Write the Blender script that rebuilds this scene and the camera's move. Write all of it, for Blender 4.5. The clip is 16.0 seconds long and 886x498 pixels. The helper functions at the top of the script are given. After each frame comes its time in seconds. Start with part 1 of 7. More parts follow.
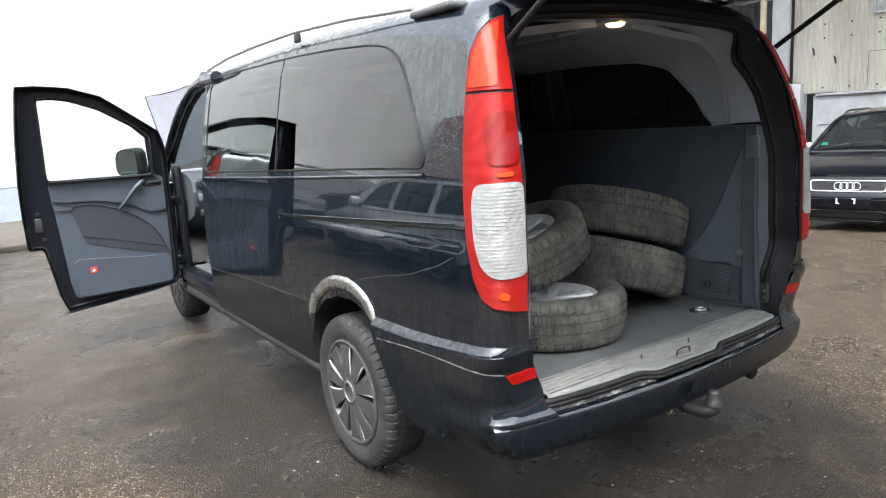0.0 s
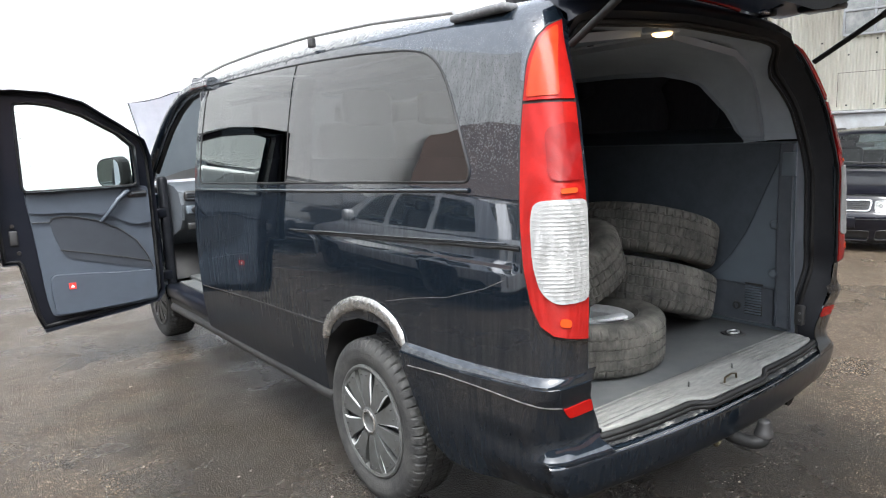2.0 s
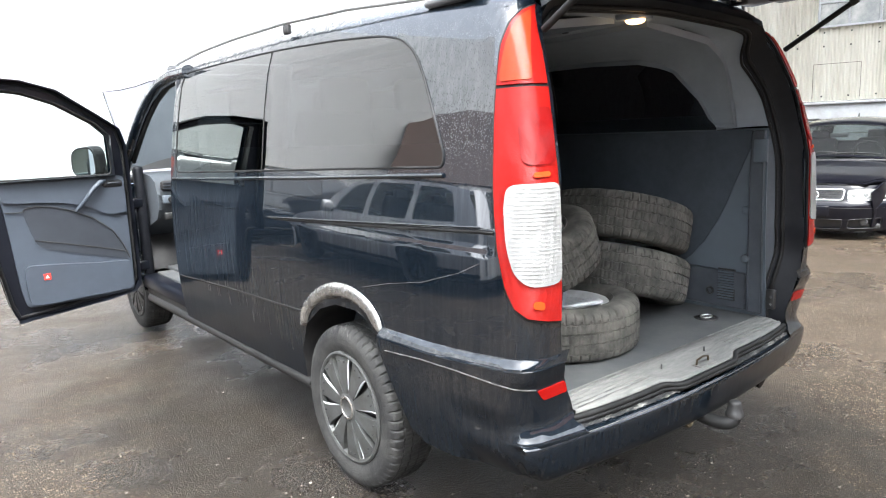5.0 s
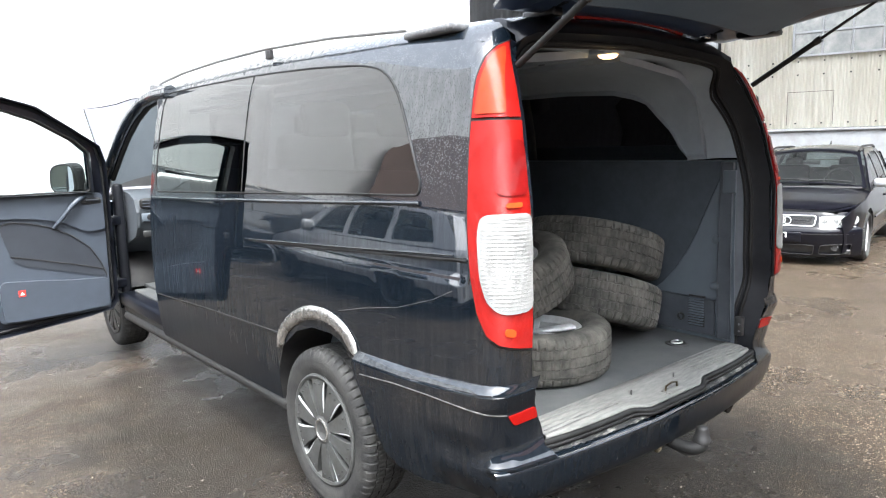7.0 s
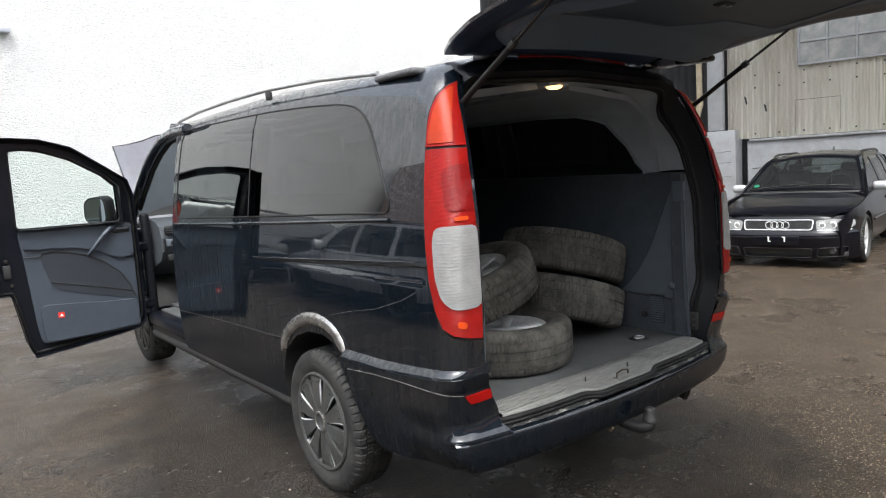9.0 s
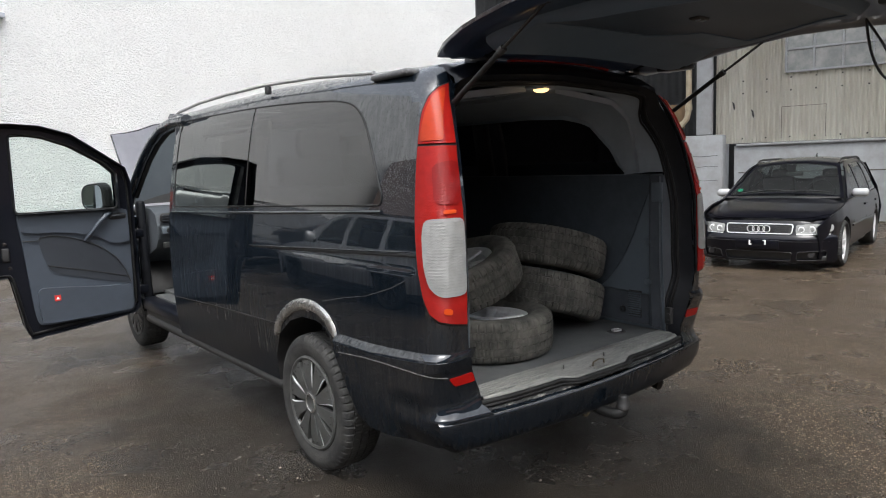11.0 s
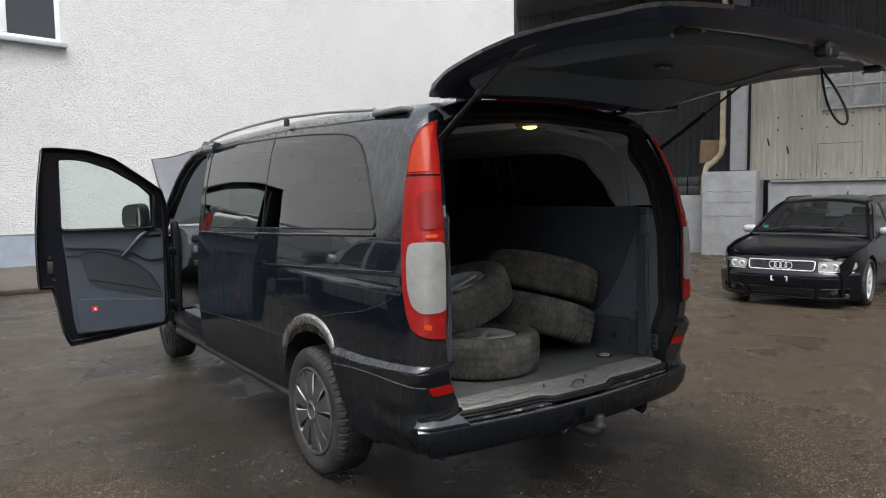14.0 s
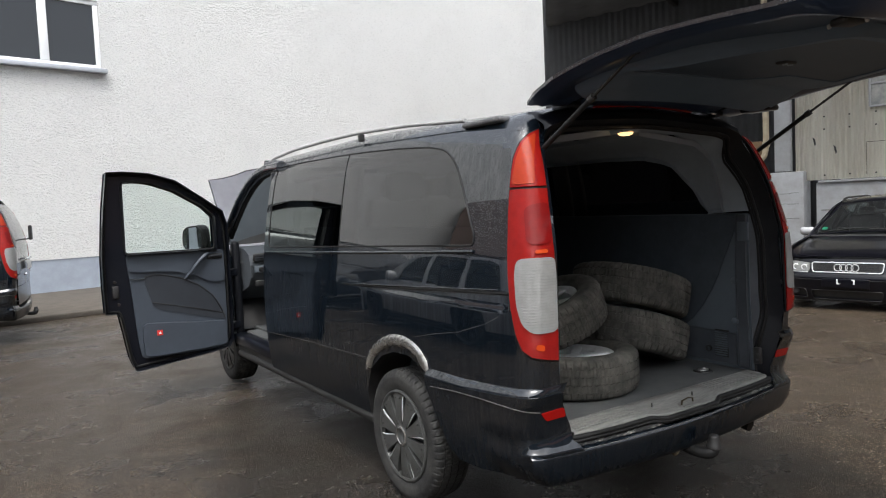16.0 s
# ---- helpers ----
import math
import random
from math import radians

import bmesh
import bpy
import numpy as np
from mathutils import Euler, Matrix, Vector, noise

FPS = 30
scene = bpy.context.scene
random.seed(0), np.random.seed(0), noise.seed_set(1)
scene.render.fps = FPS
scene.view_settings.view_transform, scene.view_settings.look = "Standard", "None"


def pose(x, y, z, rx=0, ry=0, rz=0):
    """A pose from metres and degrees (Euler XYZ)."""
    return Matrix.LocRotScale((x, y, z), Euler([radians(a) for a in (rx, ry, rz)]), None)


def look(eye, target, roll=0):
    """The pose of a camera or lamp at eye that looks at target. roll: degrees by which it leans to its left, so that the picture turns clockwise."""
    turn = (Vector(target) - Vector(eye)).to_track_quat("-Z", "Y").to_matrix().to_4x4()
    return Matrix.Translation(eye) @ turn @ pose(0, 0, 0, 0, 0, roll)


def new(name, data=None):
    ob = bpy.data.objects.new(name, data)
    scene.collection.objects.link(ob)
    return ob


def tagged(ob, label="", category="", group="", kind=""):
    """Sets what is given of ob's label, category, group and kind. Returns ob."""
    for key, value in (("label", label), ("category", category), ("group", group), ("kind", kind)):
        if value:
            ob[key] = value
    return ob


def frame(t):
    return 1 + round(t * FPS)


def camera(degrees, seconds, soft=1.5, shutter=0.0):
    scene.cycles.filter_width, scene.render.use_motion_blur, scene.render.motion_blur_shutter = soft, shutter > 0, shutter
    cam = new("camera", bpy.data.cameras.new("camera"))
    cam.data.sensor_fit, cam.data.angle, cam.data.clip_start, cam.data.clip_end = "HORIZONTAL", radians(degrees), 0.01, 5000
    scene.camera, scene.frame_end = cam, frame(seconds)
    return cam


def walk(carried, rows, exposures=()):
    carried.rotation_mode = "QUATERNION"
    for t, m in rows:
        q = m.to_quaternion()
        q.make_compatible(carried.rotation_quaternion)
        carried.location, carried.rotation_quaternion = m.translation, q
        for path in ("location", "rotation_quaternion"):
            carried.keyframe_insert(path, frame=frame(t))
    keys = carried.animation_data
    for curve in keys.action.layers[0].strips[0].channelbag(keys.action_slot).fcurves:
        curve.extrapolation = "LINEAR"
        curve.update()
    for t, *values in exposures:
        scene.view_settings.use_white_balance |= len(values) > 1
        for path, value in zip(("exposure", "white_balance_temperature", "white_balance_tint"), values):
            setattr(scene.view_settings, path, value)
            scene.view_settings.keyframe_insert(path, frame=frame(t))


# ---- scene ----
cam = camera(66.0, 16.0, soft=1.1)
PATH = [
    (0, (-2.179, -1.467, 1.421), (-1.079, 0.166, 1.07), -3.3),
    (0.5, (-2.203, -1.395, 1.421), (-1.115, 0.242, 1.051), -2.1),
    (1, (-2.256, -1.261, 1.44), (-1.111, 0.34, 1.084), -3.3),
    (1.5, (-2.288, -1.196, 1.439), (-1.096, 0.369, 1.082), -2.9),
    (2, (-2.287, -1.167, 1.424), (-1.098, 0.41, 1.108), -2.4),
    (2.5, (-2.29, -1.163, 1.431), (-1.104, 0.416, 1.116), -2.0),
    (3, (-2.287, -1.166, 1.423), (-1.073, 0.384, 1.069), -1.4),
    (3.5, (-2.256, -1.171, 1.419), (-0.986, 0.32, 1.016), -1.6),
    (4, (-2.259, -1.157, 1.406), (-1.047, 0.383, 1.006), -1.0),
    (4.2, (-2.283, -1.181, 1.399), (-1.069, 0.363, 1.021), -1.8),
    (6.5, (-2.275, -1.207, 1.423), (-1.019, 0.317, 1.107), -1.8),
    (7, (-2.289, -1.239, 1.437), (-1.014, 0.274, 1.146), -1.4),
    (7.5, (-2.259, -1.332, 1.446), (-0.97, 0.18, 1.217), -3.3),
    (8, (-2.238, -1.554, 1.43), (-0.972, -0.024, 1.191), -3.5),
    (8.5, (-2.278, -1.647, 1.442), (-1.043, -0.096, 1.179), -4.0),
    (8.7, (-2.318, -1.665, 1.446), (-1.094, -0.101, 1.21), -3.8),
    (10.8, (-2.459, -1.824, 1.44), (-1.234, -0.261, 1.203), -2.6),
    (11, (-2.466, -1.823, 1.444), (-1.224, -0.275, 1.199), -2.1),
    (11.5, (-2.459, -1.842, 1.444), (-1.197, -0.31, 1.196), -1.3),
    (12, (-2.468, -1.858, 1.445), (-1.209, -0.317, 1.243), -1.0),
    (12.5, (-2.491, -1.91, 1.459), (-1.242, -0.354, 1.323), -0.1),
    (13, (-2.46, -1.998, 1.469), (-1.283, -0.383, 1.38), -0.6),
    (13.5, (-2.452, -2.121, 1.445), (-1.274, -0.509, 1.328), -0.0),
    (14, (-2.437, -2.169, 1.438), (-1.282, -0.543, 1.28), -0.8),
    (14.5, (-2.445, -2.167, 1.439), (-1.323, -0.519, 1.283), -1.3),
    (15, (-2.44, -2.143, 1.445), (-1.371, -0.46, 1.283), -0.6),
    (15.5, (-2.497, -2.048, 1.44), (-1.467, -0.34, 1.284), 0.4),
    (16, (-2.627, -1.867, 1.458), (-1.532, -0.198, 1.336), -2.6),
]
walk(cam, [(t, look(eye, target, roll)) for t, eye, target, roll in PATH],
     exposures=[(0, 2.40, 6250, 8), (1.5, 2.47, 6250, 8), (3.0, 2.50, 6250, 8), (4.0, 2.92, 6250, 8), (7.0, 2.90, 6250, 8), (8.0, 1.94, 6400, 9), (8.7, 1.73, 6400, 9), (11.0, 1.44, 6430, 9),
                (11.4, 1.60, 6430, 9), (12.0, 1.58, 6430, 9), (12.5, 1.31, 6440, 9), (13.0, 1.22, 6450, 9), (14.0, 1.18, 6450, 9), (16.0, 1.23, 6450, 9)])

# ---- light ----
world = bpy.data.worlds.new("overcast")
scene.world = world
world.use_nodes = True
wn, wl = world.node_tree.nodes, world.node_tree.links
sky = wn.new("ShaderNodeTexSky")
sky.sky_type, sky.sun_disc = "NISHITA", False
sky.sun_elevation, sky.sun_rotation = radians(62), radians(215)
sky.air_density, sky.dust_density, sky.ozone_density = 1.0, 4.0, 1.0
grey = wn.new("ShaderNodeHueSaturation")
grey.inputs["Saturation"].default_value = 0.28
wl.new(sky.outputs[0], grey.inputs["Color"])
wl.new(grey.outputs[0], wn["Background"].inputs["Color"])
wn["Background"].inputs["Strength"].default_value = 0.15
sun = new("sun", bpy.data.lights.new("sun", "SUN"))
sun.data.energy, sun.data.angle, sun.data.color = 1.0, radians(35), (1.0, 1.0, 1.0)
sun.matrix_world = look((-5.0, -7.8, 17.7), (0, 0, 0))


# ---- materials ----
def socket(node, name, value):
    node.inputs[name].default_value = (*value, 1.0) if isinstance(value, tuple) and len(value) == 3 else value


def material(name, color, rough=0.5, metal=0.0, coat=0.0, spec=0.5, second=None, scale=6.0, mix=(0.35, 0.65), grain=0.0,
             grain_scale=200.0, rough_var=0.0, coords="Object", detail=6.0, stretch=(1, 1, 1), bump=0.001):
    """A surface of two colours mixed by a slow noise, with a fine grain as relief and a roughness that varies."""
    m = bpy.data.materials.new(name)
    m.use_nodes = True
    n, l = m.node_tree.nodes, m.node_tree.links
    b = n["Principled BSDF"]
    socket(b, "Base Color", color), socket(b, "Roughness", rough), socket(b, "Metallic", metal)
    socket(b, "Coat Weight", coat), socket(b, "Coat Roughness", 0.04), socket(b, "Coat IOR", 1.5), socket(b, "Specular IOR Level", spec)
    tc, mp = n.new("ShaderNodeTexCoord"), n.new("ShaderNodeMapping")
    mp.inputs["Scale"].default_value = stretch
    l.new(tc.outputs[coords], mp.inputs["Vector"])
    m["out"] = mp.name
    if second or rough_var:
        t = n.new("ShaderNodeTexNoise")
        socket(t, "Scale", scale), socket(t, "Detail", detail), socket(t, "Roughness", 0.65)
        l.new(mp.outputs[0], t.inputs["Vector"])
        r = n.new("ShaderNodeMapRange")
        socket(r, "From Min", mix[0]), socket(r, "From Max", mix[1])
        l.new(t.outputs["Fac"], r.inputs["Value"])
        if second:
            c = n.new("ShaderNodeMix")
            c.data_type = "RGBA"
            c.inputs[6].default_value, c.inputs[7].default_value = (*color, 1), (*second, 1)
            l.new(r.outputs[0], c.inputs[0]), l.new(c.outputs[2], b.inputs["Base Color"])
        if rough_var:
            q = n.new("ShaderNodeMapRange")
            socket(q, "To Min", max(0.02, rough - rough_var)), socket(q, "To Max", min(1.0, rough + rough_var))
            l.new(r.outputs[0], q.inputs["Value"]), l.new(q.outputs[0], b.inputs["Roughness"])
    if grain:
        g = n.new("ShaderNodeTexNoise")
        socket(g, "Scale", grain_scale), socket(g, "Detail", 3.0)
        l.new(mp.outputs[0], g.inputs["Vector"])
        u = n.new("ShaderNodeBump")
        socket(u, "Strength", grain), socket(u, "Distance", bump)
        l.new(g.outputs["Fac"], u.inputs["Height"]), l.new(u.outputs[0], b.inputs["Normal"])
    return m


def node_of(m, kind):
    return next(n for n in m.node_tree.nodes if n.bl_idname == kind)


def paint_material(name, color, dirt, flake=0.25):
    """Dark clear-coated car paint: rain drops in relief above, dried streaks and road dirt below."""
    m = material(name, color, 0.32, flake, 1.0, 0.06)
    n, l = m.node_tree.nodes, m.node_tree.links
    b = n["Principled BSDF"]
    tc = node_of(m, "ShaderNodeTexCoord")
    sep = n.new("ShaderNodeSeparateXYZ")
    l.new(tc.outputs["Object"], sep.inputs[0])
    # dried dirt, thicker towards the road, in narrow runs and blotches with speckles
    def noise_tex(scale, detail, rough, stretch=(1, 1, 1)):
        mp = n.new("ShaderNodeMapping")
        mp.inputs["Scale"].default_value = stretch
        l.new(tc.outputs["Object"], mp.inputs["Vector"])
        t = n.new("ShaderNodeTexNoise")
        socket(t, "Scale", scale), socket(t, "Detail", detail), socket(t, "Roughness", rough)
        l.new(mp.outputs[0], t.inputs["Vector"])
        return t.outputs["Fac"]

    def ranged(src, a, c, lo=0.0, hi=1.0):
        r = n.new("ShaderNodeMapRange")
        socket(r, "From Min", a), socket(r, "From Max", c), socket(r, "To Min", lo), socket(r, "To Max", hi)
        l.new(src, r.inputs["Value"])
        return r.outputs[0]

    def calc(op, x, y):
        k = n.new("ShaderNodeMath")
        k.operation, k.use_clamp = op, True
        for i, q in enumerate((x, y)):
            if isinstance(q, float):
                k.inputs[i].default_value = q
            else:
                l.new(q, k.inputs[i])
        return k.outputs[0]

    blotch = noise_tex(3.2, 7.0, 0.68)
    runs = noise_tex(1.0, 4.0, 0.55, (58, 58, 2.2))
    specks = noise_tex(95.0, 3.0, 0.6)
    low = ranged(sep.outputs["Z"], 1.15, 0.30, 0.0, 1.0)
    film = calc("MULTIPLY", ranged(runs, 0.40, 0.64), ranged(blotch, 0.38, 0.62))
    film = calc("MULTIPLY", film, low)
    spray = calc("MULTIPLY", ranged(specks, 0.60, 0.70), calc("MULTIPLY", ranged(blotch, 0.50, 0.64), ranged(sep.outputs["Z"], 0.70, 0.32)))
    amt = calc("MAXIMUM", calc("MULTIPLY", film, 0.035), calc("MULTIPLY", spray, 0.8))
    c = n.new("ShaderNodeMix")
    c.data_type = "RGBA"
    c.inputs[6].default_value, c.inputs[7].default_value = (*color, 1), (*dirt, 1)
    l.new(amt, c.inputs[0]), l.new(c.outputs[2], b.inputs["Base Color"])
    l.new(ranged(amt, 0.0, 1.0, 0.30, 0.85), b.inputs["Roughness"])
    # coat weight also falls towards the ground, painting a dimmer reflection there
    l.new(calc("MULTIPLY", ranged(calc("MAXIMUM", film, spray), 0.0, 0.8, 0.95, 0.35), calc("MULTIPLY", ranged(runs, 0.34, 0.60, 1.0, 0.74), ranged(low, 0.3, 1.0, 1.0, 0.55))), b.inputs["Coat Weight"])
    l.new(ranged(blotch, 0.35, 0.70, 0.008, 0.05), b.inputs["Coat Roughness"])
    socket(b, "Coat IOR", 2.25)
    drops(m, 150.0, 0.24, 0.0008, 1.2)
    return m


def drops(m, scale, size, height, from_z):
    """Rain drops: small round bumps at scattered cells, above a height."""
    n, l = m.node_tree.nodes, m.node_tree.links
    b = n["Principled BSDF"]
    tc = node_of(m, "ShaderNodeTexCoord")
    v = n.new("ShaderNodeTexVoronoi")
    socket(v, "Scale", scale), socket(v, "Randomness", 1.0)
    l.new(tc.outputs["Object"], v.inputs["Vector"])
    r = n.new("ShaderNodeMapRange")
    r.interpolation_type = "SMOOTHSTEP"
    socket(r, "From Min", size * 1.7), socket(r, "From Max", 0.0)
    l.new(v.outputs["Distance"], r.inputs["Value"])
    w = n.new("ShaderNodeSeparateColor")
    l.new(v.outputs["Color"], w.inputs[0])
    some = n.new("ShaderNodeMath")
    some.operation = "GREATER_THAN"
    some.inputs[1].default_value = 0.25
    l.new(w.outputs[0], some.inputs[0])
    sep = n.new("ShaderNodeSeparateXYZ")
    l.new(tc.outputs["Object"], sep.inputs[0])
    hi = n.new("ShaderNodeMapRange")
    socket(hi, "From Min", from_z), socket(hi, "From Max", from_z + 0.25)
    l.new(sep.outputs["Z"], hi.inputs["Value"])
    a, c = n.new("ShaderNodeMath"), n.new("ShaderNodeMath")
    a.operation = c.operation = "MULTIPLY"
    l.new(r.outputs[0], a.inputs[0]), l.new(some.outputs[0], a.inputs[1])
    l.new(a.outputs[0], c.inputs[0]), l.new(hi.outputs[0], c.inputs[1])
    u = n.new("ShaderNodeBump")
    socket(u, "Strength", 0.7), socket(u, "Distance", height)
    l.new(c.outputs[0], u.inputs["Height"])
    l.new(u.outputs[0], b.inputs["Normal"]), l.new(u.outputs[0], b.inputs["Coat Normal"])


def glass_material(name, tint, rough=0.0, alpha=0.85, dust=0.0):
    """Thin tinted pane: a film that lets light straight through, under a glossy surface."""
    m = bpy.data.materials.new(name)
    m.use_nodes = True
    n, l = m.node_tree.nodes, m.node_tree.links
    n.remove(n["Principled BSDF"])
    t, g, mx, f = (n.new(k) for k in ("ShaderNodeBsdfTransparent", "ShaderNodeBsdfGlossy", "ShaderNodeMixShader", "ShaderNodeFresnel"))
    t.inputs["Color"].default_value = (*tint, 1)
    g.inputs["Roughness"].default_value = rough
    g.inputs["Color"].default_value = (1, 1, 1, 1)
    f.inputs["IOR"].default_value = alpha + 0.65
    l.new(f.outputs[0], mx.inputs[0]), l.new(t.outputs[0], mx.inputs[1]), l.new(g.outputs[0], mx.inputs[2])
    film, over = n.new("ShaderNodeBsdfDiffuse"), n.new("ShaderNodeMixShader")
    film.inputs["Color"].default_value, over.inputs[0].default_value = (0.30, 0.31, 0.32, 1), dust
    l.new(mx.outputs[0], over.inputs[1]), l.new(film.outputs[0], over.inputs[2])
    l.new(over.outputs[0], n["Material Output"].inputs["Surface"])
    return m


def wet_glass(m, scale=130.0):
    """Rain drops on a pane."""
    n, l = m.node_tree.nodes, m.node_tree.links
    tc, v, r, u = (n.new(k) for k in ("ShaderNodeTexCoord", "ShaderNodeTexVoronoi", "ShaderNodeMapRange", "ShaderNodeBump"))
    socket(v, "Scale", scale)
    l.new(tc.outputs["Object"], v.inputs["Vector"])
    socket(r, "From Min", 0.3), socket(r, "From Max", 0.0)
    l.new(v.outputs["Distance"], r.inputs["Value"])
    socket(u, "Strength", 0.8), socket(u, "Distance", 0.0008)
    l.new(r.outputs[0], u.inputs["Height"])
    for k in n:
        if k.bl_idname in ("ShaderNodeBsdfGlossy", "ShaderNodeFresnel"):
            l.new(u.outputs[0], k.inputs["Normal"])
    return m


def lamp_material(name, color, rough=0.12, ribs=0.0, ribs_axis="Z"):
    """Ribbed coloured plastic of a lamp lens."""
    m = material(name, color, rough + 0.14, 0.0, 0.16, 0.12, tuple(c * 0.86 for c in color), 24.0)
    if ribs:
        n, l = m.node_tree.nodes, m.node_tree.links
        tc = node_of(m, "ShaderNodeTexCoord")
        w = n.new("ShaderNodeTexWave")
        w.bands_direction = ribs_axis
        socket(w, "Scale", ribs), socket(w, "Distortion", 0.0)
        l.new(tc.outputs["Object"], w.inputs["Vector"])
        u = n.new("ShaderNodeBump")
        socket(u, "Strength", 0.4), socket(u, "Distance", 0.003)
        l.new(w.outputs["Fac"], u.inputs["Height"]), l.new(u.outputs[0], n["Principled BSDF"].inputs["Normal"])
    return m


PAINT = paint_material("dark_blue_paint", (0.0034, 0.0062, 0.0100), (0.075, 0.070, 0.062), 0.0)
CAR_PAINT = material("blue_black_paint", (0.0024, 0.0025, 0.0048), 0.3, 0.0, 0.75, 0.12, second=(0.0045, 0.0046, 0.0072), scale=5, grain=0.12, grain_scale=160, bump=0.0005)
socket(CAR_PAINT.node_tree.nodes["Principled BSDF"], "Coat IOR", 1.42)
CAR_SHINE = material("wet_silver_paint", (0.42, 0.43, 0.45), 0.3, 0.5, 1.0, 0.3, second=(0.36, 0.37, 0.39), scale=5)
GATE_PAINT = material("tailgate_inner_paint", (0.026, 0.043, 0.086), 0.32, 0.0, 0.5, 0.2, second=(0.032, 0.050, 0.094), scale=5, mix=(0.5, 0.75))
JAMB = material("jamb_paint", (0.0055, 0.0066, 0.0105), 0.35, 0.0, 0.3, 0.15, second=(0.009, 0.010, 0.014), scale=7, mix=(0.5, 0.75))
JAMB_MATTE = material("matte_jamb_paint", (0.0065, 0.0075, 0.0105), 0.5, 0.0, 0.0, 0.25, second=(0.012, 0.013, 0.016), scale=12)
BLACK = material("black_plastic", (0.014, 0.014, 0.015), 0.5, second=(0.03, 0.029, 0.028), scale=11, grain=0.3, grain_scale=500)
RUBBER_SEAL = material("seal_rubber", (0.008, 0.008, 0.008), 0.55, spec=0.25, second=(0.018, 0.018, 0.018), scale=20)
TYRE = material("dusty_tyre_rubber", (0.038, 0.037, 0.033), 0.85, second=(0.125, 0.119, 0.103), scale=9, mix=(0.38, 0.68), grain=0.6, grain_scale=120)
TYRE_WET = material("tyre_rubber", (0.013, 0.013, 0.013), 0.75, second=(0.040, 0.039, 0.036), scale=13, mix=(0.40, 0.66), grain=0.7, grain_scale=120, bump=0.003)
TRIM = material("grey_trim_plastic", (0.082, 0.093, 0.108), 0.5, second=(0.054, 0.061, 0.072), scale=5, grain=0.5, grain_scale=700)
HATCH_FIELD = material("tailgate_field_plastic", (0.044, 0.069, 0.106), 0.5, second=(0.037, 0.058, 0.090), scale=4, grain=0.4, grain_scale=700)
HATCH_TRIM = material("tailgate_trim_plastic", (0.112, 0.160, 0.225), 0.6, second=(0.096, 0.138, 0.195), scale=4, grain=0.5, grain_scale=700)
DOOR_TRIM = material("door_trim_plastic", (0.043, 0.053, 0.068), 0.48, second=(0.036, 0.044, 0.057), scale=5, grain=0.5, grain_scale=700)
DOOR_FIELD = material("door_field_plastic", (0.023, 0.027, 0.034), 0.5, second=(0.018, 0.021, 0.027), scale=5, grain=0.5, grain_scale=700)
TRIM_DARK = material("dark_trim_plastic", (0.112, 0.134, 0.156), 0.5, second=(0.098, 0.117, 0.137), scale=5, grain=0.5, grain_scale=700)
TRIM_LIGHT = material("light_lining", (0.345, 0.39, 0.44), 0.9, second=(0.30, 0.34, 0.385), scale=7, grain=0.6, grain_scale=500)
CARPET = material("worn_load_floor", (0.052, 0.056, 0.058), 0.75, second=(0.078, 0.080, 0.078), scale=7, grain=0.6, grain_scale=300)
SILL = material("scuffed_grey_sill", (0.120, 0.121, 0.116), 0.55, second=(0.205, 0.202, 0.190), scale=16, stretch=(1, 6, 1), grain=0.4, grain_scale=220)
SILVER = material("silver_paint", (0.78, 0.79, 0.80), 0.32, 0.25, second=(0.6, 0.6, 0.6), scale=20)
MIRROR_CAP = material("satin_mirror_cap", (0.44, 0.445, 0.45), 0.35, 0.3, second=(0.38, 0.385, 0.39), scale=12)
CAP_GREY = material("wheel_cover_grey", (0.090, 0.093, 0.092), 0.40, 0.3, second=(0.060, 0.060, 0.056), scale=16, grain=0.3, grain_scale=200)
RAIL_GREY = material("grey_rail", (0.52, 0.52, 0.52), 0.35, 0.5, second=(0.40, 0.40, 0.40), scale=20)
RAIL_FOOT = material("dark_rail_foot", (0.085, 0.085, 0.088), 0.6, second=(0.16, 0.16, 0.16), scale=60, mix=(0.5, 0.7), grain=0.5, grain_scale=250)
ARCH_TRIM = material("worn_chrome_trim", (0.52, 0.51, 0.49), 0.30, 0.85, second=(0.20, 0.19, 0.175), scale=14, mix=(0.42, 0.64), rough_var=0.15, grain=0.4, grain_scale=90)
CHROME = material("chrome", (0.75, 0.76, 0.78), 0.12, 1.0)
STEEL = material("rusty_steel", (0.011, 0.010, 0.010), 0.6, 0.2, second=(0.022, 0.017, 0.013), scale=30, grain=0.5)
RUST_BLACK = material("greasy_rusty_iron", (0.006, 0.0055, 0.005), 0.8, 0.0, 0.0, 0.15, second=(0.018, 0.014, 0.011), scale=34, grain=0.8, grain_scale=90, bump=0.003)
LAMP_RED = lamp_material("red_lens", (0.27, 0.0085, 0.0065), ribs=110)
LAMP_TOP = lamp_material("orange_red_lens", (0.36, 0.034, 0.010), ribs=110)
LAMP_DARK = lamp_material("dark_red_lens", (0.19, 0.006, 0.006), ribs=110)
LAMP_WHITE = lamp_material("clear_ribbed_lens", (0.30, 0.30, 0.293), ribs=110)
LAMP_RIB = lamp_material("lens_rib", (0.275, 0.275, 0.27))
LAMP_AMBER = lamp_material("amber_lens", (0.50, 0.055, 0.010))
REFLECTOR = lamp_material("red_reflector", (0.33, 0.006, 0.004), ribs=160)
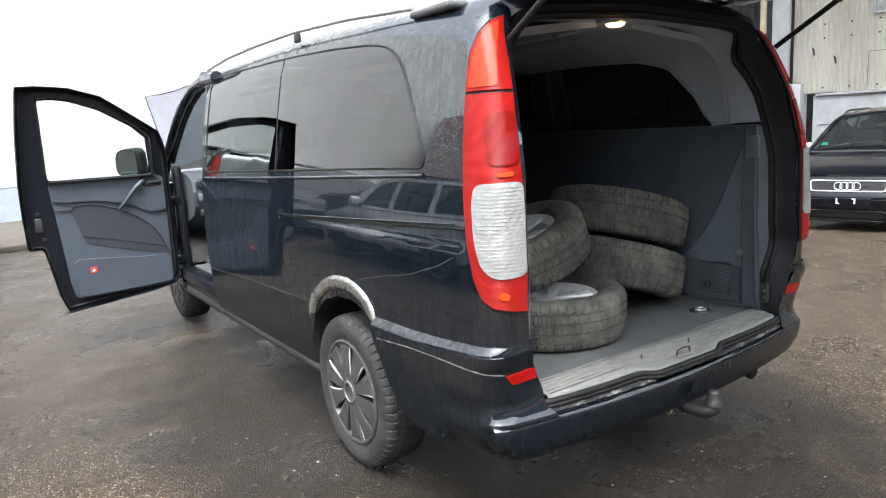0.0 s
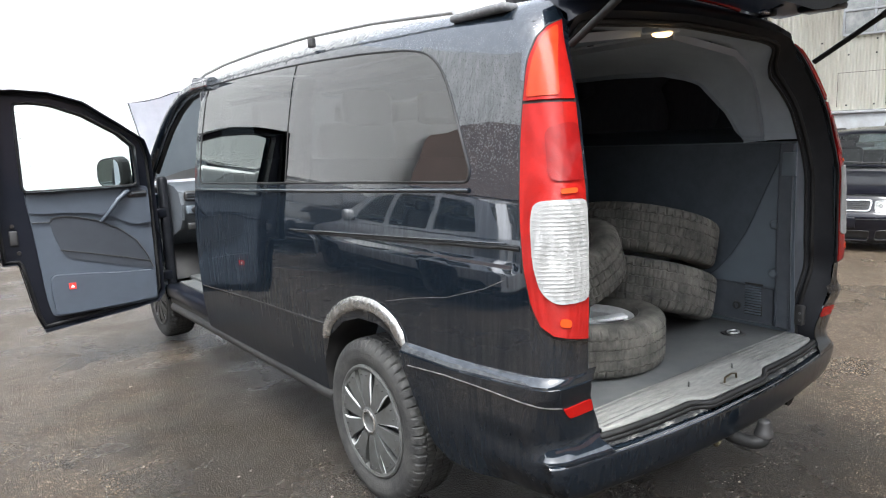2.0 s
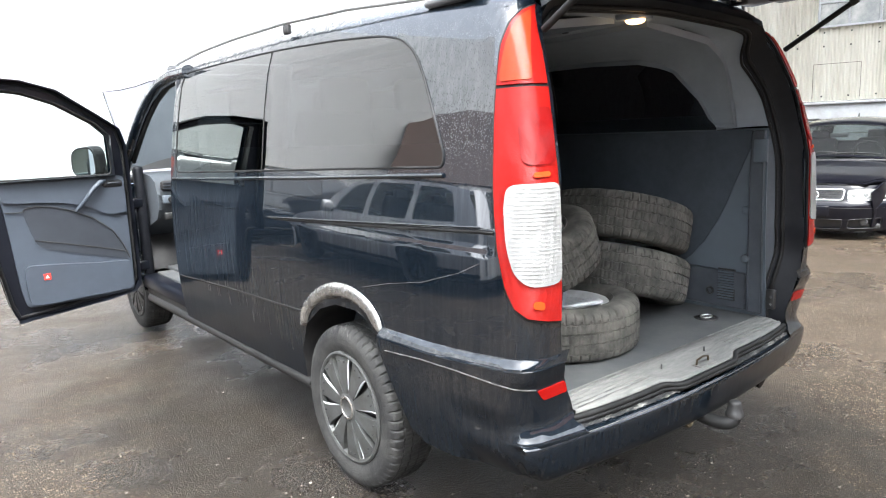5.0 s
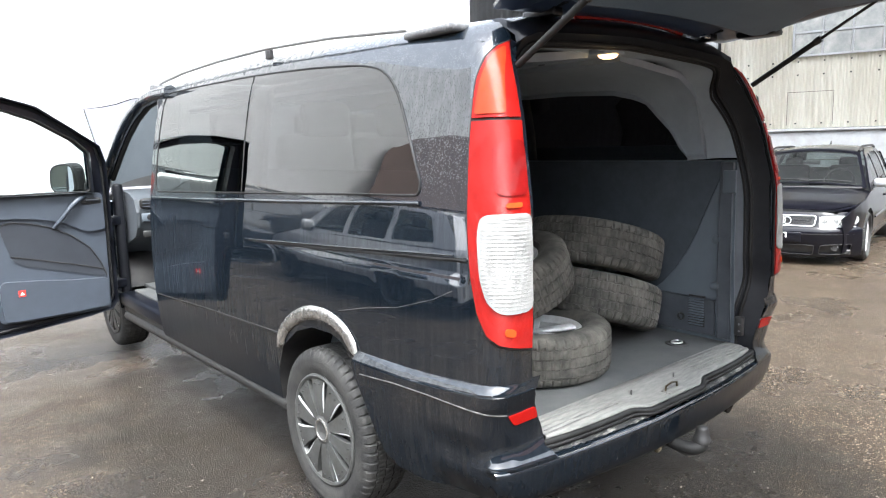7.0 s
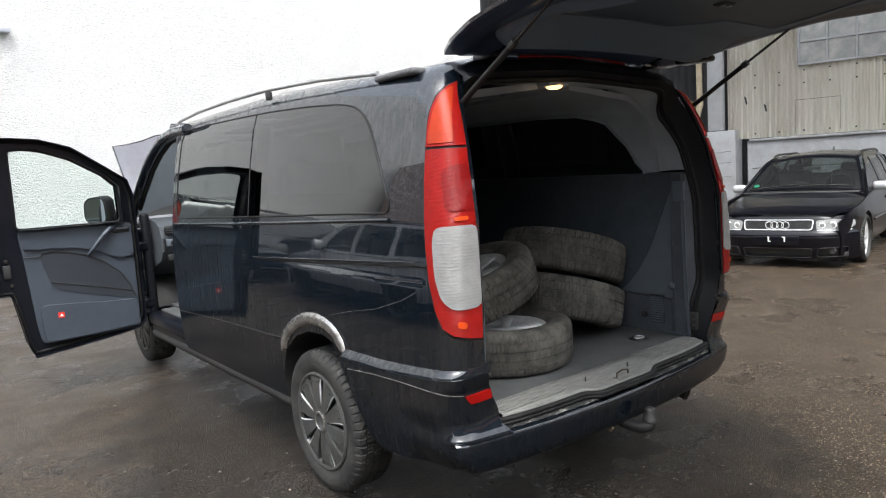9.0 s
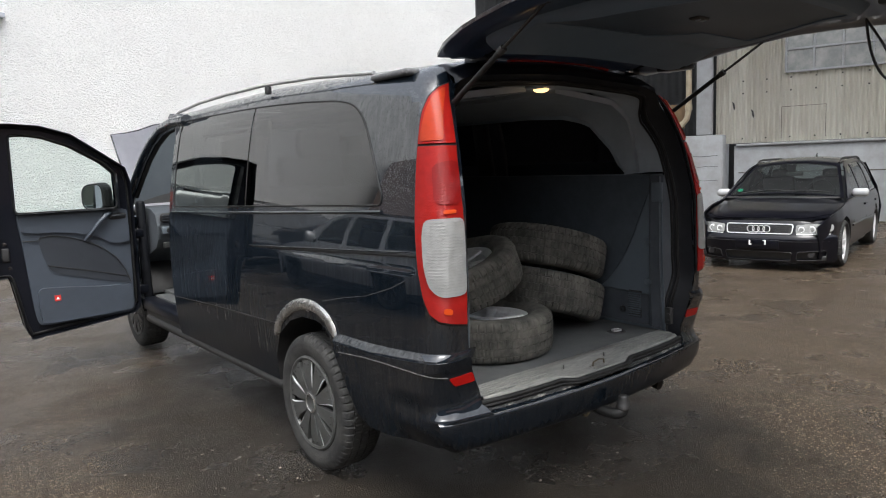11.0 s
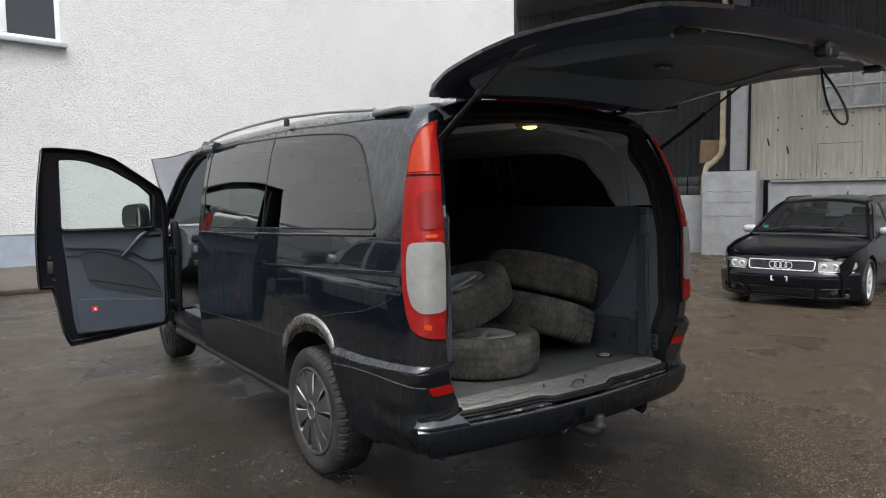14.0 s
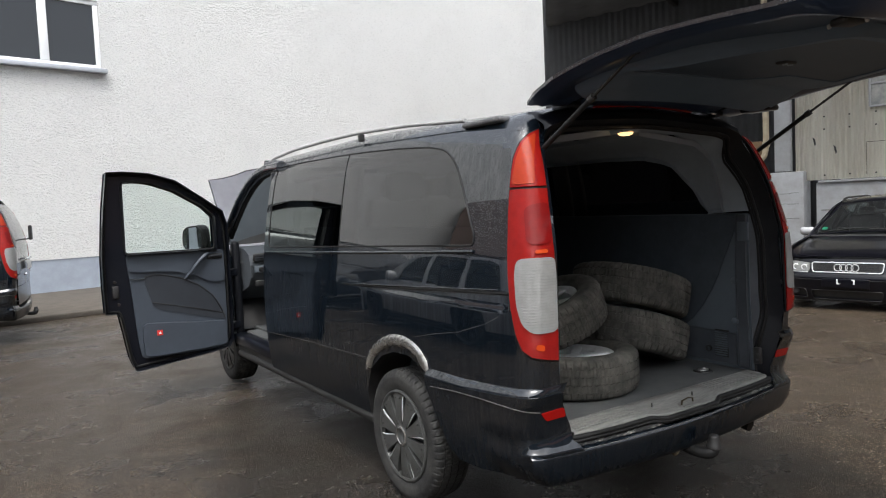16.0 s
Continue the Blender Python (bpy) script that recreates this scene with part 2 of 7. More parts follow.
HEADLIGHT = lamp_material("clear_headlight", (0.26, 0.265, 0.255), 0.1, ribs=60, ribs_axis="X")
TINTED = wet_glass(glass_material("privacy_glass", (0.060, 0.072, 0.076), 0.01, 1.28))
CLEAR = glass_material("clear_glass", (0.80, 0.88, 0.85), 0.0, 0.85)
DARK_GLASS = glass_material("car_glass", (0.45, 0.50, 0.49), 0.0, 0.64, 0.035)
SEAT_CLOTH = material("dark_seat_cloth", (0.034, 0.039, 0.047), 0.95, spec=0.1, second=(0.044, 0.050, 0.058), scale=30)
WALL_SHADE = material("shaded_side_wall", (0.060, 0.071, 0.084), 0.95, spec=0.1, second=(0.072, 0.084, 0.099), scale=14, grain=0.5, grain_scale=400)
MIRROR = material("mirror_glass", (0.82, 0.84, 0.84), 0.02, 1.0)
HOOD_SHEEN = material("wet_bonnet_sky_sheen", (0.44, 0.44, 0.48), 0.5, 0.0, 0.3, second=(0.36, 0.36, 0.40), scale=5, grain=0.4, grain_scale=260)
DASH = material("dashboard_grey", (0.070, 0.079, 0.090), 0.6, second=(0.058, 0.066, 0.075), scale=6, grain=0.4, grain_scale=600)
CHIPPED = material("crumbling_black_strip", (0.010, 0.010, 0.011), 0.75, second=(0.30, 0.29, 0.27), scale=34, mix=(0.52, 0.72), stretch=(0.5, 1, 1), grain=0.9, grain_scale=150, bump=0.004)
BRASS = material("dull_brass", (0.10, 0.085, 0.055), 0.5, 0.8, second=(0.10, 0.08, 0.05), scale=40)
DUST_AND_GLINT = material("seam_dust_and_glint", (0.12, 0.115, 0.11), 0.8, second=(0.03, 0.03, 0.03), scale=40)
WARN_RED = material("red_sticker", (0.62, 0.03, 0.02), 0.45)
WHITE_MARK = material("white_marking", (0.8, 0.8, 0.78), 0.5)
GREEN_MARK = material("green_sticker", (0.02, 0.42, 0.22), 0.5)


def glow_material(name, color, strength):
    m = bpy.data.materials.new(name)
    m.use_nodes = True
    b = m.node_tree.nodes["Principled BSDF"]
    socket(b, "Base Color", color), socket(b, "Emission Color", color), socket(b, "Emission Strength", strength)
    return m


LIT_LENS = glow_material("lit_dome_lens", (1.0, 0.58, 0.24), 0.9)


def wall_material():
    """White trowelled render: short horizontal ripples in relief, faint rain stains."""
    m = material("white_textured_render", (0.90, 0.90, 0.885), 0.9, second=(0.86, 0.86, 0.845), scale=0.8, mix=(0.45, 0.8))
    n, l = m.node_tree.nodes, m.node_tree.links
    tc = node_of(m, "ShaderNodeTexCoord")
    mp = n.new("ShaderNodeMapping")
    mp.inputs["Scale"].default_value = (10.5, 10.5, 40)
    l.new(tc.outputs["Object"], mp.inputs["Vector"])
    a = n.new("ShaderNodeTexNoise")
    socket(a, "Scale", 1.3), socket(a, "Detail", 5.0), socket(a, "Roughness", 0.6), socket(a, "Distortion", 0.6)
    l.new(mp.outputs[0], a.inputs["Vector"])
    b = n["Principled BSDF"]
    # shade of the ripples' hollows also put into the colour
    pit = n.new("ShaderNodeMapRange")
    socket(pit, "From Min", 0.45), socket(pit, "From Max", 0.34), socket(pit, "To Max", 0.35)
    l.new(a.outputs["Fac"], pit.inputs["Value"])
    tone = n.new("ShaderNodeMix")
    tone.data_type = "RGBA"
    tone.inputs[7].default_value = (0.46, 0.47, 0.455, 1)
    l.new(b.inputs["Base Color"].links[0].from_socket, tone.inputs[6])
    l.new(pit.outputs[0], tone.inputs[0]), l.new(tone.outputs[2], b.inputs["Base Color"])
    u = n.new("ShaderNodeBump")
    socket(u, "Strength", 1.0), socket(u, "Distance", 0.10)
    l.new(a.outputs["Fac"], u.inputs["Height"]), l.new(u.outputs[0], n["Principled BSDF"].inputs["Normal"])
    return m


def ground_material():
    """Wet worn asphalt: stone speckles, brown dirt film, wet patches that shine, the van's shade put into the colour.
    """
    m = material("wet_asphalt", (0.05, 0.046, 0.042), 0.6)
    n, l = m.node_tree.nodes, m.node_tree.links
    b = n["Principled BSDF"]
    tc = node_of(m, "ShaderNodeTexCoord")

    def noise_tex(scale, detail=6.0, rough=0.6):
        t = n.new("ShaderNodeTexNoise")
        socket(t, "Scale", scale), socket(t, "Detail", detail), socket(t, "Roughness", rough)
        l.new(tc.outputs["Object"], t.inputs["Vector"])
        return t

    def ranged(src, a, c, lo=0.0, hi=1.0):
        r = n.new("ShaderNodeMapRange")
        socket(r, "From Min", a), socket(r, "From Max", c), socket(r, "To Min", lo), socket(r, "To Max", hi)
        l.new(src, r.inputs["Value"])
        return r.outputs[0]

    def mixed(fac, c1, c2):
        x = n.new("ShaderNodeMix")
        x.data_type = "RGBA"
        l.new(fac, x.inputs[0])
        for k, c in ((6, c1), (7, c2)):
            if isinstance(c, tuple):
                x.inputs[k].default_value = (*c, 1)
            else:
                l.new(c, x.inputs[k])
        return x.outputs[2]

    patch = noise_tex(0.55, 5.0)
    film = noise_tex(2.3, 8.0, 0.7)
    fine = noise_tex(125.0, 3.0, 0.75)
    base = mixed(ranged(patch.outputs["Fac"], 0.36, 0.62), (0.0115, 0.0082, 0.0056), (0.042, 0.0275, 0.0162))
    base = mixed(ranged(film.outputs["Fac"], 0.45, 0.72), base, (0.056, 0.041, 0.028))
    mid = noise_tex(24.0, 5.0, 0.7)
    base = mixed(ranged(mid.outputs["Fac"], 0.40, 0.66, 0.0, 0.6), base, (0.088, 0.060, 0.036))
    base = mixed(ranged(fine.outputs["Fac"], 0.44, 0.58, 0.0, 0.85), base, (0.0045, 0.0036, 0.0029))
    v = n.new("ShaderNodeTexVoronoi")
    socket(v, "Scale", 105.0)
    l.new(tc.outputs["Object"], v.inputs["Vector"])
    w = n.new("ShaderNodeSeparateColor")
    l.new(v.outputs["Color"], w.inputs[0])
    stone = n.new("ShaderNodeMath")
    stone.operation = "MULTIPLY"
    l.new(ranged(v.outputs["Distance"], 0.52, 0.34), stone.inputs[0])
    l.new(ranged(w.outputs[0], 0.62, 1.0), stone.inputs[1])
    base = mixed(stone.outputs[0], base, (0.44, 0.35, 0.25))
    l.new(base, b.inputs["Base Color"])
    # wide patch beside the van, ragged edge: wet asphalt and painted van shade
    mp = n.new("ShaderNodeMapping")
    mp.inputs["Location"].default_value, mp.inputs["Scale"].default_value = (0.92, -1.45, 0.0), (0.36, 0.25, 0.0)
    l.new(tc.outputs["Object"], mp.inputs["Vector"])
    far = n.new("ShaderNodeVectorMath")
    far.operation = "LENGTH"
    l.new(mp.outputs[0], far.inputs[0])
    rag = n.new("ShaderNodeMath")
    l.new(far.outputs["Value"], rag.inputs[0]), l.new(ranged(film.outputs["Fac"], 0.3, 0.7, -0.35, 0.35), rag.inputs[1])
    damp_and_shade = ranged(rag.outputs[0], 1.15, 0.75, 0.0, 0.40)
    base = mixed(damp_and_shade, base, (0.016, 0.0135, 0.011))
    # the van's contact shade, painted on wet asphalt as a ragged dark zone
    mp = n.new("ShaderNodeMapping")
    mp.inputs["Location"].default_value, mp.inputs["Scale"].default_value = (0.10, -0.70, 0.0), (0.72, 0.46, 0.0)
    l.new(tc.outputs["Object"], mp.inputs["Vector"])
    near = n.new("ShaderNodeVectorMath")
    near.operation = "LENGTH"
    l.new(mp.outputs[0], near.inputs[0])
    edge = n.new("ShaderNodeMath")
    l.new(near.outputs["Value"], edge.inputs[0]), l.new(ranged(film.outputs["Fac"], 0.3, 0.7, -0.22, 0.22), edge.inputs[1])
    van_shade = ranged(edge.outputs[0], 1.34, 0.95, 0.0, 0.84)
    base = mixed(van_shade, base, (0.0062, 0.0050, 0.0040))
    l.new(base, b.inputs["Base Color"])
    wet = noise_tex(1.1, 6.0, 0.6)
    l.new(ranged(wet.outputs["Fac"], 0.38, 0.64, 0.20, 0.50), b.inputs["Roughness"])
    add = n.new("ShaderNodeMath")
    l.new(fine.outputs["Fac"], add.inputs[0]), l.new(ranged(v.outputs["Distance"], 0.5, 0.0, 0.0, 0.8), add.inputs[1])
    u = n.new("ShaderNodeBump")
    socket(u, "Strength", 0.9), socket(u, "Distance", 0.010)
    socket(b, "Specular IOR Level", 0.38), socket(b, "Specular Tint", (1.0, 0.89, 0.76, 1))
    l.new(add.outputs[0], u.inputs["Height"]), l.new(u.outputs[0], b.inputs["Normal"])
    return m


WALL = wall_material()
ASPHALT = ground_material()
PLINTH = material("blue_grey_plinth_paint", (0.33, 0.37, 0.43), 0.8, second=(0.27, 0.30, 0.35), scale=2.5, grain=0.5, grain_scale=60, bump=0.004)
CONCRETE = material("painted_grey_concrete", (0.32, 0.33, 0.34), 0.85, second=(0.25, 0.25, 0.25), scale=3, grain=0.6, grain_scale=50, bump=0.004)
KERB = material("old_concrete", (0.088, 0.074, 0.060), 0.85, second=(0.055, 0.047, 0.038), scale=3, grain=0.6, grain_scale=60, bump=0.004)
SHEET = material("cream_sheet_metal", (0.62, 0.60, 0.53), 0.6, second=(0.46, 0.43, 0.36), scale=1.4, stretch=(1, 1, 0.25), mix=(0.4, 0.7), grain=0.2, grain_scale=60)
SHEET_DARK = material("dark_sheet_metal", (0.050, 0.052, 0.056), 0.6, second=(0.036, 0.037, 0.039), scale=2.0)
ROOF_SHEET = material("grey_roof_sheet", (0.085, 0.082, 0.080), 0.7, second=(0.045, 0.043, 0.042), scale=1.5, stretch=(1, 0.4, 1))
PIPE = material("beige_pipe", (0.42, 0.36, 0.25), 0.5, second=(0.32, 0.26, 0.18), scale=6)
BOARD = material("brown_board", (0.20, 0.13, 0.07), 0.8, second=(0.14, 0.09, 0.05), scale=8)
FRAME_WHITE = material("white_window_plastic", (0.80, 0.81, 0.82), 0.35, second=(0.74, 0.75, 0.76), scale=3)
SILL_STONE = material("grey_window_sill", (0.42, 0.44, 0.48), 0.6, second=(0.34, 0.36, 0.40), scale=5)
WINDOW_GLASS = material("dark_window_pane", (0.018, 0.021, 0.026), 0.03, 0.0, 0.0, 0.5)
OLD_GLASS = material("dusty_pane", (0.165, 0.172, 0.172), 0.25, 0.0, 0.3, second=(0.30, 0.30, 0.28), scale=4)
MOSS = material("moss", (0.06, 0.065, 0.02), 0.9, second=(0.09, 0.075, 0.04), scale=20, grain=0.8, grain_scale=120)
ROOF_TILE = material("dark_roof", (0.075, 0.052, 0.045), 0.7, second=(0.09, 0.06, 0.05), scale=2)
SKY_BLOCKER = material("dull_sky_blocker", (0.17, 0.175, 0.18), 0.9, second=(0.13, 0.135, 0.135), scale=1.0)
RED_TILE = material("faded_red_tiles", (0.20, 0.095, 0.075), 0.8, second=(0.13, 0.068, 0.056), scale=6, stretch=(1, 4, 4))
PALE_WALL = material("pale_shed_wall", (0.55, 0.54, 0.50), 0.9, second=(0.45, 0.44, 0.41), scale=2)
HOUSE = material("house_render", (0.44, 0.38, 0.31), 0.9, second=(0.36, 0.31, 0.26), scale=1.0)


# ---- builders ----
from mathutils.geometry import delaunay_2d_cdt

sin, cos, pi = math.sin, math.cos, math.pi


def thing(name, label, category, m=None, group="", kind=""):
    ob = new(name)
    ob.empty_display_size = 0.2
    if m is not None:
        ob.matrix_basis = m
    return tagged(ob, label, category, group, kind)


def part(name, source, mat, parent=None, label="", m=None):
    """Links a bmesh or mesh as one object under a thing or a part."""
    if isinstance(source, bmesh.types.BMesh):
        me = bpy.data.meshes.new(name)
        source.to_mesh(me)
        source.free()
    else:
        me = source
    if not me.materials:
        me.materials.append(mat)
    ob = new(name, me)
    ob.parent = parent
    if m is not None:
        ob.matrix_basis = m
    return tagged(ob, label)


def solid(name, bm, mat, label, category, group="", kind="", m=None):
    """A thing made of one mesh."""
    ob = part(name, bm, mat, None, "", m)
    return tagged(ob, label, category, group, kind)


def smooth(bm, angle=40):
    for f in bm.faces:
        f.smooth = True
    lim = radians(angle)
    for e in bm.edges:
        if len(e.link_faces) == 2 and e.calc_face_angle(0) > lim:
            e.smooth = False
    return bm


def box(size, at=(0, 0, 0), bevel=0.0, bm=None, turn=None, segments=2):
    """A box of the given size round its centre, with rounded edges."""
    b = bmesh.new()
    bmesh.ops.create_cube(b, size=1.0)
    bmesh.ops.scale(b, vec=size, verts=b.verts)
    if bevel:
        bmesh.ops.bevel(b, geom=b.edges[:], offset=bevel, segments=segments, affect="EDGES", profile=0.5)
        smooth(b, 50)
    mat = Matrix.Translation(at) @ (turn or Matrix())
    bmesh.ops.transform(b, matrix=mat, verts=b.verts)
    return merged(bm, b)


def merged(bm, b):
    if bm is None:
        return b
    me = bpy.data.meshes.new("tmp")
    b.to_mesh(me)
    b.free()
    bm.from_mesh(me)
    bpy.data.meshes.remove(me)
    return bm


def revolve(profile, segments=48, axis="X", bm=None, at=(0, 0, 0), wobble=None, closed=False):
    """Turns a profile of (radius, along) round an axis. wobble(i, k, r) may change the radius."""
    b = bmesh.new()
    rings = []
    for i in range(segments):
        a = 2 * pi * i / segments
        ring = []
        for k, (r, x) in enumerate(profile):
            r = wobble(i, k, r) if wobble else r
            p = {"X": (x, r * cos(a), r * sin(a)), "Y": (r * cos(a), x, r * sin(a)), "Z": (r * cos(a), r * sin(a), x)}[axis]
            ring.append(b.verts.new(Vector(p) + Vector(at)))
        rings.append(ring)
    n = len(profile)
    for i in range(segments):
        r0, r1 = rings[i], rings[(i + 1) % segments]
        for k in range(n if closed else n - 1):
            b.faces.new((r0[k], r1[k], r1[(k + 1) % n], r0[(k + 1) % n]))
    bmesh.ops.remove_doubles(b, verts=b.verts, dist=1e-5)
    bmesh.ops.recalc_face_normals(b, faces=b.faces)
    smooth(b, 45)
    return merged(bm, b)


def tube(points, radius, sides=8, bm=None, closed=False, flat=1.0):
    """A round bar along points; radius may be one number or one for each point."""
    b = bmesh.new()
    pts = [Vector(p) for p in points]
    n = len(pts)
    rad = radius if isinstance(radius, (list, tuple)) else [radius] * n
    rings, side = [], None
    for i, p in enumerate(pts):
        a = pts[(i - 1) % n] if closed or i else p
        c = pts[(i + 1) % n] if closed or i < n - 1 else p
        d = (c - a).normalized()
        if side is None:
            side = d.orthogonal().normalized()
        side = (side - d * side.dot(d)).normalized()
        up = d.cross(side)
        rings.append([b.verts.new(p + (side * cos(2 * pi * k / sides) * flat + up * sin(2 * pi * k / sides)) * rad[i]) for k in range(sides)])
    for i in range(n if closed else n - 1):
        r0, r1 = rings[i], rings[(i + 1) % n]
        for k in range(sides):
            b.faces.new((r0[k], r0[(k + 1) % sides], r1[(k + 1) % sides], r1[k]))
    if not closed:
        b.faces.new(rings[0][::-1]), b.faces.new(rings[-1])
    bmesh.ops.recalc_face_normals(b, faces=b.faces)
    smooth(b, 60)
    return merged(bm, b)


def prism(outline, depth, bm=None, m=None, bevel=0.0):
    """An outline in x and y, extruded up by depth."""
    b = bmesh.new()
    f = b.faces.new([b.verts.new((x, y, 0)) for x, y in outline])
    top = bmesh.ops.extrude_face_region(b, geom=[f])
    bmesh.ops.translate(b, vec=(0, 0, depth), verts=[v for v in top["geom"] if isinstance(v, bmesh.types.BMVert)])
    bmesh.ops.recalc_face_normals(b, faces=b.faces)
    if bevel:
        bmesh.ops.bevel(b, geom=b.edges[:], offset=bevel, segments=2, affect="EDGES", profile=0.5)
        smooth(b, 50)
    if m is not None:
        bmesh.ops.transform(b, matrix=m, verts=b.verts)
    return merged(bm, b)


def sheet(rows, bm=None, thick=0.0):
    """A smooth sheet through rows of points."""
    b = bmesh.new()
    grid = [[b.verts.new(p) for p in row] for row in rows]
    for i in range(len(grid) - 1):
        for k in range(len(grid[0]) - 1):
            b.faces.new((grid[i][k], grid[i + 1][k], grid[i + 1][k + 1], grid[i][k + 1]))
    if thick:
        bmesh.ops.solidify(b, geom=b.faces[:], thickness=thick)
    smooth(b, 50)
    return merged(bm, b)


def inside(p, poly):
    x, y, hit = p[0], p[1], False
    for i in range(len(poly)):
        (x1, y1), (x2, y2) = poly[i - 1], poly[i]
        if (y1 > y) != (y2 > y) and x < (x2 - x1) * (y - y1) / (y2 - y1) + x1:
            hit = not hit
    return hit


def fine(poly, step):
    out = []
    for i in range(len(poly)):
        a, b = Vector(poly[i]), Vector(poly[(i + 1) % len(poly)])
        n = max(1, math.ceil((b - a).length / step))
        out += [tuple(a.lerp(b, k / n)) for k in range(n)]
    return out


def rounded(poly, r=0.03, n=4):
    """Rounds the corners of an outline."""
    out = []
    for i in range(len(poly)):
        a, b, c = Vector(poly[i - 1]), Vector(poly[i]), Vector(poly[(i + 1) % len(poly)])
        k = min(r, (a - b).length * 0.45, (c - b).length * 0.45)
        p, q = b + (a - b).normalized() * k, b + (c - b).normalized() * k
        for j in range(n + 1):
            t = j / n
            out.append(tuple(p.lerp(b, t).lerp(b.lerp(q, t), t)))
    return out


def skin(name, f, outer, holes=(), step=0.06, offset=0.0, rim=0.02, outward=1, sides=(1,)):
    """A panel cut by an outline from the surface f(s, v), with its edges turned in by rim. sides: 1 as it is, -1 mirrored in x."""
    outer = fine(outer, step)
    holes = [fine(h, step) for h in holes]
    verts, edges = [], []
    for loop in (outer, *holes):
        k = len(verts)
        verts += [Vector(p) for p in loop]
        edges += [(k + i, k + (i + 1) % len(loop)) for i in range(len(loop))]
    xs, ys = [p[0] for p in outer], [p[1] for p in outer]
    i = min(xs) + step / 2
    while i < max(xs):
        j = min(ys) + step / 2
        while j < max(ys):
            if inside((i, j), outer) and not any(inside((i, j), h) for h in holes):
                if min((v - Vector((i, j))).length_squared for v in verts[: sum(map(len, holes)) + len(outer)]) > (step * 0.4) ** 2:
                    verts.append(Vector((i, j)))
            j += step
        i += step
    v2, _, f2, *_ = delaunay_2d_cdt(verts, edges, [], 0, 1e-6)
    tris = []
    for t in f2:
        c = sum((v2[k] for k in t), Vector((0, 0))) / 3
        if inside(c, outer) and not any(inside(c, h) for h in holes):
            tris.append(list(t))
    place, normal = [], []
    for s, v in v2:
        p = Vector(f(s, v))
        d = (Vector(f(s + 1e-3, v)) - Vector(f(s - 1e-3, v))).cross(Vector(f(s, v + 1e-3)) - Vector(f(s, v - 1e-3))).normalized() * outward
        place.append(p + d * offset), normal.append(d)
    faces, count = [], {}
    for t in tris:
        a, b, c = (place[k] for k in t)
        if (b - a).cross(c - a).dot(normal[t[0]] + normal[t[1]] + normal[t[2]]) < 0:
            t.reverse()
        faces.append(t)
        for x, y in ((t[0], t[1]), (t[1], t[2]), (t[2], t[0])):
            count[(x, y)] = 1
    V, F, N = [], [], []
    for side in sides:
        flip = Matrix.Diagonal((side, 1, 1))
        k0 = len(V)
        V += [flip @ p for p in place]
        for t in faces:
            t = t if side > 0 else t[::-1]
            F.append([k0 + k for k in t]), N.append([flip @ normal[k] for k in t])
        if rim:
            for x, y in count:
                if (y, x) in count:
                    continue
                q = [place[x], place[y], place[y] - normal[y] * rim, place[x] - normal[x] * rim]
                q = [flip @ p for p in (q if side < 0 else q)]
                if side > 0:
                    q.reverse()
                d = (q[1] - q[0]).cross(q[2] - q[1]).normalized()
                k1 = len(V)
                V += q
                F.append([k1, k1 + 1, k1 + 2, k1 + 3]), N.append([d] * 4)
    me = bpy.data.meshes.new(name)
    me.from_pydata(V, [], F)
    me.polygons.foreach_set("use_smooth", [True] * len(F))
    me.normals_split_custom_set([tuple(d) for row in N for d in row])
    return me


def table(rows, x, k=1):
    """Looks x up in rows, with straight lines between them."""
    if x <= rows[0][0]:
        return rows[0][k]
    for a, b in zip(rows, rows[1:]):
        if x <= b[0]:
            return a[k] + (b[k] - a[k]) * (x - a[0]) / (b[0] - a[0])
    return rows[-1][k]


def soft(rows, x, k=1, w=0.04):
    """The same, with its kinks rounded off."""
    return (table(rows, x - w, k) + 2 * table(rows, x, k) + table(rows, x + w, k)) / 4


# ---- the van's surface: s runs along the flank (y) and round the rear corner, v up the flank and over the roof ----
PROFILE = [(0.10, 0.88, 0.10), (0.31, 0.935, 0.31), (0.45, 0.955, 0.45), (0.66, 0.968, 0.66), (0.85, 0.968, 0.85), (1.05, 0.962, 1.05),
           (1.25, 0.943, 1.25), (1.5, 0.905, 1.5), (1.7, 0.862, 1.70), (1.78, 0.835, 1.774), (1.85, 0.790, 1.834), (1.95, 0.70, 1.878),
           (2.15, 0.50, 1.912), (2.65, 0.0, 1.93)]
TAIL = [(0.20, 0.13), (0.45, 0.13), (0.66, 0.135), (0.76, 0.132), (0.83, 0.122), (1.25, 0.13), (1.54, 0.19), (1.75, 0.27), (1.85, 0.33), (1.95, 0.38), (2.65, 0.42)]
RISE = [(0.0, -0.035), (0.5, -0.025), (1.0, 0.0), (1.8, 0.03), (2.7, 0.025), (3.4, 0.015)]
CORNER = 0.085


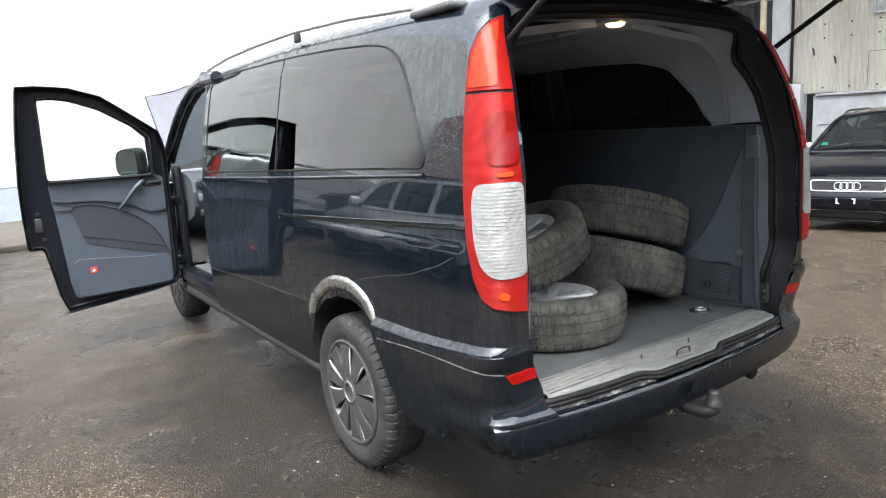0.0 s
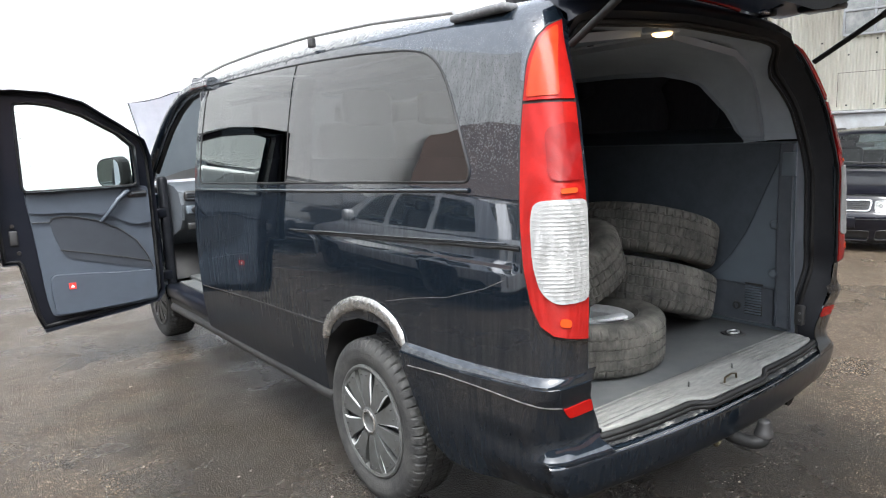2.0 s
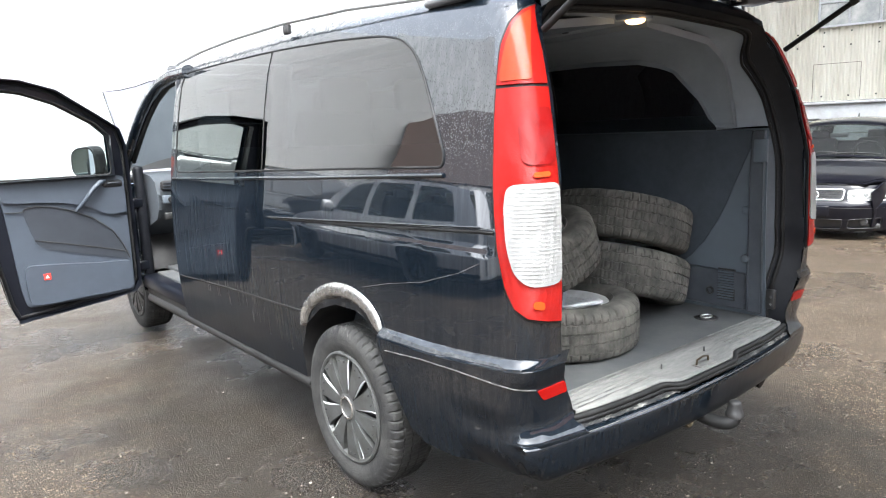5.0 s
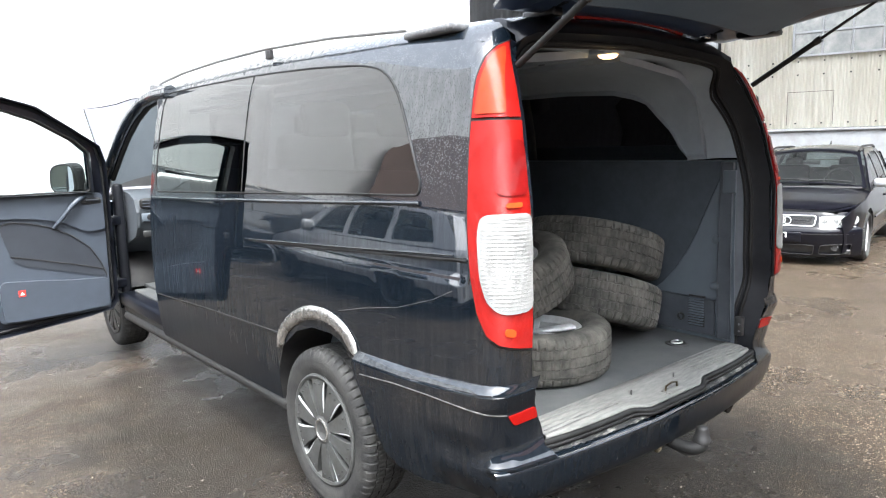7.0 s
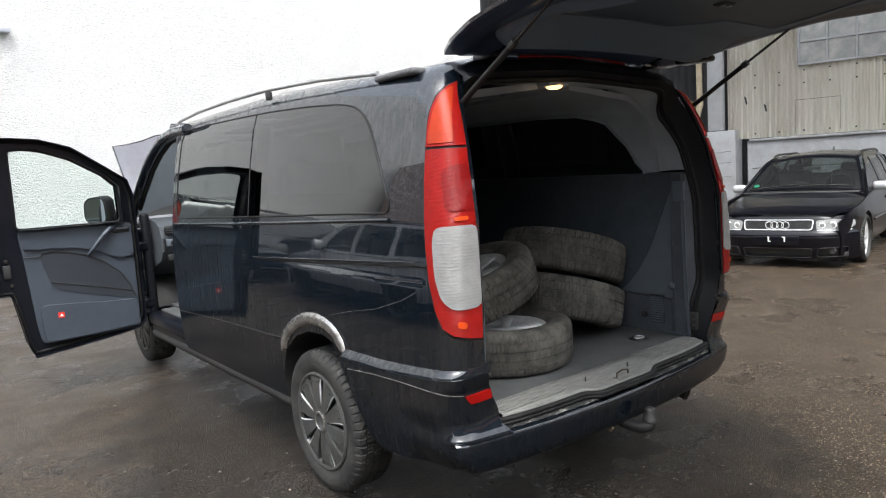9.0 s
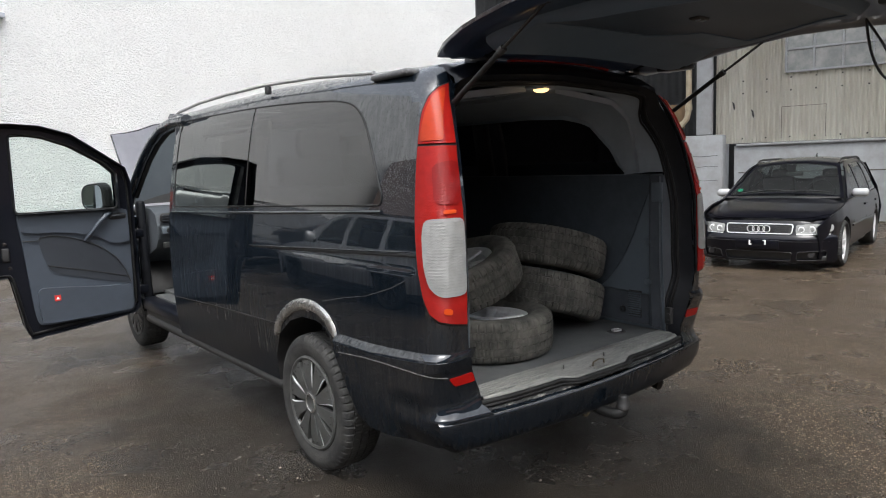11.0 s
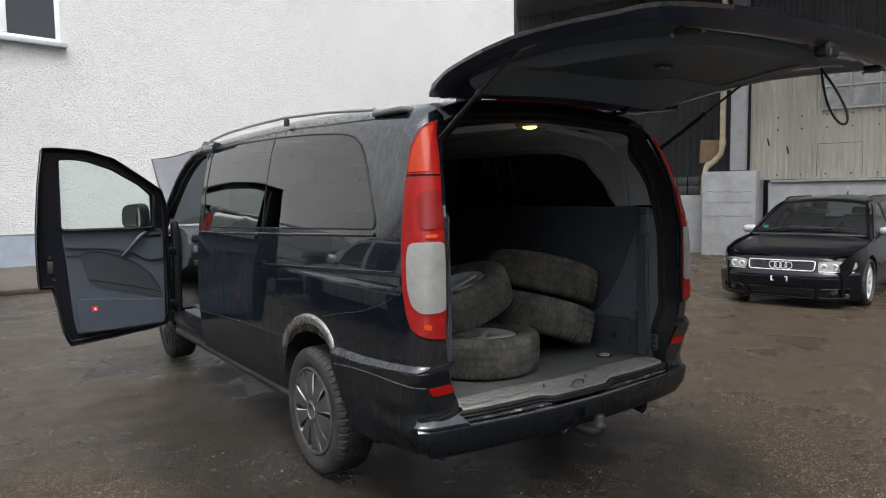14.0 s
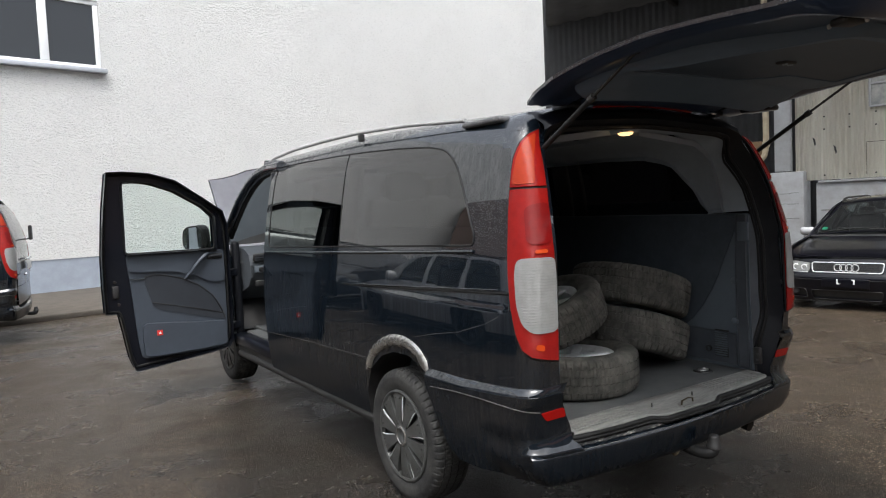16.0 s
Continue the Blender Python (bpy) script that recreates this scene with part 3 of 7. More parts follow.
def flank(s, v):
    """A point of the van's left side and rear corner."""
    wide, z, back = soft(PROFILE, v, 1), soft(PROFILE, v, 2), soft(TAIL, v, 1, 0.06)
    turn = back + CORNER
    s -= (0.013 + 0.013 * min(1.0, max(0.0, (v - 0.85) / 0.3))) * min(1.4, max(0.0, (0.22 - s) / 0.16))
    y = max(s, turn)
    w = wide - 0.05 * max(0.0, (1.6 - y) / 1.6) ** 2 * min(1.0, wide / 0.6)
    x = -w
    if s < turn:
        a = (turn - s) / CORNER
        if a < pi / 2:
            x, y = -(w - CORNER * (1 - cos(a))), turn - CORNER * sin(a)
        else:
            x, y = -(w - CORNER) + (a - pi / 2) * CORNER, back
    z += soft(RISE, y, 1, 0.2) * min(1.0, max(0.0, (v - 1.2) / 0.5))
    return (x, y, z)


BUMPER_TOP = [(-0.9, 0.60), (-0.06, 0.62), (0.0, 0.72), (0.040, 0.733), (0.10, 0.731), (0.19, 0.726), (0.34, 0.714), (0.562, 0.70), (0.84, 0.70)]
BUMPER_EDGE = 0.447


def rear_edge(x):
    """How far ahead of the origin the bumper's rear edge lies: a shallow bow."""
    return 0.066 + 0.086 * (x / 0.91) ** 2


def bumper_raw(s, v):
    """The bumper's face: the body's corner above, set back over a sloping ledge with a sharp corner below."""
    x, y, z = flank(s, v)
    y += 0.024 * min(1.0, max(0.0, (0.72 - v) / 0.08)) * min(1.0, max(0.0, (0.55 - s) / 0.3))
    proud = 0.026 * min(1.0, max(0.0, (table(BUMPER_TOP, s) - v) / 0.026))
    ox, oy = (x, y - 0.6) if s < 0.3 else (-1.0, 0.0)
    n = math.hypot(ox, oy)
    x, y = x + ox / n * proud, y + oy / n * proud
    if s >= 0.47:
        return (x, y, z)
    w = 0.945 - 0.028 * min(1.0, max(0.0, (0.47 - s) / 0.30)) ** 2
    w -= 0.055 * min(1.0, max(0.0, (0.43 - v) / 0.11)) ** 1.5
    low = (-w, s)
    if s < 0.17:
        w = 0.917 - (0.17 - s) * 0.78
        low = (-w, rear_edge(w) + 0.017 * max(0.0, 1 - (0.17 - s) / 0.06))
    n = math.hypot(low[0], low[1] - 0.6)
    k = min(1.0, max(0.0, (0.565 - v) / 0.090))
    k = k * k * (3 - 2 * k) * min(1.0, (0.47 - s) / 0.1)
    x, y = x + (low[0] - x) * k, y + (low[1] - y) * k
    tuck = 0.024 * min(1.0, max(0.0, (0.205 - s) / 0.035)) * min(1.0, max(0.0, (BUMPER_EDGE - v) / 0.012))
    # a hollow ledge above the crisp edge, fading out round the corner
    t = min(1.0, max(0.0, (v - BUMPER_EDGE) / 0.066))
    q = min(1.0, max(0.0, (0.25 - s) / 0.13))
    inset = 0.044 * (1 - (1 - t) ** 2.0) * min(1.0, max(0.0, (0.66 - v) / 0.15)) * q * q * (3 - 2 * q)
    n = math.hypot(x, y - 0.6)
    return (x + tuck - x / n * inset, y - (y - 0.6) / n * inset, z)


def bumper_surface(s, v):
    """The same, with its turns along the bumper rounded off."""
    pts = [(1, bumper_raw(s - 0.028, v)), (2, bumper_raw(s - 0.014, v)), (3, bumper_raw(s, v)), (2, bumper_raw(s + 0.014, v)), (1, bumper_raw(s + 0.028, v))]
    return tuple(sum(w * p[k] for w, p in pts) / 9 for k in range(3))


def offset_line(points, off, f=flank, outward=-1):
    """Points a little off the surface f."""
    out = []
    for s, v in points:
        p = Vector(f(s, v))
        d = (Vector(f(s + 1e-3, v)) - Vector(f(s - 1e-3, v))).cross(Vector(f(s, v + 1e-3)) - Vector(f(s, v - 1e-3))).normalized()
        out.append(p + d * off * outward)
    return out


def mirrored(points):
    return [(-p[0], p[1], p[2]) for p in points]


ARCH = [(1.520, 0.33), (1.507, 0.466), (1.435, 0.600), (1.30, 0.692), (1.173, 0.732), (1.033, 0.735), (0.95, 0.712), (0.864, 0.624)]
WINDOW = [(3.03, 1.222), (1.81, 1.252), (0.577, 1.290), (0.512, 1.292), (0.505, 1.33), (0.590, 1.50), (0.655, 1.61), (0.715, 1.685), (0.80, 1.735),
          (0.93, 1.757), (1.25, 1.768), (1.86, 1.772), (2.5, 1.785), (3.03, 1.792)]
LAMP = [(0.250, 1.80), (0.286, 1.775), (0.301, 1.736), (0.307, 1.670), (0.301, 1.575), (0.290, 1.413), (0.277, 1.274), (0.266, 1.161), (0.248, 1.053),
        (0.219, 0.946), (0.187, 0.880), (0.153, 0.853), (0.098, 0.840), (0.048, 0.832), (0.051, 0.942), (0.066, 1.118), (0.088, 1.274), (0.114, 1.388),
        (0.151, 1.539), (0.184, 1.645), (0.224, 1.744)]
PILLAR = [(0.040, 0.736), (0.042, 0.84), (0.037, 0.919), (0.071, 1.273), (0.121, 1.504), (0.185, 1.707), (0.215, 1.80)]
WINDOW_ROUND = rounded(WINDOW, 0.06, 3)


# ---- setting ----
def turned(deg, x=0.0, y=0.0, z=0.0):
    return pose(x, y, z, 0, 0, deg)


YARD = -0.05  # the yard lies a little below the level on which the van stands in its own coordinates
ground = bmesh.new()
bmesh.ops.create_grid(ground, x_segments=60, y_segments=60, size=30)
for vtx in ground.verts:
    d = vtx.co.length
    vtx.co.z = 0.006 * noise.noise(vtx.co * 0.6) * min(1.0, d / 6) - 0.003
outer = [vtx for vtx in ground.verts if max(abs(vtx.co.x), abs(vtx.co.y)) > 29.9]
for vtx in outer:
    vtx.co *= 12
smooth(ground)
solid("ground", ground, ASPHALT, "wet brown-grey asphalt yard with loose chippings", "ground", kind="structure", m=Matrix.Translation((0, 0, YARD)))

# White building: its wall runs 10 degrees off the van's cross axis.
WHITE = turned(10)
WV = 14.93


def wall_piece(bm, u0, u1, z0, z1, thick=0.4):
    return box((u1 - u0, thick, z1 - z0), ((u0 + u1) / 2, WV + thick / 2, (z0 + z1) / 2), bm=bm)


WIN_U0, WIN_U1, WIN_Z0, WIN_Z1 = 0.05, 2.28, 4.86, 6.35
wall = wall_piece(None, -16, WIN_U0, 0.72, 11.0)
wall_piece(wall, WIN_U1, 24.0, 0.72, 11.0)
wall_piece(wall, WIN_U0, WIN_U1, 0.72, WIN_Z0)
wall_piece(wall, WIN_U0, WIN_U1, WIN_Z1, 11.0)
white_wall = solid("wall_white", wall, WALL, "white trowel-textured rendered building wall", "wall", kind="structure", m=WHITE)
plinth = box((40.0, 0.40, 0.80), (4.0, WV + 0.215, 0.32))
part("plinth", plinth, PLINTH, white_wall, "blue-grey painted plinth")
kerb = box((36.0, 4.2, 0.10), (2.0, WV - 2.12, YARD + 0.035), 0.02)
for vtx in kerb.verts:
    vtx.co.z += 0.004 * noise.noise(vtx.co * 1.7)
solid("pavement", kerb, KERB, "worn concrete strip along the white building", "pavement", kind="structure", m=WHITE)

window = thing("window_1", "white plastic casement window with dark panes in the white wall", "window", WHITE, kind="structure")
wy = WV + 0.08
frame_w = 0.09
fr = box((WIN_U1 - WIN_U0, 0.09, frame_w), ((WIN_U0 + WIN_U1) / 2, wy, WIN_Z0 + frame_w / 2), 0.012)
box((WIN_U1 - WIN_U0, 0.09, frame_w), ((WIN_U0 + WIN_U1) / 2, wy, WIN_Z1 - frame_w / 2), 0.012, fr)
for u in (WIN_U0 + 0.05, WIN_U1 - 0.05):
    box((0.10, 0.088, WIN_Z1 - WIN_Z0 - 2 * frame_w), (u, wy, (WIN_Z0 + WIN_Z1) / 2), 0.012, fr)
part("window_frame", fr, FRAME_WHITE, window)
mid = (WIN_U0 + WIN_U1) / 2
part("mullion", box((0.17, 0.10, WIN_Z1 - WIN_Z0 - 2 * frame_w), (mid, wy - 0.006, (WIN_Z0 + WIN_Z1) / 2), 0.014), FRAME_WHITE, window)
for u0, u1 in ((WIN_U0 + 0.1, mid - 0.085), (mid + 0.085, WIN_U1 - 0.1)):
    part("pane", box((u1 - u0, 0.02, WIN_Z1 - WIN_Z0 - 2 * frame_w), ((u0 + u1) / 2, wy + 0.01, (WIN_Z0 + WIN_Z1) / 2)), WINDOW_GLASS, window)
part("window_sill", box((WIN_U1 - WIN_U0 + 0.14, 0.26, 0.10), (mid, WV - 0.02, WIN_Z0 - 0.055), 0.015), SILL_STONE, window)

# Hall on the far side: dark bay under a sheet roof, a bright corrugated wall on a low concrete wall.
HALL = turned(18)
HU = 13.9


def corrugated(v0, v1, z0, z1, u, pitch=0.115, depth=0.036):
    """A corrugated sheet wall that faces -u."""
    b = bmesh.new()
    n = int((v1 - v0) / pitch * 4)
    rows = []
    for i in range(n + 1):
        v = v0 + (v1 - v0) * i / n
        d = depth * (0, 1, 1, 0)[i % 4]
        rows.append([(u + d, v, z0), (u + d, v, (z0 + z1) / 2), (u + d, v, z1)])
    return sheet(rows, thick=0.006)


low = box((0.35, 20.2, 1.70), (HU + 0.10, -8.1, 0.77), 0.01)
low_wall = solid("wall_low", low, CONCRETE, "grey painted concrete base wall of the hall", "wall", kind="structure", m=HALL)
part("coping", box((0.10, 20.1, 0.05), (HU - 0.10, -8.1, 1.64), 0.01), CONCRETE, low_wall)
part("joint", box((0.02, 20.0, 0.018), (HU - 0.078, -8.1, 1.02)), KERB, low_wall)
sheet_wall = solid("wall_sheet", corrugated(-18.2, 2.42, 1.68, 4.40, HU - 0.02), SHEET, "weathered cream corrugated sheet-metal hall wall", "wall",
                   kind="structure", m=HALL)
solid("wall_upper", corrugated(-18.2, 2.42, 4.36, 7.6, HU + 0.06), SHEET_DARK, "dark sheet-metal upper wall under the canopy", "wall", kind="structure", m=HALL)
part("repair_seam", tube([(HU - 0.03, 0.20, 1.75), (HU - 0.03, 0.20, 2.43), (HU - 0.03, 1.05, 2.43), (HU - 0.03, 1.05, 1.75)], 0.006, 4), KERB, sheet_wall, "seam of a repair sheet")
screw = bmesh.new()
for row_z in (1.78, 2.78, 3.05):
    for i in range(34):
        v = -14 + i * 0.48
        box((0.02, 0.03, 0.03), (HU - 0.03, v, row_z), 0, screw)
part("screw_heads", screw, BLACK, sheet_wall, "dark screw heads")
for v, z in ((2.02, 2.42), (1.62, 2.22)):
    part("torn_edge", prism([(0, 0), (0.02, 0.07), (0.045, 0.20), (0.0, 0.16), (-0.02, 0.05)], 0.02, None,
                            Matrix.Translation((HU - 0.05, v, z)) @ Matrix.Rotation(pi / 2, 4, "Z") @ Matrix.Rotation(pi / 2, 4, "X")), BLACK, sheet_wall, "dark tear in the sheet")

hw = thing("window_2", "old steel-framed multi-pane window in the corrugated wall", "window", HALL, kind="structure")
v_a, v_b, z_a, z_b = -1.15, 0.98, 3.16, 4.1
fr = bmesh.new()
for z in (z_a, (z_a + z_b) / 2, z_b):
    box((0.06, v_b - v_a, 0.045), (HU - 0.07, (v_a + v_b) / 2, z), 0.006, fr)
cols = [v_a + (v_b - v_a) * k / 4 for k in range(5)]
for v in cols:
    box((0.058, 0.045, z_b - z_a), (HU - 0.07, v, (z_a + z_b) / 2), 0.006, fr)
part("window_frame", fr, CONCRETE, hw)
for k in range(4):
    for j in range(2):
        zc = z_a + (z_b - z_a) * (0.25 + 0.5 * j)
        part("pane", box((0.012, (v_b - v_a) / 4 - 0.05, (z_b - z_a) / 2 - 0.05), (HU - 0.06, (cols[k] + cols[k + 1]) / 2, zc)), OLD_GLASS, hw)

# block, post and pipe at the corner of the bay
solid("wall_block", box((0.75, 1.18, 1.98), (HU + 0.05, 2.79, 0.90), 0.015), CONCRETE, "grey painted concrete corner block with cracks", "wall", kind="structure", m=HALL)
crack = bmesh.new()
for z, a in ((1.42, 0.03), (1.18, 0.05), (0.86, 0.015)):
    pts = [(HU - 0.327, 2.3 + 0.1 * i, z + a * noise.noise(Vector((i * 0.7, z * 9, 0)))) for i in range(11)]
    tube(pts, 0.006, 4, crack)
solid("trim_cracks", crack, BLACK, "thin dark cracks across the painted block", "crack", kind="structure", m=HALL)
solid("wall_bay_low", box((0.3, 5.0, 1.43), (HU + 0.35, 5.9, 0.635), 0.01), CONCRETE, "low grey concrete wall of the open bay", "wall", kind="structure", m=HALL)
solid("trim_post", box((0.16, 0.34, 2.5), (HU - 0.02, 2.66, 3.16), 0.01), CONCRETE, "pale painted post at the corner of the hall", "post", kind="structure", m=HALL)
# top of the same post, its shade under the canopy given as dark colour
solid("trim_post_upper", box((0.15, 0.33, 3.2), (HU - 0.02, 2.66, 6.01), 0.01), SHEET_DARK, "upper length of the corner post, canopy shade put into its colour", "post", kind="structure", m=HALL)
pipe = thing("drain_pipe", "beige plastic drainpipe with a bend beside the post", "pipe", HALL)
part("pipe", tube([(HU - 0.02, 3.02, 7.5), (HU - 0.02, 3.02, 2.5), (HU - 0.02, 3.06, 2.3), (HU - 0.05, 3.22, 2.12), (HU - 0.08, 3.36, 2.02), (HU - 0.1, 3.40, 1.8), (HU - 0.1, 3.42, 1.36)], 0.065, 12), PIPE, pipe)
part("collar", tube([(HU - 0.02, 3.02, 2.62), (HU - 0.02, 3.02, 2.5)], 0.08, 12), PIPE, pipe)
part("collar", tube([(HU - 0.06, 3.27, 2.09), (HU - 0.08, 3.35, 2.03)], 0.08, 12), PIPE, pipe)
solid("board", box((0.03, 0.45, 0.55), (HU + 0.25, 3.38, 2.39), 0.004, turn=Matrix.Rotation(0.06, 4, "X")), BOARD, "brown wooden board leaning in the open bay", "board", m=HALL)
for i in range(6):
    solid("crate", box((0.3, 0.25, 0.22), (HU + 0.35, 3.75 + 0.27 * (i % 3), 1.46 + 0.221 * (i // 3)), 0.01), BLACK, "dark crate stacked on the low bay wall", "crate", "crates on the bay wall", m=HALL)

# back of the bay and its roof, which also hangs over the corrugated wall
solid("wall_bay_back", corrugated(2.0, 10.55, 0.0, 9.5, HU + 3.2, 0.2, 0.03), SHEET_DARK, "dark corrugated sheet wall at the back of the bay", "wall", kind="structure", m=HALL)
rows = []
n = 170
for i in range(n + 1):
    k = i / n
    d = 0.035 * (0, 1, 1, 0)[i % 4]
    rows.append([(HU - 3.6, -19 + 25.6 * k, 7.62 + d), (HU - 2.4, -19 + 26.2 * k, 7.55 + d), (HU, -19 + 27.6 * k, 7.4 + d), (HU + 3.3, -19 + 29.5 * k, 7.2 + d)])
solid("ceiling", sheet(rows, thick=0.008), ROOF_SHEET, "grey corrugated canopy roof seen from below", "roof", kind="structure", m=HALL)
for i in range(8):
    v = -17 + i * 3.3
    solid("trim_beam", box((5.4, 0.14, 0.26), (HU + 0.4, v, 7.24), 0.01, turn=Matrix.Rotation(0.062, 4, "Y")), STEEL, "dark steel roof beam under the canopy", "beam", kind="structure", m=HALL)
for u in (HU - 2.1, HU - 1.1):
    solid("trim_purlin", box((0.08, 26, 0.14), (u, -6, 7.45 if u < HU - 2 else 7.38), 0.006), STEEL, "dark steel purlin under the canopy", "beam", kind="structure", m=HALL)

moss = bmesh.new()
random.seed(8)
for i in range(260):
    u, v = HU - 0.15 - abs(random.gauss(0, 0.35)), random.uniform(-9, 6)
    r = random.uniform(0.02, 0.09)
    bmesh.ops.create_icosphere(moss, subdivisions=1, radius=r, matrix=Matrix.Translation((u, v, YARD)) @ Matrix.Diagonal((1, 1.3, 0.22, 1)))
solid("moss_strip", moss, MOSS, "patchy moss along the foot of the hall wall", "moss", kind="stuff", m=HALL)

# loose chippings on the asphalt
random.seed(11)
CORNERS = [Vector(p) for p in ((1, 0, 0), (0, 1, 0), (-1, 0, 0), (0, -1, 0), (0, 0, 1), (0, 0, -1))]
SIDES = [(0, 1, 4), (1, 2, 4), (2, 3, 4), (3, 0, 4), (1, 0, 5), (2, 1, 5), (3, 2, 5), (0, 3, 5)]
places, sides = [], []
for i in range(17000):
    if i % 5 < 2:
        x, y = random.uniform(-5.5, -0.8), random.uniform(-0.6, 9.0)
    elif i % 5 == 2:
        x, y = random.gauss(-2.6, 1.1), random.gauss(4.6, 0.7)
    elif i % 5 == 3:
        x, y = random.uniform(-3.2, 1.5), random.uniform(-0.9, 1.6)
    else:
        x, y = random.uniform(-1, 8), random.uniform(-1.5, 9)
    r = random.uniform(0.0015, 0.0045) if random.random() < 0.95 else random.uniform(0.005, 0.011)
    turn = Euler((random.random() * 3, random.random() * 3, random.random() * 3)).to_matrix()
    k0 = len(places)
    for c in CORNERS:
        p = turn @ (c * random.uniform(0.7, 1.1))
        places.append((x + p.x * r, y + p.y * r * 0.8, YARD + r * 0.25 + p.z * r * 0.6))
    sides += [(k0 + f[0], k0 + f[1], k0 + f[2]) for f in SIDES]
chips = bpy.data.meshes.new("chippings")
chips.from_pydata(places, [], sides)
CHIP = material("pale_chipping", (0.31, 0.28, 0.24), 0.7, second=(0.075, 0.064, 0.052), scale=23)
solid("chippings", chips, CHIP, "pale loose chippings strewn on the asphalt", "gravel", kind="stuff")


# ---- wheels ----
def tyre_mesh(radius, width, rim_r, blocks=56):
    """A tyre about the x axis: bulging walls, round shoulders, zigzag grooves and sipes cut across the ribs."""
    h, wall = width / 2, radius - rim_r
    side = [(rim_r, 0.70, 0), (rim_r + 0.010, 0.84, 0), (rim_r + 0.016, 0.90, 0), (rim_r + 0.020, 0.88, 0), (rim_r + wall * 0.34, 0.985, 0), (rim_r + wall * 0.52, 1.0, 0),
            (rim_r + wall * 0.60, 0.995, 0), (rim_r + wall * 0.63, 1.0, 0), (radius - 0.034, 0.962, 0), (radius - 0.021, 0.918, 2), (radius - 0.012, 0.862, 2), (radius - 0.0055, 0.78, 2), (radius - 0.003, 0.68, 2)]
    prof = [(r, -k, c) for r, k, c in side]
    for g in (-0.56, -0.19, 0.19, 0.56):
        prof += [(radius - 0.002 * abs(g), g - 0.034, 3), (radius - 0.007, g - 0.020, 4), (radius - 0.007, g + 0.020, 4), (radius - 0.002 * abs(g), g + 0.034, 3)]
    prof += [(r, k, c) for r, k, c in side[::-1]]
    b = bmesh.new()
    n = blocks * 6
    rings = []
    for i in range(n):
        a = 2 * pi * i / n
        ring = []
        for k, (r, x, c) in enumerate(prof):
            zig = 0.024 * (abs(i % 6 - 3) - 1.5) / 1.5 if c >= 3 else 0.0
            cut = 0.0
            if c == 2 and (i + (3 if x > 0 else 0)) % 6 == 0:
                cut = 0.008
            elif c == 3 and (i + int(round(x * 9))) % 6 == 0:
                cut = 0.0065
            ring.append(b.verts.new((h * (x + zig), (r - cut) * cos(a), (r - cut) * sin(a))))
        rings.append(ring)
    for i in range(n):
        r0, r1 = rings[i], rings[(i + 1) % n]
        for k in range(len(prof) - 1):
            b.faces.new((r0[k], r1[k], r1[k + 1], r0[k + 1]))
    bmesh.ops.recalc_face_normals(b, faces=b.faces)
    return smooth(b, 32)


def alloy_wheel(parent, radius=0.2, width=0.19, face=1, spokes=5, metal=None):
    """A silver spoked rim about the x axis; its face looks to +x or -x."""
    h, metal = width / 2, metal or SILVER
    rim = revolve([(radius, -h * 0.74), (radius + 0.006, -h * 0.78), (radius - 0.006, -h * 0.72), (radius - 0.03, -h * 0.5), (radius - 0.034, h * 0.5), (radius - 0.006, h * 0.72), (radius + 0.006, h * 0.78), (radius, h * 0.74)], 48)
    part("rim", rim, metal, parent, "silver rim")
    x = face * h * 0.74
    hub = revolve([(0.0, x - face * 0.012), (0.028, x - face * 0.012), (0.040, x - face * 0.018), (0.042, x - face * 0.05)], 24)
    part("hub", hub, metal, parent)
    for i in range(spokes):
        a = 2 * pi * i / spokes
        pts = [Vector((x - face * 0.016, 0.03, -0.020)), Vector((x - face * 0.004, radius - 0.022, -0.030)), Vector((x - face * 0.004, radius - 0.022, 0.030)), Vector((x - face * 0.016, 0.03, 0.020))]
        b = bmesh.new()
        f = b.faces.new([b.verts.new(p) for p in pts])
        g = bmesh.ops.extrude_face_region(b, geom=[f])
        bmesh.ops.translate(b, vec=(-face * 0.015, 0, 0), verts=[v for v in g["geom"] if isinstance(v, bmesh.types.BMVert)])
        bmesh.ops.recalc_face_normals(b, faces=b.faces)
        bmesh.ops.bevel(b, geom=b.edges[:], offset=0.005, segments=2, affect="EDGES", profile=0.5)
        smooth(b)
        bmesh.ops.rotate(b, cent=(0, 0, 0), matrix=Matrix.Rotation(a, 3, "X"), verts=b.verts)
        part("spoke", b, metal, parent)
    part("backing", revolve([(0.0, x - face * 0.072), (radius - 0.03, x - face * 0.072)], 32), BLACK, parent)


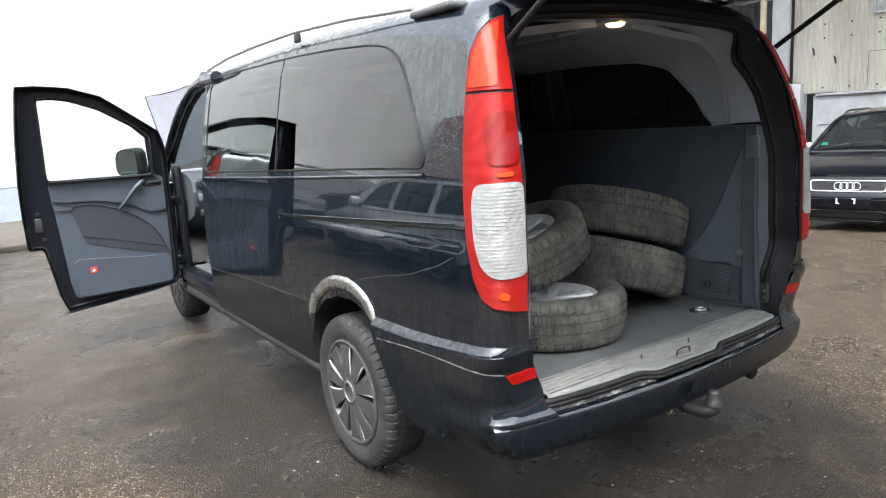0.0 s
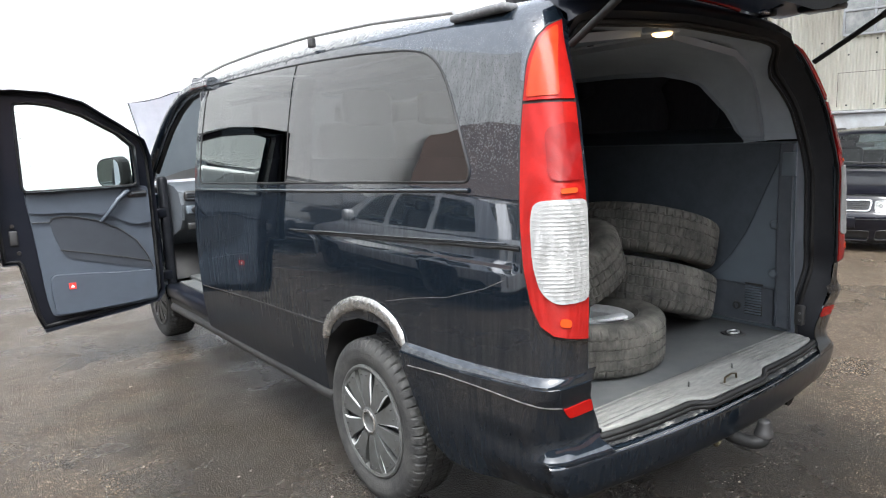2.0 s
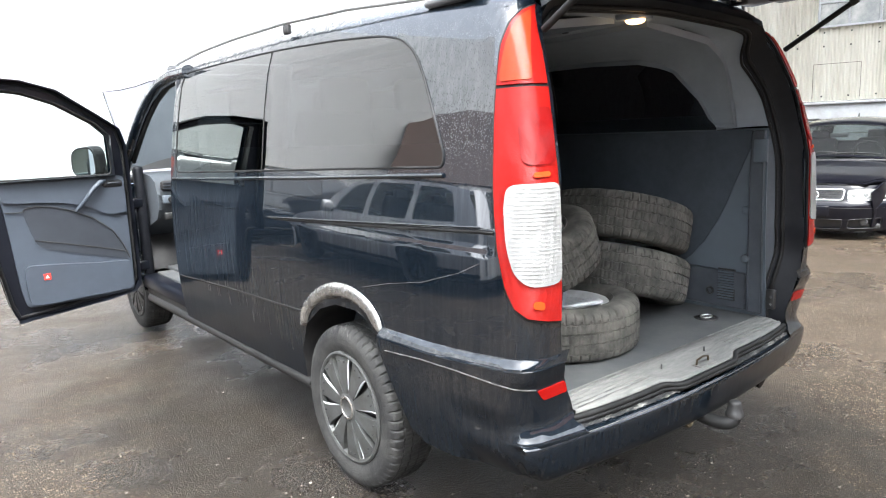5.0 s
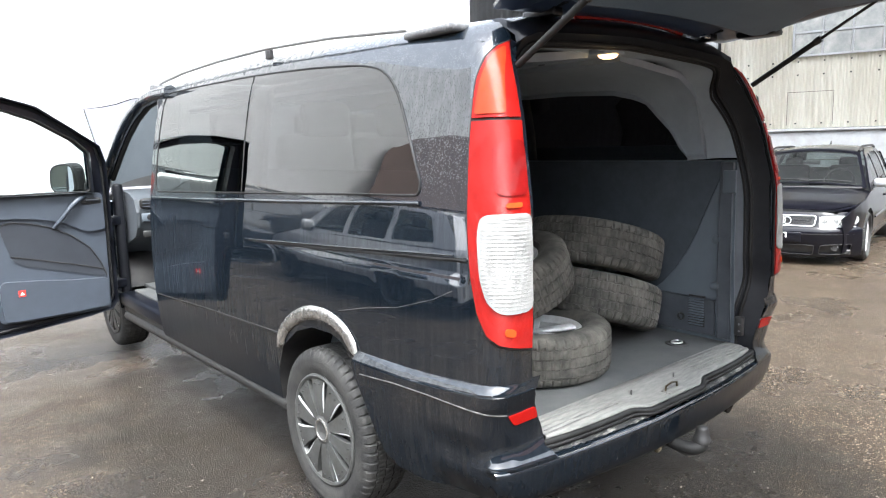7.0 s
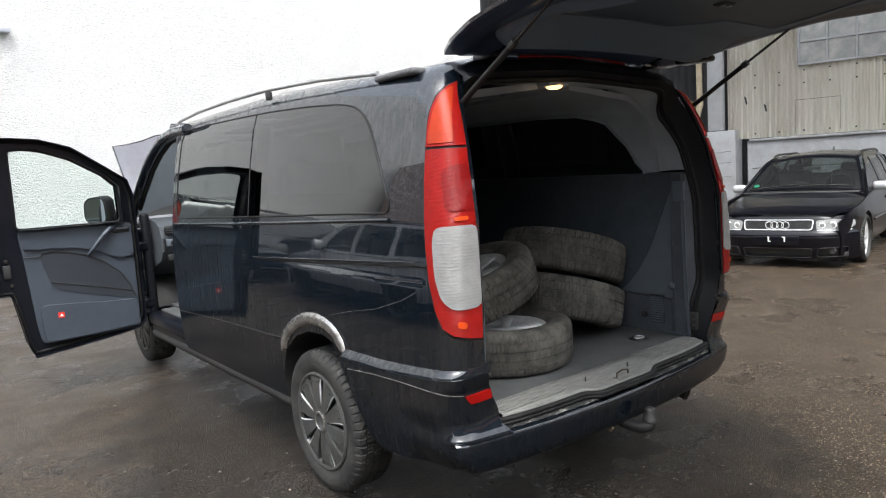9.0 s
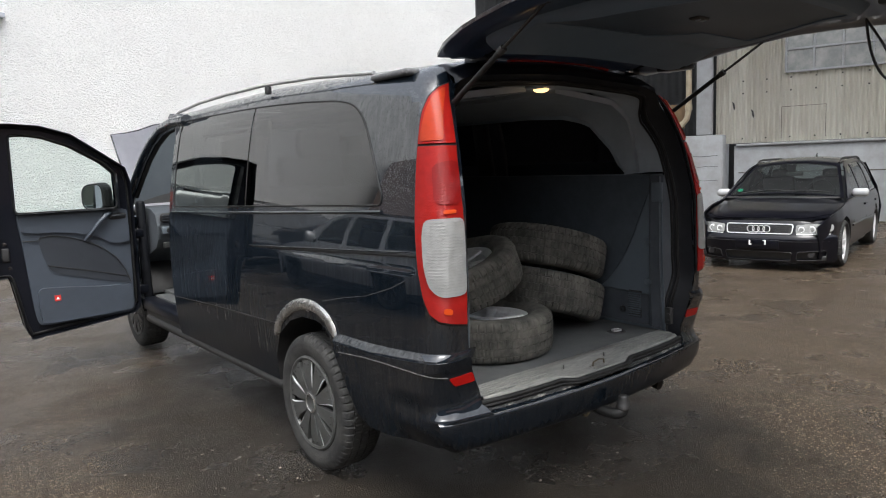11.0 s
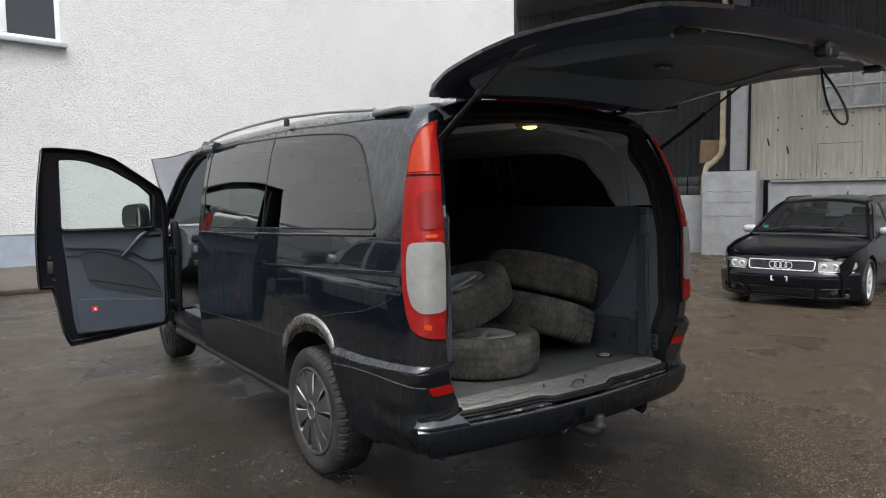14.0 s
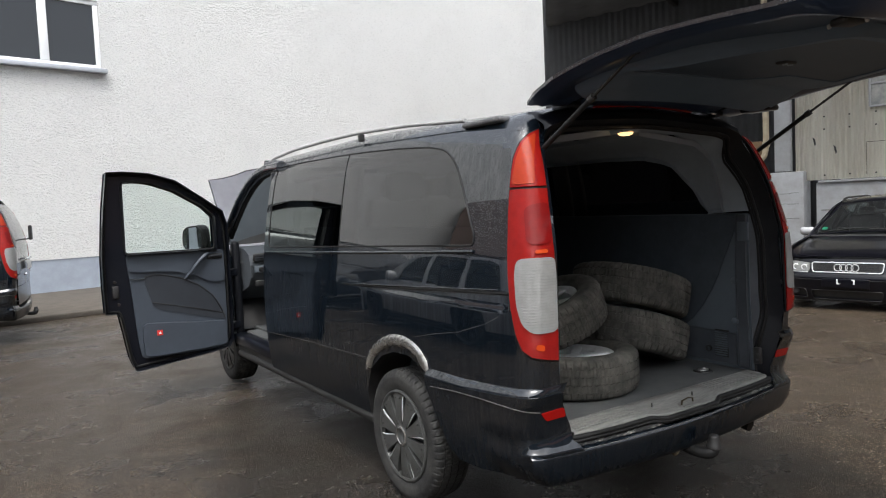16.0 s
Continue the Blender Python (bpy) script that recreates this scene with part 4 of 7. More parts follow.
def covered_wheel(parent, at, radius=0.325, width=0.21, turn=0.0):
    """A road wheel with a grey plastic cover of eleven leaves, facing -x."""
    w = part("wheel", tyre_mesh(radius, width, 0.214), TYRE_WET, parent, "worn tyre with a grey plastic wheel cover", Matrix.Translation(at))
    h = width / 2
    part("backing", revolve([(0.0, -h * 0.66), (0.222, -h * 0.66), (0.224, -h * 0.3)], 40), BLACK, w)
    ring = revolve([(0.236, -h * 0.80), (0.235, -h * 0.95), (0.227, -h * 0.99), (0.217, -h * 0.95), (0.212, -h * 0.80)], 64)
    part("cover_ring", ring, CAP_GREY, w)
    part("cover_hub", revolve([(0.0, -h * 0.96), (0.034, -h * 0.965), (0.038, -h * 1.0), (0.052, -h * 1.0), (0.062, -h * 0.95), (0.066, -h * 0.75)], 32), CAP_GREY, w)
    part("hub_ring", revolve([(0.037, -h * 0.99), (0.041, -h * 1.03), (0.048, -h * 1.025), (0.052, -h * 0.99)], 32), ARCH_TRIM, w)
    n = 10
    for i in range(n):
        a = turn + 2 * pi * i / n
        half = pi / n
        out, back = [], []
        for k in range(7):
            r = 0.05 + (0.219 - 0.05) * k / 6
            wide = (0.90, 0.84, 0.76, 0.70, 0.67, 0.68, 0.76)[k] * half
            out.append((r, wide)), back.append((r, -wide))
        b = bmesh.new()
        ring_pts = out + back[::-1]
        vs = []
        for r, d in ring_pts:
            x = -h * (0.955 + 0.03 * sin(pi * (r - 0.05) / 0.15))
            vs.append(b.verts.new((x, r * cos(a + d), r * sin(a + d))))
        for k in range(6):
            b.faces.new((vs[k], vs[k + 1], vs[13 - k - 1], vs[13 - k]))
        g = bmesh.ops.extrude_face_region(b, geom=b.faces[:])
        bmesh.ops.translate(b, vec=(0.022, 0, 0), verts=[v for v in g["geom"] if isinstance(v, bmesh.types.BMVert)])
        bmesh.ops.recalc_face_normals(b, faces=b.faces)
        smooth(b)
        leaf = part("cover_leaf", b, CAP_GREY, w)
        if i % 2 == 0 or i in (3, 9):
            e = [(-h * 0.93, r * cos(a + d + 0.018), r * sin(a + d + 0.018)) for r, d in out[1:]]
            part("bare_edge", tube(e, [0.0015, 0.003, 0.004, 0.0045, 0.004, 0.002], 5), SILVER, leaf, "scraped bright edge")
    for i in range(2 * n):
        a = turn + 2 * pi * (i // 2 + (0.16 if i % 2 else -0.16)) / n
        stud = revolve([(0.0, -0.003), (0.003, -0.002), (0.0035, 0.004)], 8, at=(-h * 0.985, 0.196 * cos(a), 0.196 * sin(a)))
        part("stud", stud, BLACK, w)
    return w


# ---- the van ----
def rail_face(s, v):
    """The sunk field of the sliding door's rail: a soft step at its lower edge, fading out forwards."""
    low, high = table([(0.30, 1.010), (0.73, 1.014), (1.78, 1.026)], s), table([(0.33, 1.110), (0.73, 1.092), (1.78, 1.046)], s)
    t = min(1.0, max(0.0, (v - low) / max(0.01, high - low)))
    x, y, z = flank(s, v)
    t = min(1.0, t / 0.5)
    return (x + 0.007 * t * t * (3 - 2 * t) * min(1.0, max(0.0, (s - 0.25) / 0.05)) * min(1.0, max(0.0, (1.80 - s) / 0.7)), y, z)


def van_shell(van, tail_open):
    """Flanks, roof, lamps, bumper and glass that both vans share."""
    body_outline = [(3.13, 0.31), *ARCH, (0.840, 0.700), (0.562, 0.698), (0.328, 0.708), (0.181, 0.727), (0.093, 0.734), *PILLAR, (1.0, 1.80), (3.13, 1.80)]
    channel = rounded([(1.78, 1.046), (0.73, 1.092), (0.33, 1.110), (0.262, 1.110), (0.255, 1.035), (0.30, 1.010), (0.73, 1.014), (1.78, 1.026)], 0.025)
    part("rail_recess", skin("rail_recess", rail_face, channel, (), 0.02, -0.001, 0.0, -1), PAINT, van, "sunk rail of the sliding door")
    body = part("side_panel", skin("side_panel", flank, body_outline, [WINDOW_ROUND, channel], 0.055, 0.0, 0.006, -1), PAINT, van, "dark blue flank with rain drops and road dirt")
    part("side_panel", skin("side_panel", flank, body_outline, [WINDOW_ROUND], 0.09, 0.0, 0.006, -1, (-1,)), PAINT, van)
    roof_outline = [(0.215, 1.80), (0.29, 1.90), (0.36, 2.1), (0.40, 2.65), (3.45, 2.65), (3.45, 1.80)]
    part("roof", skin("roof", flank, roof_outline, (), 0.06, 0.0, 0.02, -1, (1, -1)), PAINT, van, "wet dark blue roof")
    glass_front = rounded([(3.02, 1.225), (1.822, 1.256), (1.822, 1.768), (3.02, 1.788)], 0.02)
    glass_rear = [(1.808, 1.256)] + WINDOW[2:11] + [(1.808, 1.768)]
    for name, outl in (("front_pane", glass_front), ("rear_pane", glass_rear)):
        for side in (1, -1):
            part("window_pane", skin(name, flank, outl, (), 0.07, 0.001, 0.004, -1, (side,)), TINTED, van, "dark privacy glass beaded with rain")
    seal = WINDOW_ROUND
    for flip in (False, True):
        pts = offset_line(fine(seal, 0.08), 0.001)
        part("window_seal", tube(mirrored(pts) if flip else pts, 0.0045, 6, closed=True), RUBBER_SEAL, van)
    for flip in (False, True):
        pts = offset_line([(1.815, 1.25), (1.815, 1.5), (1.815, 1.775)], -0.001)
        part("window_divider", tube(mirrored(pts) if flip else pts, 0.005, 6), RUBBER_SEAL, van)
    for side in (1, -1):
        lamp_unit(van, side)
        bumper_part(van, side)
    bumper_bar(van)
    # belt line, pressed creases and the sliding-door rail
    for off, pts in ((0.0, [(3.1, 1.185), (2.2, 1.208), (1.4, 1.232), (0.7, 1.258), (0.50, 1.265)]),):
        part("belt_moulding", tube(offset_line(fine_line(pts, 0.1), off), 0.009, 8), PAINT, body)
    for lip in ([(0.262, 1.028), (0.256, 1.09), (0.27, 1.108)], [(0.33, 1.110), (0.73, 1.092), (1.76, 1.046)]):
        part("recess_lip", tube(offset_line(fine_line(lip, 0.04), -0.001), 0.0035, 8), PAINT, body)
    # dark tube under the recess's top edge stands in for the shade there
    rail = [(1.72, 1.040), (1.0, 1.068), (0.70, 1.081), (0.34, 1.096), (0.275, 1.096)]
    part("rail_shade", tube(offset_line(fine_line(rail, 0.06), -0.008), 0.0075, 6), RUBBER_SEAL, body, "dark line of the sliding-door rail, standing in for its recess's shade")
    low_line = [(3.1, 0.585), (2.3, 0.625), (1.46, 0.652)]
    part("lower_crease", tube(offset_line(fine_line(low_line, 0.08), -0.003), 0.007, 6), RUBBER_SEAL, body)
    # thin pale tube paints the reflection along a shallow dent
    part("dent_glint", tube(offset_line(fine_line([(0.967, 0.835), (0.80, 0.872), (0.60, 0.906), (0.42, 0.960), (0.33, 1.0)], 0.04), -0.0006), 0.0013, 5), DUST_AND_GLINT, body, "long pale line drawn as the reflection along a dent")
    # wheel arch trim and liners
    mids = [((1.475 + 1.447) / 2, 0.595), (1.418, 0.668), (1.325, 0.738), (1.198, 0.789), (1.08, 0.800), (0.996, 0.788), (0.92, 0.755), (0.852, 0.688)]
    for side in (1, -1):
        rows = []
        path = [(p.x, p.y) for p in curved([Vector((a, b, 0.0)) for a, b in mids], 6)]
        for i, (ms, mv) in enumerate(path):
            (a0, b0), (a1, b1) = path[max(0, i - 1)], path[min(len(path) - 1, i + 1)]
            out = Vector((-(b1 - b0), a1 - a0)).normalized()
            out = out if out.y * 0.4 + out.dot(Vector((ms - 1.14, mv - 0.35))) > 0 else -out
            row = []
            for k in range(9):
                q = -1 + k / 4
                half_w = 0.029 * min(1.0, 0.35 + 0.25 * min(i, len(path) - 1 - i))
                pnt = offset_line([(ms + out.x * half_w * q, mv + out.y * half_w * q)], 0.003 + 0.013 * (1 - q ** 4))[0]
                row.append((pnt[0] * side, pnt[1], pnt[2]))
            rows.append(row)
        part("arch_trim", sheet(rows), ARCH_TRIM, van, "worn bright wheel-arch trim")
        line = [Vector(flank(s, v)) for s, v in ARCH + [(0.767, 0.485), (0.70, 0.36)]]
        rows = [line, [p + Vector((0.05, 0, 0)) for p in line], [Vector((-0.62, 1.14 + (p.y - 1.14) * 1.06, 0.34 + (p.z - 0.34) * 1.06)) for p in line]]
        rows = [[(p.x * side, p.y, p.z) for p in row] for row in rows]
        part("arch_liner", sheet(rows), BLACK, van)
    part("underbody", box((1.30, 4.8, 0.05), (0, 2.55, 0.34), 0.01), BLACK, van)
    for side in (1, -1):
        part("side_floor", box((0.30, 2.5, 0.05), (0.77 * side, 2.80, 0.335), 0.01), BLACK, van)
        part("rear_floor", box((0.26, 0.50, 0.05), (0.73 * side, 0.50, 0.385), 0.01), BLACK, van)
        part("rocker", tube([(-0.905 * side, 1.5, 0.30), (-0.905 * side, 2.4, 0.295), (-0.905 * side, 4.0, 0.285)], 0.035, 8), BLACK, van)
    # roof rails
    for side in (1, -1):
        pts = [(-0.775, 0.72, 1.852), (-0.80, 1.2, 1.888), (-0.808, 1.75, 1.912), (-0.805, 2.3, 1.917), (-0.80, 2.8, 1.91), (-0.795, 3.2, 1.888), (-0.79, 3.36, 1.865)]
        r = part("roof_rail", tube([(p[0] * side, p[1], p[2]) for p in pts], 0.010, 10), RAIL_GREY, van, "slim silver roof rail")
        for y, x, z, ln in ((0.60, 0.750, 1.826, 0.27), (3.30, 0.79, 1.855, 0.16)):
            foot = box((0.075, ln, 0.026), (-x * side, y, z + 0.002), 0.010)
            part("rail_foot", foot, RAIL_FOOT, r)
        part("rail_post", box((0.026, 0.045, 0.044), (-0.805 * side, 1.72, 1.880), 0.008), BLACK, r)


def fine_line(points, step):
    out = []
    for a, b in zip(points, points[1:]):
        a, b = Vector(a), Vector(b)
        n = max(1, math.ceil((b - a).length / step))
        out += [tuple(a.lerp(b, k / n)) for k in range(n)]
    return out + [tuple(points[-1])]


def lamp_unit(van, side):
    """A tall tail lamp that wraps round the rear corner."""
    lamp = part("tail_lamp", skin("tail_lamp", flank, LAMP, (), 0.04, 0.006, 0.03, -1, (side,)), RUBBER_SEAL, van, "tall red, white and orange tail lamp")

    part("lamp_gap", tube([(q[0] * side, q[1], q[2]) for q in offset_line(fine(LAMP, 0.03), 0.004)], 0.0045, 6, closed=True), RUBBER_SEAL, lamp)

    def lens(name, outl, mat, off, label=""):
        return part(name, skin(name, flank, outl, (), 0.03, off, 0.012, -1, (side,)), mat, lamp, label)

    top = [(0.250, 1.795), (0.280, 1.770), (0.295, 1.735), (0.301, 1.670), (0.296, 1.575), (0.294, 1.543), (0.154, 1.543), (0.187, 1.645), (0.227, 1.744)]
    lens("top_lens", top, LAMP_RED, 0.012, "red upper lens")
    lens("indicator_field", rounded([(0.256, 1.775), (0.274, 1.757), (0.285, 1.730), (0.289, 1.670), (0.284, 1.575), (0.280, 1.553), (0.196, 1.553), (0.216, 1.635), (0.241, 1.735)], 0.012), LAMP_TOP, 0.0155, "orange field of the indicator")
    red = [(0.292, 1.533), (0.285, 1.413), (0.272, 1.274), (0.261, 1.161), (0.243, 1.053), (0.215, 0.949), (0.184, 0.885), (0.152, 0.859), (0.098, 0.846),
           (0.052, 0.838), (0.055, 0.942), (0.070, 1.118), (0.092, 1.274), (0.118, 1.388), (0.150, 1.533)]
    lens("red_lens", red, LAMP_RED, 0.012, "red lens")
    dark = rounded([(0.215, 1.46), (0.140, 1.478), (0.122, 1.40), (0.102, 1.30), (0.185, 1.30), (0.20, 1.38)], 0.03)
    lens("stop_lens", dark, LAMP_DARK, 0.0155)
    white = rounded([(0.213, 1.243), (0.089, 1.250), (0.071, 1.096), (0.057, 0.955), (0.150, 0.950), (0.185, 0.985), (0.206, 1.06), (0.222, 1.18)], 0.03)
    clear = lens("white_lens", white, LAMP_WHITE, 0.0165, "ribbed white reversing lens")
    for i in range(24):
        v = 0.964 + 0.0116 * i
        s0 = table([(0.955, 0.059), (1.096, 0.074), (1.25, 0.093)], v)
        s1 = table([(0.955, 0.145), (0.985, 0.178), (1.06, 0.200), (1.18, 0.214), (1.25, 0.205)], v)
        pts = offset_line([(s0 + (s1 - s0) * k / 5, v) for k in range(6)], 0.0172)
        part("rib", tube([(q[0] * side, q[1], q[2]) for q in pts], 0.0008, 4), LAMP_RIB, clear)
    lens("amber_field", rounded([(0.155, 1.262), (0.118, 1.265), (0.120, 1.280), (0.158, 1.278)], 0.008), LAMP_AMBER, 0.0158)
    # small orange patch paints the bulb's reflection low in the red lens
    lens("bulb_glint", rounded([(0.140, 0.888), (0.112, 0.882), (0.112, 0.905), (0.138, 0.910)], 0.010), LAMP_AMBER, 0.0150)


def bumper_part(van, side):
    top = [(0.846, 0.700), (0.562, 0.700), (0.34, 0.714), (0.19, 0.726), (0.10, 0.731), (0.040, 0.733), (0.006, 0.731)]
    rows = []
    for i, (s, v) in enumerate(fine_line(top, 0.03)):
        pts = [flank(s, v + 0.003)]
        for k, (dv, off) in enumerate(((0.0, 0.003), (0.006, 0.012), (0.020, 0.0255), (0.027, 0.0285), (0.034, 0.029))):
            pts.append(offset_line([(s, v - dv)], off)[0] if s > 0.5 else None)
            if pts[-1] is None:
                a, b = Vector(bumper_surface(s, v - 0.034)), Vector(flank(s, v))
                q = (off - 0.003) / 0.026
                pts[-1] = Vector((b.x + (a.x - b.x) * q, b.y + (a.y - b.y) * q, v - dv))
        rows.append([(p[0] * side, p[1], p[2]) for p in pts])
    part("bumper_shoulder", sheet(rows), PAINT, van, "sloping shoulder of the bumper")
    outl = [(0.850, 0.669), (0.562, 0.669), (0.34, 0.683), (0.19, 0.695), (0.10, 0.700), (0.020, 0.702), (0.010, 0.68), (0.001, 0.63), (-0.003, 0.59), (-0.014, 0.55), (-0.024, 0.52),
            (-0.042, 0.488), (-0.078, 0.473), (-0.13, BUMPER_EDGE - 0.002), (0.165, BUMPER_EDGE - 0.002), (0.165, 0.375), (0.185, 0.35), (0.24, 0.328), (0.383, 0.324), (0.627, 0.323), (0.70, 0.36), (0.767, 0.485), (0.83, 0.60), (0.855, 0.66)]
    b = part("bumper_corner", skin("bumper_corner", bumper_surface, outl, (), 0.016, 0.003, 0.004, -1, (side,)), PAINT, van, "scuffed dark blue bumper corner")
    seam = offset_line(fine_line([(0.80, 0.630), (0.595, 0.645), (0.41, 0.648), (0.20, 0.645), (0.115, 0.632)], 0.03), 0.0045, bumper_surface)
    part("bumper_seam", tube([(p[0] * side, p[1], p[2]) for p in seam], 0.0022, 5), DUST_AND_GLINT, b, "dusty worn seam")
    refl = rounded([(0.113, 0.628), (0.004, 0.633), (0.002, 0.593), (0.098, 0.592)], 0.010)
    part("reflector", skin("reflector", bumper_surface, refl, (), 0.03, 0.007, 0.008, -1, (side,)), REFLECTOR, b, "red reflector")


def bumper_bar(van):
    """The rear bar: a narrow ledge, a crisp upper edge, a face that rolls under."""
    rows = []
    for x in np.linspace(-0.918, 0.918, 61):
        e = rear_edge(x) + 0.012 * max(0.0, (abs(x) - 0.885) / 0.033) ** 2
        up = 0.036 * max(0.0, (abs(x) - 0.80) / 0.118) ** 2
        t = 0.06 * min(1.0, max(0.0, (abs(x) - 0.80) / 0.118)) ** 2
        rows.append([(x, e + 0.075, 0.4585), (x, e + 0.022, 0.4535), (x, e + 0.011, 0.4515), (x, e + 0.0085, 0.4505), (x, e + 0.0005, 0.4425), (x, e - 0.001, 0.4395), (x, e - 0.001, 0.430),
                     (x, e + 0.001, 0.41), (x * (1 - 0.3 * t), e + 0.008, 0.36), (x * (1 - 0.7 * t), e + 0.018, 0.325 + up), (x * (1 - 0.9 * t), e + 0.030, 0.310 + up), (x * (1 - t), e + 0.050, 0.303 + up), (x * 0.985, e + 0.16, 0.306 + up)])
    bar = part("bumper_bar", sheet(rows), PAINT, van, "dark blue rear bumper bar")
    # pale tube paints the highlight along the bar's crisp upper edge
    part("edge_glint", tube([(x, rear_edge(x) + 0.0045, 0.4462) for x in np.linspace(-0.80, 0.80, 41)], 0.0022, 5), DUST_AND_GLINT, bar, "pale line drawn as the sky highlight on the upper edge")


HATCH_Z = [(-1.08, 1.938), (-0.88, 1.978), (-0.83, 1.972), (-0.6, 1.988), (-0.35, 1.995), (-0.1, 1.972), (0.1, 1.940), (0.3, 1.893), (0.38, 1.872)]


def hatch_top(x, y):
    return (x, y, soft(HATCH_Z, y, 1, 0.06) + 0.035 * (1 - (x / 0.82) ** 2))


def hatch_under(depth):
    return lambda x, y: (x, y, hatch_top(x, y)[2] - depth)


def inner_wall(s, v):
    rows = [(0.45, 0.705), (0.9, 0.685), (1.2, 0.685), (1.355, 0.69), (1.36, 0.705), (1.5, 0.705), (1.66, 0.665), (1.745, 0.56), (1.79, 0.40), (1.80, 0.0)]
    return (soft(rows, v, 1, 0.015), s, v)


def open_van():
    van = thing("van", "dark blue passenger van with open tailgate, front door and bonnet", "van")
    van_shell(van, True)
    # sill, load floor
    def notch(x, depth, ramp=0.10):
        q = min(1.0, max(0.0, (x + 0.285) / ramp), max(0.0, (0.235 - x) / ramp)) if -0.285 < x < 0.235 else 0.0
        return depth * q * q * (3 - 2 * q)

    def sill_front(x):
        return 0.128 + 0.034 * (x / 0.69) ** 4

    sill = []
    for x in np.linspace(-0.69, 0.69, 121):
        f, dip = sill_front(x) - notch(x, 0.036), notch(x, 0.014)
        sill.append([(x, f + 0.002, 0.490), (x, f, 0.504 - dip), (x, f + 0.006, 0.5085 - dip), (x, f + 0.03, 0.5105 - dip), (x, 0.195, 0.514 - dip), (x, 0.212, 0.516), (x, 0.268, 0.517), (x, 0.274, 0.510)])
    sill_ob = part("load_sill", sheet(sill), SILL, van, "scuffed grey plastic loading sill")
    for k in range(6):
        for a, b in ((-0.675, -0.30), (0.25, 0.675)):
            c = (a + b) / 2
            part("sill_rib", box((b - a, 0.005, 0.004), (c, sill_front(c) + 0.028 + 0.020 * k, 0.514 + 0.0006 * k), 0.001), SILL, sill_ob)
    part("sill_catch", tube([(-0.045, 0.13, 0.488), (-0.04, 0.13, 0.520), (0.0, 0.13, 0.527), (0.035, 0.13, 0.520), (0.04, 0.13, 0.488)], 0.0038, 6), BRASS, sill_ob, "steel lock striker")
    part("catch_plate", box((0.10, 0.04, 0.004), (0.0, 0.125, 0.4995), 0.001), SILL, sill_ob)
    for x in (-0.17, 0.12):
        part("sill_clip", box((0.005, 0.007, 0.020), (x, 0.195, 0.512), 0.002), CAP_GREY, sill_ob)
    xs = np.linspace(-0.71, 0.71, 71)
    part("sill_seal", tube([(x, sill_front(x) - notch(x, 0.036) - 0.008, 0.489 - notch(x, 0.008)) for x in xs], 0.011, 8), RUBBER_SEAL, van, "worn black seal along the sill")
    part("sill_lip", tube([(x, sill_front(x) - notch(x, 0.036) - 0.015, 0.475 - notch(x, 0.004)) for x in xs], 0.007, 8), RUBBER_SEAL, van, "black edge under the seal")
    rows = []
    for i, x in enumerate(np.linspace(-0.74, 0.74, 150)):
        w = 0.0035 * (sin(i * 1.9) + sin(i * 0.77 + 1) + sin(i * 3.1 + 2))
        rows.append([(x, rear_edge(x) + 0.020 + w * 0.6, 0.4560), (x, rear_edge(x) + 0.030 + w, 0.466 + w * 0.4), (x, rear_edge(x) + 0.046 - w, 0.465 - w * 0.5), (x, 0.17, 0.468)])
    part("sill_gap", sheet(rows), CHIPPED, van, "crumbling black strip between sill and bumper")
    part("load_floor", box((1.42, 3.24, 0.03), (0, 1.87, 0.497), 0.004), CARPET, van, "worn dark grey load floor")
    ring = thing_part(van, (0.52, 0.42, 0.514))
    # inner trim
    for side in (1, -1):
        low_trim = part("side_trim", skin("side_trim", inner_wall, [(0.235, 0.50), (0.25, 1.355), (3.3, 1.355), (3.3, 0.50)], (), 0.08, 0.0, 0.003, 1, (side,)), TRIM_DARK, van, "dark grey plastic side trim")
        up_outline = [(0.40, 1.36), (0.44, 1.70), (0.46, 1.80), (3.4, 1.80), (3.4, 1.73), (3.0, 1.73), (1.12, 1.715), (0.85, 1.70), (0.76, 1.675), (0.69, 1.63), (0.58, 1.50), (0.495, 1.36)]
        part("side_lining", skin("side_lining", inner_wall, up_outline, (), 0.06, 0.0, 0.03, 1, (side,)), TRIM_LIGHT, van, "pale grey upper lining")
        # the side wall's forward shade, painted as a darker panel with a bowed edge
        bow = [(0.305, 1.33), (0.32, 1.27), (0.355, 1.19), (0.385, 1.12), (0.425, 1.02), (0.465, 0.94), (0.53, 0.84), (0.60, 0.76), (0.70, 0.68), (0.84, 0.60), (0.98, 0.525)]
        part("shade_panel", skin("shade_panel", inner_wall, bow + [(3.25, 0.525), (3.25, 1.35), (0.31, 1.35)], (), 0.07, -0.005, 0.004, 1, (side,)), WALL_SHADE, low_trim, "darker forward panel of the side wall, its shade put into the colour")
        if side > 0:
            part("pillar_trim", skin("pillar_trim", inner_wall, [(0.245, 0.53), (0.255, 1.34), (0.312, 1.34), (0.312, 0.53)], (), 0.08, -0.012, 0.012, 1, (1,)), TRIM, low_trim)
            part("lower_panel", skin("lower_panel", inner_wall, [(0.325, 0.535), (0.325, 0.705), (1.2, 0.735), (1.2, 0.535)], (), 0.08, -0.010, 0.01, 1, (1,)), TRIM, low_trim)
            slats = bmesh.new()
            for k in range(11):
                box((0.012, 0.075, 0.006), (0.683, 0.42, 0.575 + 0.0125 * k), 0.002, slats)
            part("vent", slats, TRIM_DARK, low_trim, "slotted vent")
